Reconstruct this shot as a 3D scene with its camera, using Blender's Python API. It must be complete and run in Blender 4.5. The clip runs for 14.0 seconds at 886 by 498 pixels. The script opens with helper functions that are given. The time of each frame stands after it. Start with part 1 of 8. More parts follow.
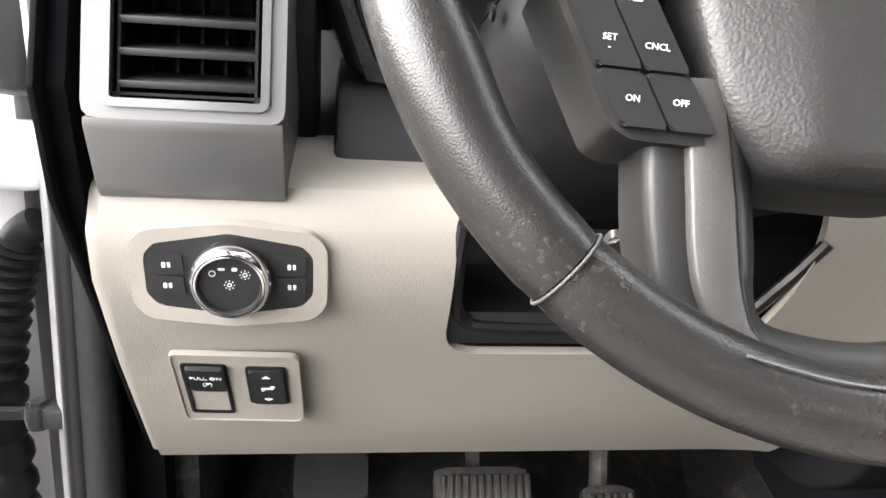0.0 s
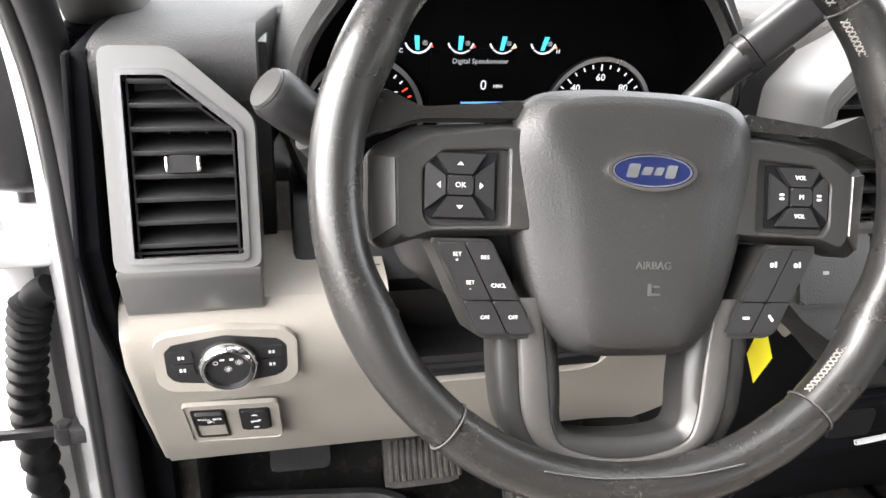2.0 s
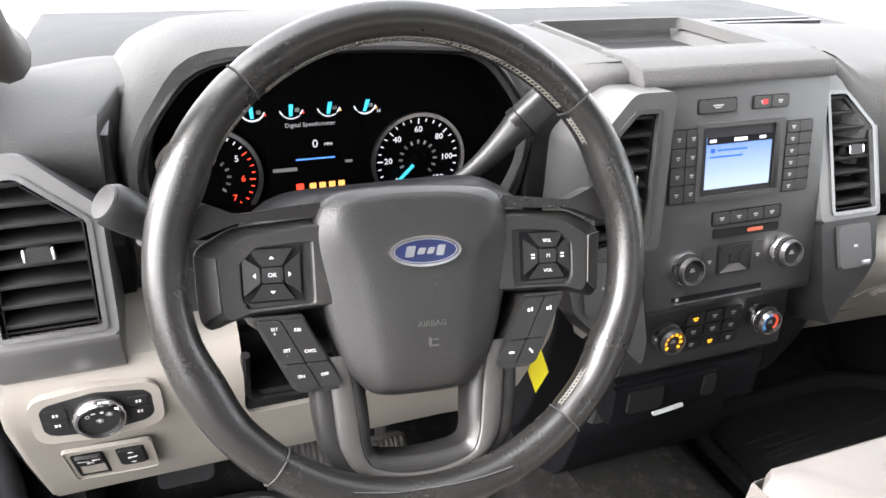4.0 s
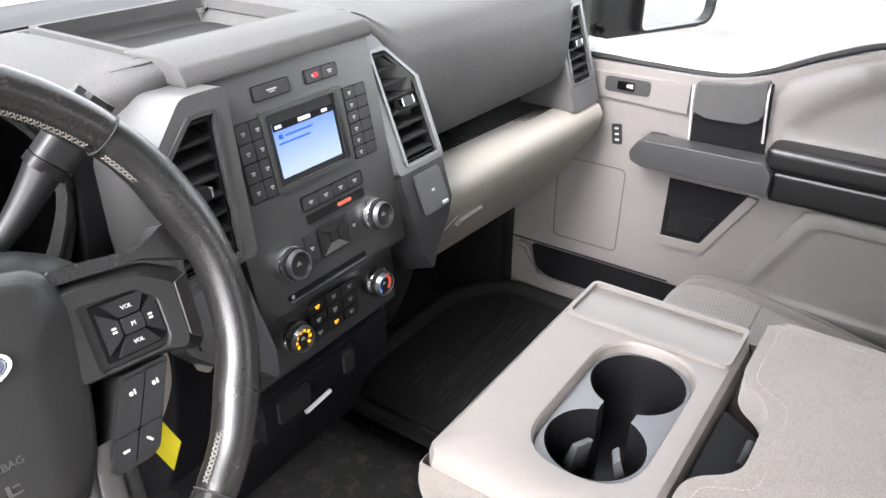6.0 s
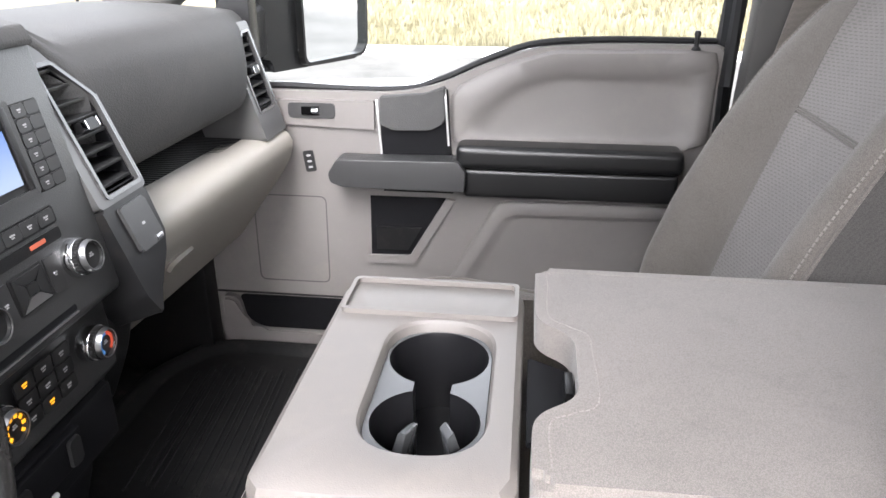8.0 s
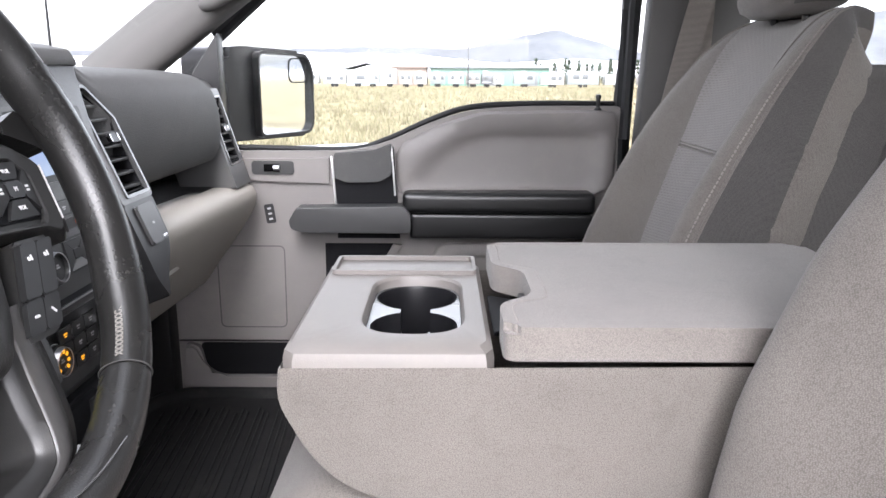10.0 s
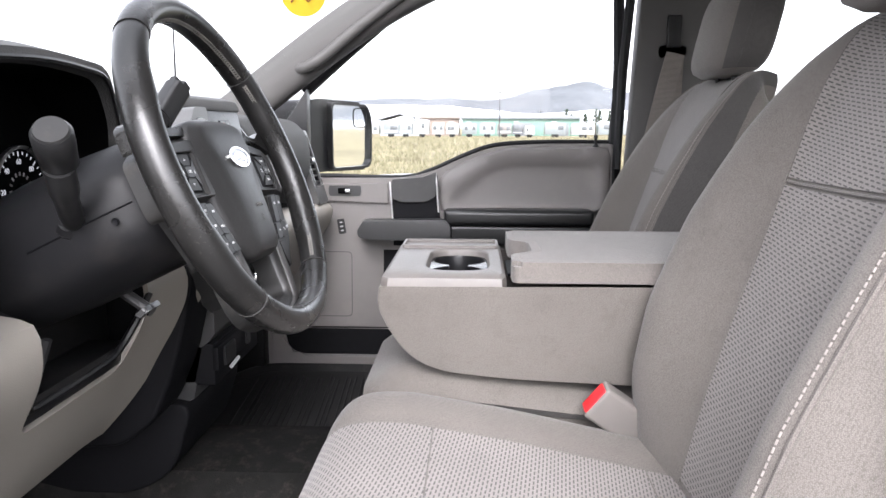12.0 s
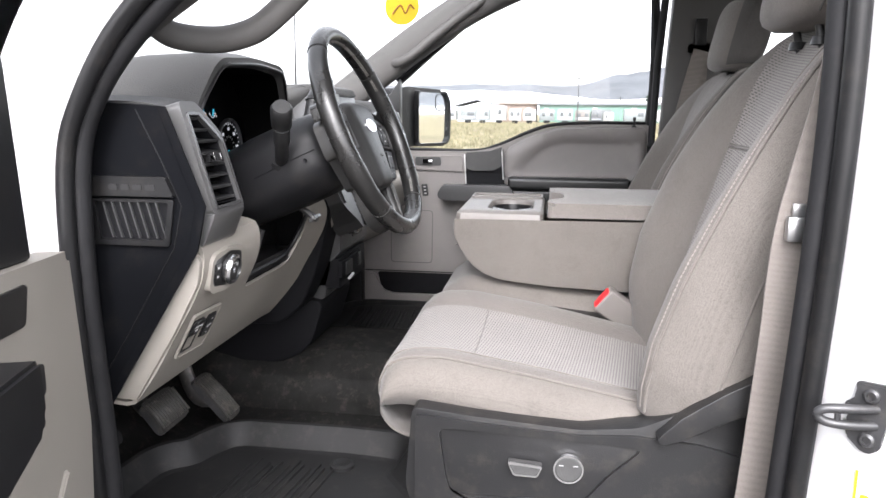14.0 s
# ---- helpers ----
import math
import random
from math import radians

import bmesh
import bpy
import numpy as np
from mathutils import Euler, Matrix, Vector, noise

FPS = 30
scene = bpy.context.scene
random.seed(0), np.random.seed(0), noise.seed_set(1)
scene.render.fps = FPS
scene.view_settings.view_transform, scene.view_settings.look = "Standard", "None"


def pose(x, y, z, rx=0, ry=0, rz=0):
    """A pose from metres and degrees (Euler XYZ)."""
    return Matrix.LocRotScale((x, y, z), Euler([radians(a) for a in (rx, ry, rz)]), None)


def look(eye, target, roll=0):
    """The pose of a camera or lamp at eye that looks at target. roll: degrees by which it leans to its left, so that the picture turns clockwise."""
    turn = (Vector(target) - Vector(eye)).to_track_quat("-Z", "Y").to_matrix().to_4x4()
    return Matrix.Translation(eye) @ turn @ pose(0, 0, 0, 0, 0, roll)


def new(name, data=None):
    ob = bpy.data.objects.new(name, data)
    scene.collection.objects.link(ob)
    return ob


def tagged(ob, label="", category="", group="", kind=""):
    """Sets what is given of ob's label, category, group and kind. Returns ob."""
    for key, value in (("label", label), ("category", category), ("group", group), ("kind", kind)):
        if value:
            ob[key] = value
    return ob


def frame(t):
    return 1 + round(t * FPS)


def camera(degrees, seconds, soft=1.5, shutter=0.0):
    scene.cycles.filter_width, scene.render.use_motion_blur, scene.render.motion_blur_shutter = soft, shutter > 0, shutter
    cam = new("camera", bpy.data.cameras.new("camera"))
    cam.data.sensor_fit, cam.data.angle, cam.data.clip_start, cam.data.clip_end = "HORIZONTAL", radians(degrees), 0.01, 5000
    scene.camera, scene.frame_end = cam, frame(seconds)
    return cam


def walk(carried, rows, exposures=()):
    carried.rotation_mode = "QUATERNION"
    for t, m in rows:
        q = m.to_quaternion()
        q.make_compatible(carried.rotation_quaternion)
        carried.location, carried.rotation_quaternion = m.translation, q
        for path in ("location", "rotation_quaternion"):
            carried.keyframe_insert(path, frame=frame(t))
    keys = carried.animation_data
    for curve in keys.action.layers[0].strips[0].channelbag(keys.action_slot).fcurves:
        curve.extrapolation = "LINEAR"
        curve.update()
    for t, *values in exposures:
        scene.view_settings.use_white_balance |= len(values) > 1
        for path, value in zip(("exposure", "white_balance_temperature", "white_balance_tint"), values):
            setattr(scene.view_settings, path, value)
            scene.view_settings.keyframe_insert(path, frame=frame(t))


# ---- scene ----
cam = camera(61.8, 14.0)
EXPOSURE = 3.5
PATH = [
    (0, (-0.591, -0.25, 0.569), (-0.331, 1.646, -0.01), 3.7),
    (0.5, (-0.6, -0.28, 0.612), (-0.291, 1.585, -0.042), 3.6),
    (1, (-0.606, -0.306, 0.657), (-0.268, 1.523, -0.079), 3.3),
    (1.5, (-0.605, -0.33, 0.709), (-0.225, 1.463, -0.091), 2.9),
    (2, (-0.607, -0.359, 0.755), (-0.189, 1.411, -0.077), 2.8),
    (2.2, (-0.608, -0.373, 0.772), (-0.176, 1.39, -0.067), 2.9),
    (4.3, (-0.555, -0.443, 0.873), (0.207, 1.164, -0.042), 2.2),
    (4.5, (-0.546, -0.438, 0.876), (0.295, 1.125, -0.045), 2.1),
    (5, (-0.533, -0.419, 0.882), (0.513, 1.002, -0.06), 1.6),
    (5.5, (-0.523, -0.402, 0.882), (0.723, 0.836, -0.073), 0.5),
    (6, (-0.51, -0.381, 0.875), (0.93, 0.619, -0.087), 0.1),
    (6.5, (-0.503, -0.356, 0.868), (1.081, 0.405, -0.087), -0.2),
    (7, (-0.498, -0.333, 0.852), (1.195, 0.198, -0.071), -0.1),
    (7.5, (-0.502, -0.308, 0.82), (1.269, 0.038, -0.042), 0.1),
    (8, (-0.518, -0.288, 0.775), (1.314, -0.078, 0.0), 0.2),
    (8.2, (-0.527, -0.28, 0.756), (1.326, -0.12, 0.021), 0.3),
    (10.3, (-0.798, -0.239, 0.667), (1.156, -0.24, 0.241), 0.0),
    (10.5, (-0.844, -0.229, 0.662), (1.115, -0.232, 0.257), -0.1),
    (11, (-0.95, -0.217, 0.658), (1.016, -0.221, 0.291), 0.0),
    (11.5, (-1.07, -0.238, 0.658), (0.901, -0.205, 0.317), 0.0),
    (12, (-1.178, -0.248, 0.661), (0.793, -0.162, 0.331), 0.1),
    (12.5, (-1.292, -0.25, 0.658), (0.675, -0.111, 0.326), 0.1),
    (13, (-1.418, -0.257, 0.66), (0.543, -0.065, 0.32), 0.2),
    (13.5, (-1.527, -0.281, 0.66), (0.427, -0.041, 0.305), 0.3),
    (14, (-1.65, -0.307, 0.653), (0.295, -0.023, 0.286), 0.4),
]
walk(cam, [(t, look(eye, target, roll)) for t, eye, target, roll in PATH], [(t, EXPOSURE + e, k, q) for t, e, k, q in ((0.0, 1.12, 6750, 12), (2.2, 1.04, 6750, 12), (4.5, 0.80, 6560, 13), (6.0, 0.66, 6480, 13.5), (8.0, 0.44, 6430, 14), (10.5, -0.06, 6300, 16), (12.5, -0.22, 6380, 15), (14.0, -0.23, 6440, 14))])

# ---- build ----

SKY, SUN = 0.12, 0.05
GLOW = 2 ** -EXPOSURE

# ---- light ----
world = bpy.data.worlds.new("overcast_sky")
scene.world = world
world.use_nodes = True
wn, wl = world.node_tree.nodes, world.node_tree.links
wn.clear()
w_out = wn.new("ShaderNodeOutputWorld")
w_bg = wn.new("ShaderNodeBackground")
w_sky = wn.new("ShaderNodeTexSky")
w_sky.sky_type = "NISHITA"
w_sky.sun_disc = False
w_sky.sun_elevation, w_sky.sun_rotation = radians(41), radians(265)
w_sky.air_density, w_sky.dust_density = 1.0, 4.0
w_hsv = wn.new("ShaderNodeHueSaturation")
w_hsv.inputs["Saturation"].default_value = 0.12
w_co = wn.new("ShaderNodeTexCoord")
w_map = wn.new("ShaderNodeMapping")
w_map.inputs["Scale"].default_value = (1.2, 1.2, 4.0)
w_noise = wn.new("ShaderNodeTexNoise")
w_noise.inputs["Scale"].default_value, w_noise.inputs["Detail"].default_value = 2.2, 5
w_ramp = wn.new("ShaderNodeValToRGB")
w_ramp.color_ramp.elements[0].position, w_ramp.color_ramp.elements[0].color = 0.35, (0.72, 0.74, 0.77, 1)
w_ramp.color_ramp.elements[1].position, w_ramp.color_ramp.elements[1].color = 0.65, (1, 1, 1, 1)
w_mul = wn.new("ShaderNodeMixRGB")
w_mul.blend_type, w_mul.inputs[0].default_value = "MULTIPLY", 1.0
wl.new(w_co.outputs["Generated"], w_map.inputs[0])
wl.new(w_map.outputs[0], w_noise.inputs["Vector"])
wl.new(w_noise.outputs["Fac"], w_ramp.inputs[0])
wl.new(w_sky.outputs[0], w_hsv.inputs["Color"])
wl.new(w_hsv.outputs[0], w_mul.inputs[1])
wl.new(w_ramp.outputs[0], w_mul.inputs[2])
wl.new(w_mul.outputs[0], w_bg.inputs[0])
wl.new(w_bg.outputs[0], w_out.inputs[0])
w_bg.inputs["Strength"].default_value = SKY

sun_data = bpy.data.lights.new("sun", "SUN")
sun_data.energy, sun_data.angle, sun_data.color = SUN, radians(40), (1.0, 0.97, 0.93)
sun_ob = new("sun", sun_data)
sun_ob.matrix_world = look((-7.0, -0.6, 6.5), (0, 0, 0.5))


# ---- materials ----
def surface(name, colour, rough=0.5, metal=0.0, vary=0.12, scale=6.0, grain=0.0, grain_scale=900.0, dirt=0.0, coat=0.0, spec=0.5, dirt_colour=(0.30, 0.26, 0.21)):
    """A painted, moulded or woven surface: cloudy tone, fine bump, worn gloss."""
    m = bpy.data.materials.new(name)
    m.use_nodes = True
    n, l = m.node_tree.nodes, m.node_tree.links
    b = n["Principled BSDF"]
    co = n.new("ShaderNodeTexCoord")
    cloud = n.new("ShaderNodeTexNoise")
    cloud.inputs["Scale"].default_value, cloud.inputs["Detail"].default_value, cloud.inputs["Roughness"].default_value = scale, 6, 0.62
    l.new(co.outputs["Object"], cloud.inputs["Vector"])
    ramp = n.new("ShaderNodeValToRGB")
    lo, hi = 1 - vary, 1 + vary * 0.6
    ramp.color_ramp.elements[0].position, ramp.color_ramp.elements[1].position = 0.3, 0.7
    ramp.color_ramp.elements[0].color = (*[c * lo for c in colour], 1)
    ramp.color_ramp.elements[1].color = (*[min(1, c * hi) for c in colour], 1)
    l.new(cloud.outputs["Fac"], ramp.inputs[0])
    out = ramp.outputs[0]
    if dirt:
        spots = n.new("ShaderNodeTexNoise")
        spots.inputs["Scale"].default_value, spots.inputs["Detail"].default_value, spots.inputs["Roughness"].default_value = scale * 2.7, 8, 0.75
        l.new(co.outputs["Object"], spots.inputs["Vector"])
        sr = n.new("ShaderNodeValToRGB")
        sr.color_ramp.elements[0].position, sr.color_ramp.elements[1].position = 0.52, 0.78
        sr.color_ramp.elements[0].color, sr.color_ramp.elements[1].color = (0, 0, 0, 1), (dirt, dirt, dirt, 1)
        l.new(spots.outputs["Fac"], sr.inputs[0])
        mix = n.new("ShaderNodeMixRGB")
        mix.inputs[2].default_value = (*dirt_colour, 1)
        l.new(sr.outputs[0], mix.inputs[0])
        l.new(out, mix.inputs[1])
        out = mix.outputs[0]
    l.new(out, b.inputs["Base Color"])
    b.inputs["Metallic"].default_value = metal
    b.inputs["Specular IOR Level"].default_value = spec
    rr = n.new("ShaderNodeMapRange")
    rr.inputs["To Min"].default_value, rr.inputs["To Max"].default_value = max(0.02, rough - 0.07), min(1, rough + 0.07)
    l.new(cloud.outputs["Fac"], rr.inputs["Value"])
    l.new(rr.outputs[0], b.inputs["Roughness"])
    b.inputs["Coat Weight"].default_value = coat
    if grain:
        g = n.new("ShaderNodeTexVoronoi")
        g.inputs["Scale"].default_value = grain_scale
        l.new(co.outputs["Object"], g.inputs["Vector"])
        bump = n.new("ShaderNodeBump")
        bump.inputs["Strength"].default_value, bump.inputs["Distance"].default_value = grain, 0.0006
        l.new(g.outputs["Distance"], bump.inputs["Height"])
        l.new(bump.outputs[0], b.inputs["Normal"])
    return m


def woven(name, colour, thread, scale=620.0, dirt=0.0):
    """Fine two-way weave with cloudy soiling."""
    m = surface(name, colour, 0.9, 0, 0.10, 7.0, spec=0.2, dirt=dirt, dirt_colour=[c * 0.62 for c in colour])
    n, l = m.node_tree.nodes, m.node_tree.links
    b = n["Principled BSDF"]
    co = n.new("ShaderNodeTexCoord")
    ch = n.new("ShaderNodeTexVoronoi")
    ch.inputs["Scale"].default_value, ch.inputs["Randomness"].default_value = scale, 0.65
    l.new(co.outputs["Object"], ch.inputs["Vector"])
    ramp = n.new("ShaderNodeValToRGB")
    ramp.color_ramp.elements[0].position, ramp.color_ramp.elements[1].position = 0.15, 0.75
    ramp.color_ramp.elements[0].color, ramp.color_ramp.elements[1].color = (1, 1, 1, 1), (thread, thread, thread, 1)
    l.new(ch.outputs["Distance"], ramp.inputs[0])
    old = b.inputs["Base Color"].links[0].from_socket
    mul = n.new("ShaderNodeMixRGB")
    mul.blend_type, mul.inputs[0].default_value = "MULTIPLY", 1.0
    l.new(old, mul.inputs[1])
    l.new(ramp.outputs[0], mul.inputs[2])
    l.new(mul.outputs[0], b.inputs["Base Color"])
    bump = n.new("ShaderNodeBump")
    bump.inputs["Strength"].default_value, bump.inputs["Distance"].default_value, bump.invert = 0.35, 0.0008, True
    l.new(ch.outputs["Distance"], bump.inputs["Height"])
    l.new(bump.outputs[0], b.inputs["Normal"])
    b.inputs["Sheen Weight"].default_value = 0.15
    return m


def leather(name, colour, rough, spec, scale, bump, wear, dust, rubbed=1.0):
    """Pebbled hide: raised cells, rubbed patches with more gloss, and fine dust specks."""
    m = bpy.data.materials.new(name)
    m.use_nodes = True
    n, l = m.node_tree.nodes, m.node_tree.links
    b = n["Principled BSDF"]
    co = n.new("ShaderNodeTexCoord")

    def tex(kind, size, detail=3.0):
        t = n.new(kind)
        t.inputs["Scale"].default_value = size
        if kind == "ShaderNodeTexNoise":
            t.inputs["Detail"].default_value = detail
        l.new(co.outputs["Object"], t.inputs["Vector"])
        return t

    def ramp(src, lo, hi, a, c):
        r = n.new("ShaderNodeValToRGB")
        r.color_ramp.elements[0].position, r.color_ramp.elements[1].position = lo, hi
        r.color_ramp.elements[0].color, r.color_ramp.elements[1].color = (*a, 1), (*c, 1)
        l.new(src, r.inputs[0])
        return r.outputs[0]
    cells = tex("ShaderNodeTexVoronoi", scale)
    cells.feature = "SMOOTH_F1"
    rub = tex("ShaderNodeTexNoise", 16.0, 5.0)
    base = ramp(rub.outputs["Fac"], 0.35, 0.72, colour, [c * (1 + 0.7 * rubbed) for c in colour])
    specks = tex("ShaderNodeTexNoise", 420.0, 2.0)
    patch = tex("ShaderNodeTexNoise", 24.0, 4.0)
    dusty = maths(n, l, "MULTIPLY", ramp(specks.outputs["Fac"], 0.60, 0.72, (0, 0, 0), (1, 1, 1)), ramp(patch.outputs["Fac"], 0.42, 0.70, (0.08, 0.08, 0.08), (1, 1, 1)))
    mix = n.new("ShaderNodeMixRGB")
    l.new(maths(n, l, "MULTIPLY", dusty, wear), mix.inputs[0])
    l.new(base, mix.inputs[1])
    mix.inputs[2].default_value = (*dust, 1)
    l.new(mix.outputs[0], b.inputs["Base Color"])
    b.inputs["Specular IOR Level"].default_value = spec
    rr = n.new("ShaderNodeMapRange")
    rr.inputs["From Min"].default_value, rr.inputs["From Max"].default_value = 0.3, 0.7
    rr.inputs["To Min"].default_value, rr.inputs["To Max"].default_value = rough + 0.07 * rubbed, rough - 0.08 * rubbed
    l.new(rub.outputs["Fac"], rr.inputs["Value"])
    l.new(rr.outputs[0], b.inputs["Roughness"])
    bm = n.new("ShaderNodeBump")
    bm.inputs["Strength"].default_value, bm.inputs["Distance"].default_value, bm.invert = bump, 0.0006, True
    l.new(cells.outputs["Distance"], bm.inputs["Height"])
    l.new(bm.outputs[0], b.inputs["Normal"])
    return m


def maths(n, l, op, a, b=None):
    node = n.new("ShaderNodeMath")
    node.operation = op
    for k, v in enumerate((a, b)):
        if v is None:
            continue
        if isinstance(v, (int, float)):
            node.inputs[k].default_value = v
        else:
            l.new(v, node.inputs[k])
    return node.outputs[0]


def dashed(name, colour, dark, du=0.0039, dv=0.0090):
    """Seat fabric with staggered dark dashes, laid out in metres by the UV map."""
    m = woven(name, colour, 0.80, 900.0, 0.40)
    n, l = m.node_tree.nodes, m.node_tree.links
    b = n["Principled BSDF"]
    uv = n.new("ShaderNodeUVMap")
    sep = n.new("ShaderNodeSeparateXYZ")
    l.new(uv.outputs[0], sep.inputs[0])
    row = maths(n, l, "DIVIDE", maths(n, l, "ADD", sep.outputs[1], maths(n, l, "MULTIPLY", sep.outputs[0], -0.12)), du)
    odd = maths(n, l, "MULTIPLY", maths(n, l, "MODULO", maths(n, l, "FLOOR", row), 2.0), 0.5)
    col = maths(n, l, "ADD", maths(n, l, "DIVIDE", sep.outputs[0], dv), odd)
    a = maths(n, l, "LESS_THAN", maths(n, l, "ABSOLUTE", maths(n, l, "SUBTRACT", maths(n, l, "FRACT", row), 0.5)), 0.185)
    c = maths(n, l, "LESS_THAN", maths(n, l, "ABSOLUTE", maths(n, l, "SUBTRACT", maths(n, l, "FRACT", col), 0.5)), 0.33)
    fac = maths(n, l, "MULTIPLY", a, c)
    old = b.inputs["Base Color"].links[0].from_socket
    mix = n.new("ShaderNodeMixRGB")
    l.new(fac, mix.inputs[0])
    l.new(old, mix.inputs[1])
    mix.inputs[2].default_value = (*dark, 1)
    l.new(mix.outputs[0], b.inputs["Base Color"])
    return m


def glass(name, tint=(1, 1, 1), rough=0.0):
    m = bpy.data.materials.new(name)
    m.use_nodes = True
    n, l = m.node_tree.nodes, m.node_tree.links
    n.clear()
    out = n.new("ShaderNodeOutputMaterial")
    tr, gl, mix, lw = n.new("ShaderNodeBsdfTransparent"), n.new("ShaderNodeBsdfGlossy"), n.new("ShaderNodeMixShader"), n.new("ShaderNodeLayerWeight")
    tr.inputs[0].default_value = (*tint, 1)
    gl.inputs["Roughness"].default_value = rough
    lw.inputs[0].default_value = 0.5
    gloss = maths(n, l, "ADD", maths(n, l, "MULTIPLY", maths(n, l, "POWER", lw.outputs["Facing"], 5.0), 0.60), 0.010)
    l.new(gloss, mix.inputs[0])
    l.new(tr.outputs[0], mix.inputs[1])
    l.new(gl.outputs[0], mix.inputs[2])
    l.new(mix.outputs[0], out.inputs[0])
    return m


def glow(name, colour, strength):
    m = bpy.data.materials.new(name)
    m.use_nodes = True
    b = m.node_tree.nodes["Principled BSDF"]
    b.inputs["Base Color"].default_value = (*[c * 0.3 for c in colour], 1)
    b.inputs["Emission Color"].default_value = (*colour, 1)
    b.inputs["Emission Strength"].default_value = strength * GLOW
    return m


BEIGE = surface("beige_plastic", (0.225, 0.207, 0.183), 0.55, vary=0.07, scale=5, grain=0.25, grain_scale=750, dirt=0.10)
DOORGREY = surface("warm_grey_plastic", (0.138, 0.128, 0.122), 0.55, vary=0.08, scale=5, grain=0.25, grain_scale=750, dirt=0.12)
DASH = surface("charcoal_soft_pad", (0.056, 0.0558, 0.0553), 0.62, vary=0.12, scale=5, grain=0.7, grain_scale=480, dirt=0.05, spec=0.14)
DARK = surface("black_plastic", (0.008, 0.008, 0.0085), 0.34, vary=0.15, scale=7, grain=0.12, grain_scale=900, dirt=0.04, spec=0.26)
# near-black for hollows, their shade in the colour; also plain black parts
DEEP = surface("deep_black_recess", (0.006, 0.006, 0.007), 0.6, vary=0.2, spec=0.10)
PANEL = surface("centre_stack_black", (0.034, 0.0342, 0.0345), 0.33, vary=0.10, scale=8, grain=0.3, grain_scale=900, spec=0.45)
BUTTON = surface("button_black", (0.014, 0.014, 0.0144), 0.40, vary=0.06, scale=30, spec=0.35)
SILVER = surface("satin_grey_paint", (0.105, 0.1045, 0.104), 0.36, 0.40, vary=0.05, scale=12)
CHROME = surface("chrome", (0.85, 0.85, 0.86), 0.12, 1.0, vary=0.04, scale=20)
SATIN = surface("satin_aluminium", (0.50, 0.50, 0.51), 0.30, 1.0, vary=0.05, scale=20)
LEATHER = leather("worn_black_leather", (0.0095, 0.0093, 0.0090), 0.28, 0.50, 1500.0, 0.16, 0.34, (0.125, 0.118, 0.108))
RIMLOW = leather("crazed_black_leather", (0.0095, 0.0093, 0.0090), 0.29, 0.50, 1200.0, 0.24, 0.28, (0.15, 0.14, 0.128))
AIRBAG = leather("grained_black_cover", (0.0160, 0.0158, 0.0156), 0.42, 0.42, 820.0, 0.32, 0.16, (0.11, 0.108, 0.102), 0.3)
INLAY = surface("satin_spoke_inlay", (0.085, 0.082, 0.0805), 0.34, 0.45, vary=0.08, scale=16)
SPOKE = surface("spoke_grey_grain", (0.046, 0.0445, 0.0435), 0.40, 0.10, vary=0.12, scale=14, grain=0.14, grain_scale=1500, dirt=0.18, dirt_colour=(0.17, 0.145, 0.11))
THREAD = surface("grey_thread", (0.16, 0.152, 0.138), 0.8, vary=0.2, scale=60)
RUBBER = surface("black_rubber", (0.012, 0.012, 0.013), 0.6, vary=0.25, scale=12, dirt=0.10, dirt_colour=(0.10, 0.09, 0.08), spec=0.2)
CARPET = surface("dark_carpet", (0.024, 0.0235, 0.023), 0.95, vary=0.35, scale=14, grain=1.0, grain_scale=500, dirt=0.35, dirt_colour=(0.165, 0.145, 0.122), spec=0.1)
SEATCLOTH = woven("seat_cloth", (0.152, 0.137, 0.124), 0.58, 820.0, 0.45)
SEATDARK = woven("seat_dark_cloth", (0.072, 0.0675, 0.0645), 0.6, 900.0, 0.3)
INSERT = dashed("seat_insert_cloth", (0.212, 0.194, 0.181), (0.055, 0.051, 0.048), 0.0047, 0.0120)
INSERTSOFT = dashed("passenger_insert_cloth", (0.185, 0.171, 0.161), (0.120, 0.111, 0.104), 0.0047, 0.0120)
LIDCLOTH = woven("lid_cloth", (0.2, 0.181, 0.166), 0.66, 1000.0, 0.40)
CONSOLE = surface("console_plastic", (0.148, 0.135, 0.125), 0.5, vary=0.07, scale=6, grain=0.2, dirt=0.15)
WHITEBODY = surface("white_body_paint", (0.76, 0.76, 0.765), 0.25, vary=0.03, scale=3, coat=0.6, dirt=0.06)
HEADLINER = surface("headliner_cloth", (0.42, 0.40, 0.37), 0.95, vary=0.06, scale=8, grain=0.5, grain_scale=900, spec=0.1)
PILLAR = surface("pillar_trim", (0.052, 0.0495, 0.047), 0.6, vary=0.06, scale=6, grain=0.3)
GLASS = glass("window_glass", (0.97, 0.985, 0.98))
MIRROR = surface("mirror_silver", (0.9, 0.92, 0.93), 0.01, 1.0, vary=0.0)
LETTER = surface("white_print", (0.52, 0.52, 0.52), 0.5, vary=0.02)
LETTERGREY = surface("grey_print", (0.30, 0.30, 0.30), 0.5, vary=0.05)
BLUE = surface("blue_enamel", (0.008, 0.014, 0.062), 0.2, 0.2, vary=0.05, coat=0.8)
RED = surface("red_plastic", (0.62, 0.02, 0.025), 0.35, vary=0.05)
YELLOW = surface("yellow_tag", (0.86, 0.74, 0.01), 0.5, vary=0.04)
BELT = woven("belt_webbing", (0.20, 0.178, 0.162), 0.6, 1500.0, 0.2)
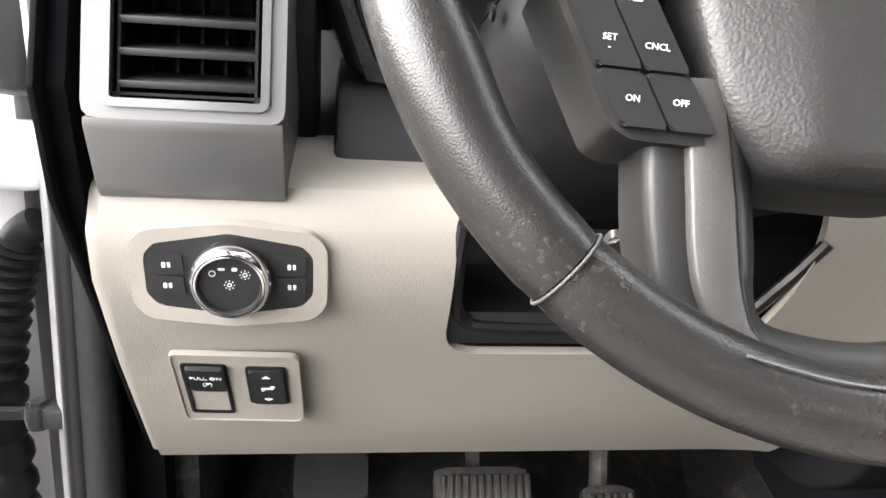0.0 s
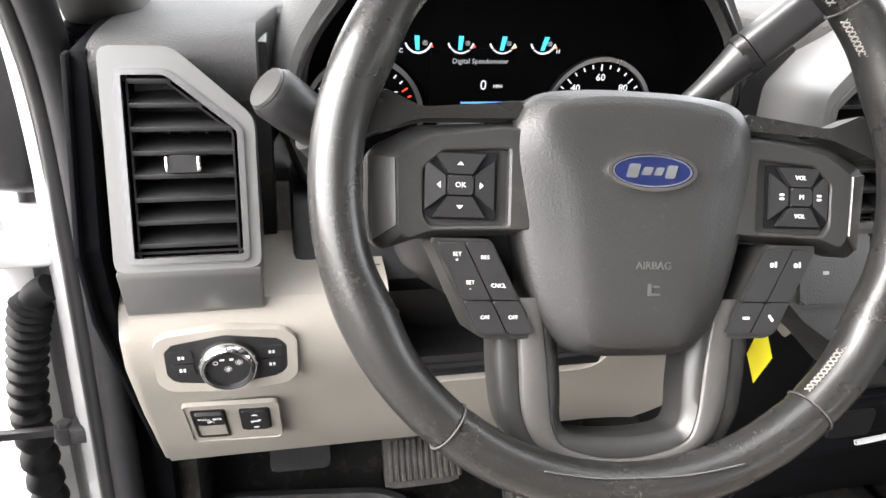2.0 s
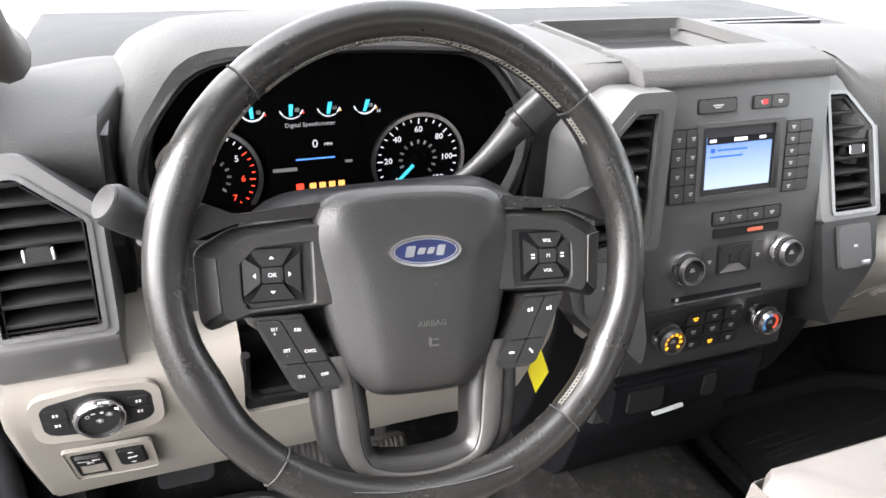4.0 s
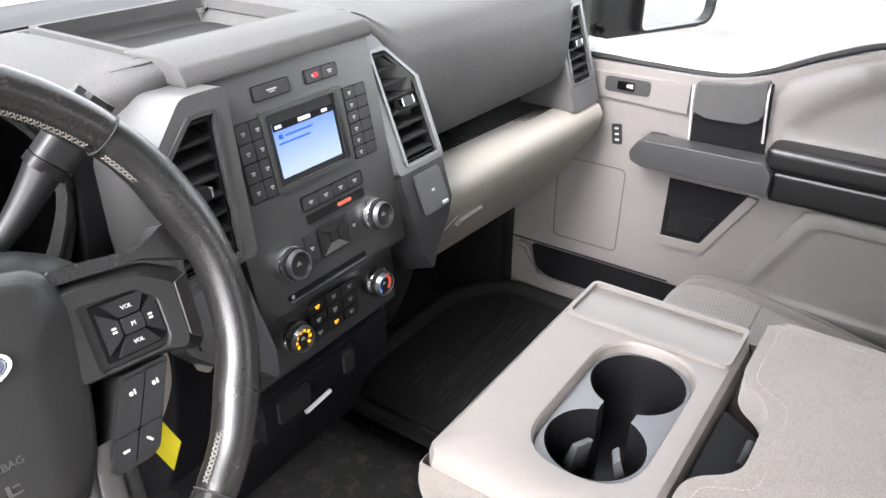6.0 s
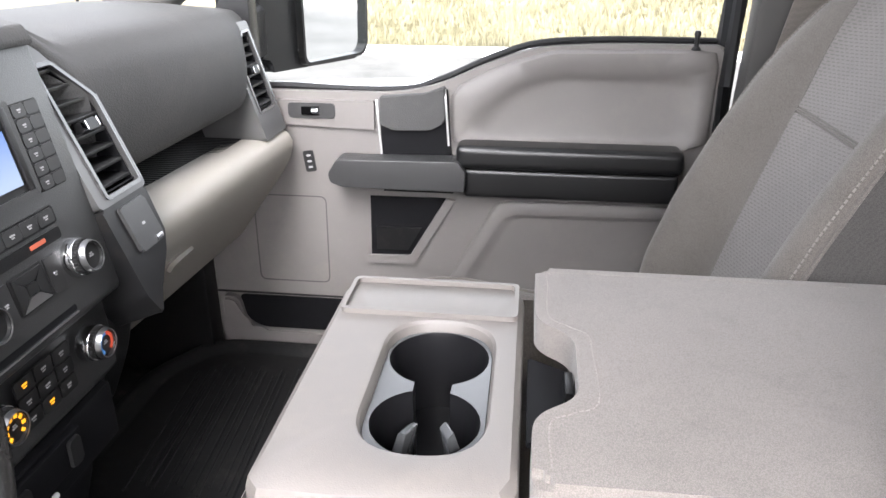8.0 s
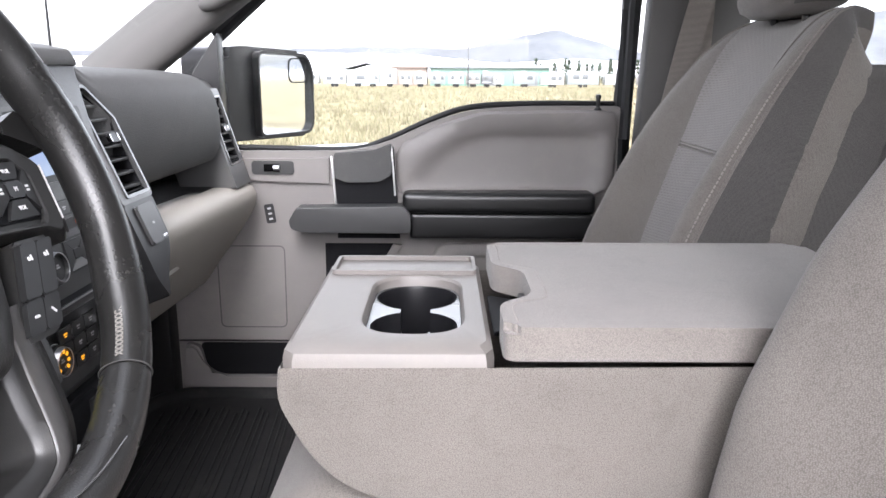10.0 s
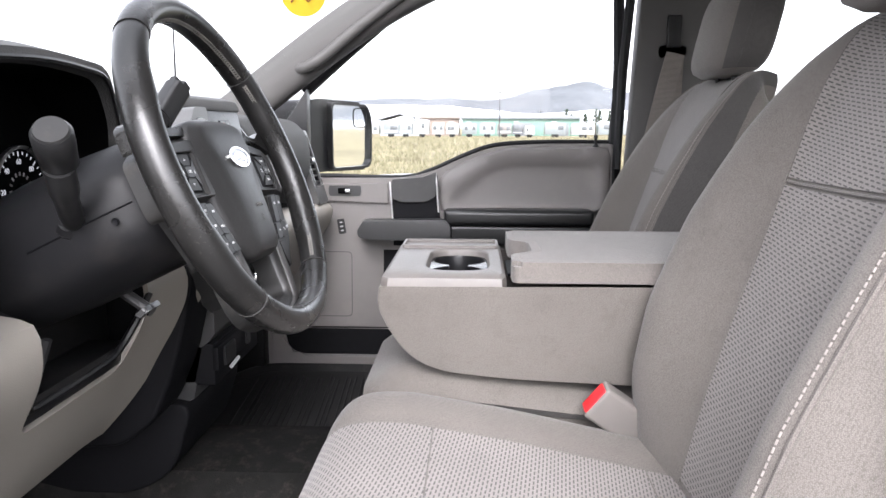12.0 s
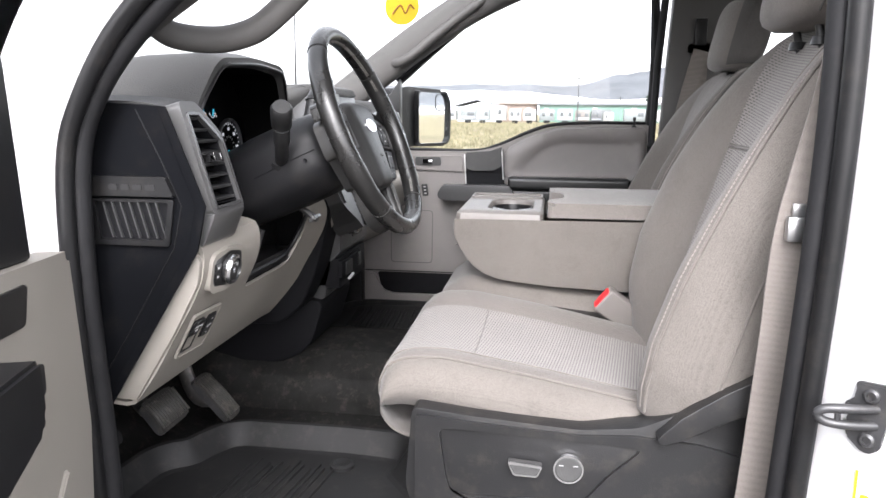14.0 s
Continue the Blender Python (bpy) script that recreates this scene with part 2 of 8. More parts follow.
STEEL = surface("dark_steel", (0.05, 0.05, 0.052), 0.4, 0.4, vary=0.2, scale=25, dirt=0.2)
MAT = surface("dusty_mat_rubber", (0.011, 0.011, 0.0114), 0.58, vary=0.30, scale=9, dirt=0.16, dirt_colour=(0.13, 0.118, 0.105), spec=0.25)
PEDAL = surface("dusty_pedal_rubber", (0.035, 0.033, 0.031), 0.5, vary=0.3, scale=18, dirt=0.5, dirt_colour=(0.24, 0.21, 0.18))
ENDCAP = surface("matt_dash_end", (0.0042, 0.0045, 0.0055), 0.75, vary=0.15, scale=7, grain=0.12, grain_scale=900, dirt=0.02, spec=0.03)
VENTRIM = surface("satin_vent_rim", (0.115, 0.115, 0.116), 0.22, 0.6, vary=0.04, scale=20)
SEAM = surface("dark_seam_thread", (0.03, 0.029, 0.028), 0.8, vary=0.2, scale=60)
CLOTHTHREAD = surface("cloth_thread", (0.215, 0.193, 0.178), 0.9, vary=0.2, scale=60)
HOLDER = surface("holder_black", (0.008, 0.008, 0.009), 0.30, vary=0.05, spec=0.25)
# deck's sky reflection is put into this grey; spring fingers share it
HOLDERDECK = surface("holder_grey", (0.085, 0.088, 0.092), 0.25, vary=0.05, spec=0.6)
ARMPAD = surface("gloss_black_pad", (0.0052, 0.0052, 0.0056), 0.34, vary=0.10, scale=8, spec=0.5)
ARM = surface("satin_spoke_arm", (0.017, 0.0168, 0.0165), 0.42, vary=0.10, scale=12, grain=0.10, grain_scale=1500, dirt=0.08, spec=0.42)
VALANCE = surface("seat_trim_black", (0.012, 0.012, 0.0126), 0.38, vary=0.12, scale=8, grain=0.3, grain_scale=700, dirt=0.08, spec=0.4)
STRIP = surface("satin_bright_strip", (0.52, 0.52, 0.51), 0.38, 0.35, vary=0.04, scale=20)
SHROUD = surface("column_dark_grey", (0.008, 0.008, 0.0088), 0.42, vary=0.12, scale=8, grain=0.12, grain_scale=1100, dirt=0.03, spec=0.2)
# paler than the cover: light caught by the lettering, put in as colour
EMBOSS = surface("emboss_highlight", (0.055, 0.054, 0.052), 0.5, vary=0.2, scale=40)
STICKER = surface("yellow_sticker", (0.42, 0.30, 0.012), 0.6, vary=0.06, scale=20)
PENBROWN = surface("brown_ink", (0.16, 0.06, 0.01), 0.6, vary=0.1, scale=30)
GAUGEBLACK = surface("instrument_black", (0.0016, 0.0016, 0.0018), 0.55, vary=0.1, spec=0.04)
KEYGREY = surface("stack_key_grey", (0.024, 0.024, 0.0245), 0.36, vary=0.08, scale=30, spec=0.5)


# ---- mesh helpers ----
BASE = {}


def thing(name, at=(0, 0, 0), label="", category="", group="", kind=""):
    ob = new(name)
    ob.empty_display_size = 0.05
    ob.location = at
    BASE[ob.name] = Vector(at)
    return tagged(ob, label, category, group, kind)


def mesh_of(name, bm, material, smooth=38):
    me = bpy.data.meshes.new(name)
    bmesh.ops.recalc_face_normals(bm, faces=bm.faces)
    bm.to_mesh(me)
    bm.free()
    me.materials.append(material)
    me.shade_smooth()
    me.set_sharp_from_angle(angle=radians(smooth))
    return me


def hang(ob, parent):
    if parent is not None:
        ob.parent = parent
        if parent.name in BASE:
            ob.matrix_parent_inverse = Matrix.Translation(-BASE[parent.name])
    return ob


def part(name, bm, material, parent=None, label="", smooth=38):
    ob = new(name, mesh_of(name, bm, material, smooth))
    hang(ob, parent)
    return tagged(ob, label)


def solid(name, bm, material, label, category, kind="", group="", smooth=38):
    """A top-level thing of one mesh."""
    return tagged(part(name, bm, material, None, "", smooth), label, category, group, kind)


def soften(bm, b, seg=2, angle=25):
    if b > 0:
        edges = [e for e in bm.edges if len(e.link_faces) == 2 and e.calc_face_angle(0) > radians(angle)]
        if edges:
            bmesh.ops.bevel(bm, geom=edges, offset=b, segments=seg, affect="EDGES", profile=0.6, clamp_overlap=True)
    return bm


def box(x0, x1, y0, y1, z0, z1, b=0.004, seg=2, m=None):
    bm = bmesh.new()
    bmesh.ops.create_cube(bm, size=1)
    for v in bm.verts:
        v.co = Vector(((x0 + x1) / 2 + v.co.x * (x1 - x0), (y0 + y1) / 2 + v.co.y * (y1 - y0), (z0 + z1) / 2 + v.co.z * (z1 - z0)))
    soften(bm, b, seg)
    if m is not None:
        bm.transform(m)
    return bm


def rounded(pts, r, n=4):
    """A closed outline with its corners rounded; r may be one radius or one a corner."""
    out, count = [], len(pts)
    for k in range(count):
        p, a, c = Vector(pts[k]), Vector(pts[k - 1]), Vector(pts[(k + 1) % count])
        rk = r[k] if isinstance(r, (list, tuple)) else r
        u, w = (a - p), (c - p)
        cut = min(rk, u.length * 0.48, w.length * 0.48)
        if cut < 1e-5:
            out.append(p)
            continue
        s, e = p + u.normalized() * cut, p + w.normalized() * cut
        for i in range(n + 1):
            t = i / n
            out.append((1 - t) ** 2 * s + 2 * t * (1 - t) * p + t * t * e)
    return out


def oval(rx, ry, n=32, cx=0, cy=0):
    return [Vector((cx + rx * math.cos(2 * math.pi * k / n), cy + ry * math.sin(2 * math.pi * k / n))) for k in range(n)]


def stadium(w, h, r, n=5, cx=0, cy=0):
    return rounded([(cx - w / 2, cy - h / 2), (cx + w / 2, cy - h / 2), (cx + w / 2, cy + h / 2), (cx - w / 2, cy + h / 2)], r, n)


def plate(pts, m=None, t=0.004, b=0.001, w0=0.0, seg=2):
    """An outline in the local x-y plane, raised from w0 to w0 + t along local z."""
    bm = bmesh.new()
    lo = [bm.verts.new((p[0], p[1], w0)) for p in pts]
    hi = [bm.verts.new((p[0], p[1], w0 + t)) for p in pts]
    bm.faces.new(lo[::-1])
    top = bm.faces.new(hi)
    n = len(pts)
    for k in range(n):
        bm.faces.new((lo[k], lo[(k + 1) % n], hi[(k + 1) % n], hi[k]))
    if b > 0:
        bmesh.ops.bevel(bm, geom=list(top.edges), offset=b, segments=seg, affect="EDGES", clamp_overlap=True)
    if m is not None:
        bm.transform(m)
    return bm


AX = {"x": Matrix(((0, 0, 1, 0), (1, 0, 0, 0), (0, 1, 0, 0), (0, 0, 0, 1))), "y": Matrix(((1, 0, 0, 0), (0, 0, 1, 0), (0, 1, 0, 0), (0, 0, 0, 1))), "z": Matrix.Identity(4)}


def prism(pts, axis, a, c, b=0.004, seg=2):
    """An outline run from a to c along an axis: x takes (y, z), y takes (x, z), z takes (x, y)."""
    bm = plate(pts, None, c - a, 0, a)
    bm.transform(AX[axis])
    bmesh.ops.recalc_face_normals(bm, faces=bm.faces)
    return soften(bm, b, seg)


def ring(outer, inner, m=None, w0=0.0, w1=0.004, b=0.0008):
    """A frame between two outlines of equal count."""
    bm = bmesh.new()
    n = len(outer)
    rows = [[bm.verts.new((p[0], p[1], w)) for p in o] for o, w in ((outer, w0), (outer, w1), (inner, w1), (inner, w0))]
    for r in range(4):
        for k in range(n):
            bm.faces.new((rows[r][k], rows[r][(k + 1) % n], rows[(r + 1) % 4][(k + 1) % n], rows[(r + 1) % 4][k]))
    if b > 0:
        soften(bm, b, 2, 50)
    if m is not None:
        bm.transform(m)
    return bm


def scaled(pts, d):
    """The outline moved inward by about d."""
    n = len(pts)
    out = []
    area = sum(pts[k][0] * pts[(k + 1) % n][1] - pts[(k + 1) % n][0] * pts[k][1] for k in range(n))
    s = 1 if area > 0 else -1
    for k in range(n):
        a, p, c = Vector(pts[k - 1][:2]), Vector(pts[k][:2]), Vector(pts[(k + 1) % n][:2])
        e1, e2 = (p - a), (c - p)
        e1 = e1.normalized() if e1.length > 1e-9 else e2.normalized()
        e2 = e2.normalized() if e2.length > 1e-9 else e1
        nn = Vector((-(e1.y + e2.y), e1.x + e2.x)) * s
        nn = nn.normalized() if nn.length > 1e-9 else Vector((0, 0))
        k2 = max(0.45, math.cos(e1.angle(e2, 0) / 2))
        out.append(p + nn * d / k2)
    return out


def loft(rings, closed=True, caps=True, loop=False):
    """A skin over rings of equal count."""
    bm = bmesh.new()
    rows = [[bm.verts.new(p) for p in r] for r in rings]
    n = len(rows[0])
    pairs = list(zip(rows, rows[1:])) + ([(rows[-1], rows[0])] if loop else [])
    for a, c in pairs:
        for k in range(n if closed else n - 1):
            bm.faces.new((a[k], a[(k + 1) % n], c[(k + 1) % n], c[k]))
    if caps and closed and not loop:
        bm.faces.new(rows[0][::-1])
        bm.faces.new(rows[-1])
    return bm


def skin(fn, nu, nv, thick=0.0):
    """A sheet fn(u, v), u and v from 0 to 1, with its UV map in metres along both ways; thick gives it a back."""
    bm = bmesh.new()
    uv = bm.loops.layers.uv.new("UVMap")
    grid = [[Vector(fn(i / nu, j / nv)) for j in range(nv + 1)] for i in range(nu + 1)]
    du = [sum((grid[i + 1][j] - grid[i][j]).length for j in range(nv + 1)) / (nv + 1) for i in range(nu)]
    dv = [sum((grid[i][j + 1] - grid[i][j]).length for i in range(nu + 1)) / (nu + 1) for j in range(nv)]
    us, vs = [0], [0]
    for d in du:
        us.append(us[-1] + d)
    for d in dv:
        vs.append(vs[-1] + d)
    vv = [[bm.verts.new(p) for p in row] for row in grid]
    for i in range(nu):
        for j in range(nv):
            f = bm.faces.new((vv[i][j], vv[i + 1][j], vv[i + 1][j + 1], vv[i][j + 1]))
            for lp, (a, c) in zip(f.loops, ((i, j), (i + 1, j), (i + 1, j + 1), (i, j + 1))):
                lp[uv].uv = (us[a], vs[c])
    if thick:
        bm.normal_update()
        back = [[bm.verts.new(v.co - v.normal * thick) for v in row] for row in vv]
        for i in range(nu):
            for j in range(nv):
                bm.faces.new((back[i][j], back[i][j + 1], back[i + 1][j + 1], back[i + 1][j]))
        edge = [(i, 0) for i in range(nu + 1)] + [(nu, j) for j in range(1, nv + 1)] + [(i, nv) for i in range(nu - 1, -1, -1)] + [(0, j) for j in range(nv - 1, 0, -1)]
        for k in range(len(edge)):
            (a, c), (d, e) = edge[k], edge[(k + 1) % len(edge)]
            bm.faces.new((vv[a][c], back[a][c], back[d][e], vv[d][e]))
    return bm


def smooth_path(pts, n=8, closed=False):
    """Catmull-Rom through the points."""
    p = [Vector(q) for q in pts]
    out, m = [], len(p)
    for k in range(m if closed else m - 1):
        a, b2, c, d = (p[(k - 1) % m], p[k], p[(k + 1) % m], p[(k + 2) % m]) if closed else (p[max(k - 1, 0)], p[k], p[k + 1], p[min(k + 2, m - 1)])
        for i in range(n):
            t = i / n
            out.append(0.5 * ((2 * b2) + (c - a) * t + (2 * a - 5 * b2 + 4 * c - d) * t * t + (3 * b2 - a - 3 * c + d) * t ** 3))
    if not closed:
        out.append(p[-1])
    return out


def tube(path, r, n=10, closed=False, flat=1.0, up=(0, 0, 1)):
    """A pipe along a path; r is a radius or a list; flat squeezes it along its second axis."""
    path = [Vector(p) for p in path]
    m, rings = len(path), []
    for k in range(m):
        if closed:
            d = path[(k + 1) % m] - path[k - 1]
        else:
            d = path[min(k + 1, m - 1)] - path[max(k - 1, 0)]
        d.normalize()
        s = d.cross(Vector(up))
        s = s.normalized() if s.length > 1e-4 else d.cross(Vector((1, 0, 0))).normalized()
        w = s.cross(d).normalized()
        rk = r[k] if isinstance(r, (list, tuple)) else r
        rings.append([path[k] + s * rk * math.cos(2 * math.pi * i / n) + w * rk * flat * math.sin(2 * math.pi * i / n) for i in range(n)])
    return loft(rings, True, not closed, closed)


def lathe(profile, m=None, n=32):
    """A turned body: profile of (radius, height) along local z."""
    rings = [[Vector((r * math.cos(2 * math.pi * i / n), r * math.sin(2 * math.pi * i / n), h)) for i in range(n)] for r, h in profile]
    bm = loft(rings, True, False)
    if m is not None:
        bm.transform(m)
    return bm


def merged(*bms):
    """Several pieces of one part in one mesh."""
    bm = bmesh.new()
    for other in bms:
        me = bpy.data.meshes.new("piece")
        other.to_mesh(me)
        other.free()
        bm.from_mesh(me)
        bpy.data.meshes.remove(me)
    return bm


def facing(x, y, z, tilt=0.0, turn=0.0, roll=0.0):
    """Local x right, local y up, local z towards the driver (back along -y); tilt leans the top forward, turn swings it about the upright."""
    return Matrix.Translation((x, y, z)) @ Matrix.Rotation(radians(turn), 4, "Z") @ Matrix.Rotation(radians(90 - tilt), 4, "X") @ Matrix.Rotation(radians(roll), 4, "Z")


def writing(words, size, m, material, parent, thick=0.0003):
    curve = bpy.data.curves.new("print", "FONT")
    curve.body, curve.size, curve.extrude = words, size, thick
    curve.align_x, curve.align_y, curve.resolution_u = "CENTER", "CENTER", 2
    tmp = bpy.data.objects.new("print", curve)
    me = bpy.data.meshes.new_from_object(tmp)
    bpy.data.objects.remove(tmp)
    me.transform(m)
    me.materials.clear()
    me.materials.append(material)
    return hang(new("lettering", me), parent)


def marks(rects, m, material, parent, name="printing", t=0.0004):
    """Small flat printed bars (u, v, w, h)."""
    for u, v, w, h in rects:
        part(name, moved(plate(stadium(w, h, min(w, h) * 0.3, 2, u, v), None, t, 0), m), material, parent)


def moved(bm, m):
    bm.transform(m)
    return bm


def radial(pts, c, n):
    """An outline resampled by n even rays from c."""
    out = []
    for k in range(n):
        a = 2 * math.pi * k / n
        d = Vector((math.cos(a), math.sin(a)))
        best = 1e9
        for i in range(len(pts)):
            p, q = Vector(pts[i][:2]) - Vector(c), Vector(pts[(i + 1) % len(pts)][:2]) - Vector(c)
            e = q - p
            den = d.x * e.y - d.y * e.x
            if abs(den) < 1e-12:
                continue
            t = (p.x * e.y - p.y * e.x) / den
            s = (p.x * d.y - p.y * d.x) / den
            if t > 0 and -1e-6 <= s <= 1 + 1e-6:
                best = min(best, t)
        out.append(Vector(c) + d * best)
    return out


# ---- the cab's shell ----
def cab_shell():
    # floor pan with a low tunnel and a sloping toe board
    prof = [(-2.05, 0.0), (0.36, 0.0), (0.44, 0.02), (0.62, 0.22), (0.66, 0.40), (0.66, 0.62)]
    rings = []
    for x in [-0.80 + 1.59 * i / 36 for i in range(37)]:
        hump = 0.125 * math.exp(-((x - 0.0) / 0.150) ** 6)
        s = min(1, max(0, (x - 0.605) / 0.07))
        dip = -0.09 * s * s * (3 - 2 * s)
        rings.append([(x, y, z + dip + hump * (1 if z < 0.3 else 0.3)) for y, z in prof])
    bm = loft(rings, False, False)
    bmesh.ops.solidify(bm, geom=bm.faces[:], thickness=0.02)
    solid("floor", bm, CARPET, "dark grey carpeted cab floor, dusty near the sill", "floor", "structure")
    # roof and its lining
    def roof(u, v, lift=0.0):
        x = (-0.72 + 1.44 * u)
        y = -0.10 - 1.85 * v
        return (x, y, 1.10 + lift + 0.06 * math.sin(math.pi * min(1, v * 1.15 + 0.12)) - 0.05 * (2 * u - 1) ** 4)
    solid("ceiling", skin(lambda u, v: roof(u, v), 16, 16, 0.012), HEADLINER, "pale cloth headliner under the cab roof", "ceiling", "structure")
    solid("roof", skin(lambda u, v: roof(u, v, 0.05), 16, 16, 0.012), WHITEBODY, "white painted truck roof", "roof", "structure")
    # back of the cab with its window
    def wall(name, mat, *boxes):
        solid(name, merged(*[box(*b, 0.006) for b in boxes]), mat, "plain lower wall at the back of the cab" if "back" in name else "grey side wall trim of the cab", "wall", "structure")
    wall("wall_back", DOORGREY, (-0.78, 0.78, -2.02, -1.95, 0.0, 0.66), (-0.78, -0.66, -2.02, -1.95, 0.66, 1.10), (0.66, 0.78, -2.02, -1.95, 0.66, 1.10))
    solid("window_1", box(-0.66, 0.66, -1.99, -1.985, 0.66, 1.10, 0), GLASS, "clear rear window of the cab", "window", "structure").visible_shadow = False
    # rear doors, closed: plain lower trim with a window above
    for s, name in ((-1, "wall_left"), (1, "wall_right")):
        a, c = sorted((s * 0.745, s * 0.80))
        wall(name, DOORGREY, (a, c, -1.95, -0.83, 0.0, 0.585), (a, c, -1.95, -1.75, 0.585, 1.08), (a, c, -1.75, -0.83, 1.06, 1.09))
    for s, name in ((-1, "window_2"), (1, "window_3")):
        solid(name, box(s * 0.775 - 0.002, s * 0.775 + 0.002, -1.75, -0.84, 0.585, 1.06, 0), GLASS, "clear side window of the rear cab", "window", "structure").visible_shadow = False
    # windscreen
    def screen(u, v):
        w = 0.70 - 0.10 * v
        return ((2 * u - 1) * w, 0.58 - 0.70 * v - 0.14 * (2 * u - 1) ** 2 * (1 - 0.3 * v), 0.655 + 0.44 * v)
    solid("window_4", skin(screen, 16, 10), GLASS, "clear raked windscreen", "window", "structure").visible_shadow = False
    # cowl under the glass
    solid("cowl", box(-0.74, 0.74, 0.59, 1.02, 0.57, 0.635, 0.01), RUBBER, "black plastic cowl under the windscreen", "cowl", "structure")
    solid("bonnet", skin(lambda u, v: ((2 * u - 1) * 0.86, 0.95 + 1.15 * v, 0.62 + 0.02 * math.sin(math.pi * u) - 0.16 * v * v), 12, 8, 0.02), WHITEBODY, "white painted truck bonnet", "bonnet", "structure")


def pillars():
    # passenger and driver A pillar trims: raked mouldings with a grab handle
    for s in (-1, 1):
        stations = [(0.755, 0.42, 0.655), (0.745, 0.275, 0.762), (0.72, 0.09, 0.890), (0.70, -0.07, 0.982), (0.675, -0.25, 1.052), (0.655, -0.42, 1.088)]
        path = smooth_path([(s * x, y, z) for x, y, z in stations], 5)
        rings = []
        for k, p in enumerate(path):
            t = k / (len(path) - 1)
            wide, deep = 0.054 - 0.004 * t, 0.038
            d = (path[min(k + 1, len(path) - 1)] - path[max(k - 1, 0)]).normalized()
            side = Vector((-s, 0, 0))
            up = d.cross(side).normalized()
            rings.append([p + side * deep * 0.9 * math.cos(a) * (abs(math.cos(a)) ** -0.35 if abs(math.cos(a)) > 0.02 else 0) + up * wide * math.sin(a) * (abs(math.sin(a)) ** -0.35 if abs(math.sin(a)) > 0.02 else 0) for a in [2 * math.pi * i / 20 for i in range(20)]])
        pil = solid("pillar_trim", loft(rings), PILLAR, "grey moulded windscreen pillar trim with a recessed grab handle", "pillar trim", "structure")
        # grab handle standing off the trim
        if s > 0:
            hp = [(0.712, 0.20, 0.80), (0.692, 0.175, 0.803), (0.682, 0.13, 0.826), (0.678, 0.05, 0.888), (0.672, -0.02, 0.938), (0.666, -0.07, 0.970), (0.68, -0.10, 0.992)]
        else:
            hp = [(-0.715, 0.225, 0.775), (-0.685, 0.205, 0.752), (-0.664, 0.16, 0.746), (-0.660, 0.115, 0.752), (-0.660, 0.075, 0.772), (-0.660, 0.0, 0.838), (-0.665, -0.06, 0.895), (-0.70, -0.085, 0.945)]
        part("grab_handle", tube(smooth_path(hp, 6), 0.011 if s > 0 else 0.0145, 12, flat=1.25), PILLAR, pil, "moulded grey grab handle")
    # black corner fillet ahead of the passenger window
    solid("corner_trim", prism([(0.345, 0.52), (0.185, 0.52), (0.185, 0.752)], "x", 0.735, 0.775, 0.004), DARK, "black triangular trim between pillar and door glass", "trim", "structure")
    # B pillars
    for s in (-1, 1):
        col = prism([(-0.61 if s > 0 else -0.595, 0.0), (-0.845, 0.0), (-0.83, 1.09), (-0.655 if s > 0 else -0.61, 1.09)], "x", *sorted((s * 0.735, s * 0.79)), 0.008)
        solid("pillar_cover", col, PILLAR, "grey moulded door pillar cover with a belt slot", "pillar trim", "structure")
    # dark seal and frame strip in front of the passenger B pillar
    solid("door_seal", tube([(0.765, -0.612, 0.05), (0.768, -0.612, 0.55), (0.762, -0.618, 0.80), (0.735, -0.63, 1.04)], 0.012, 8), RUBBER, "black rubber door seal", "seal", "structure")


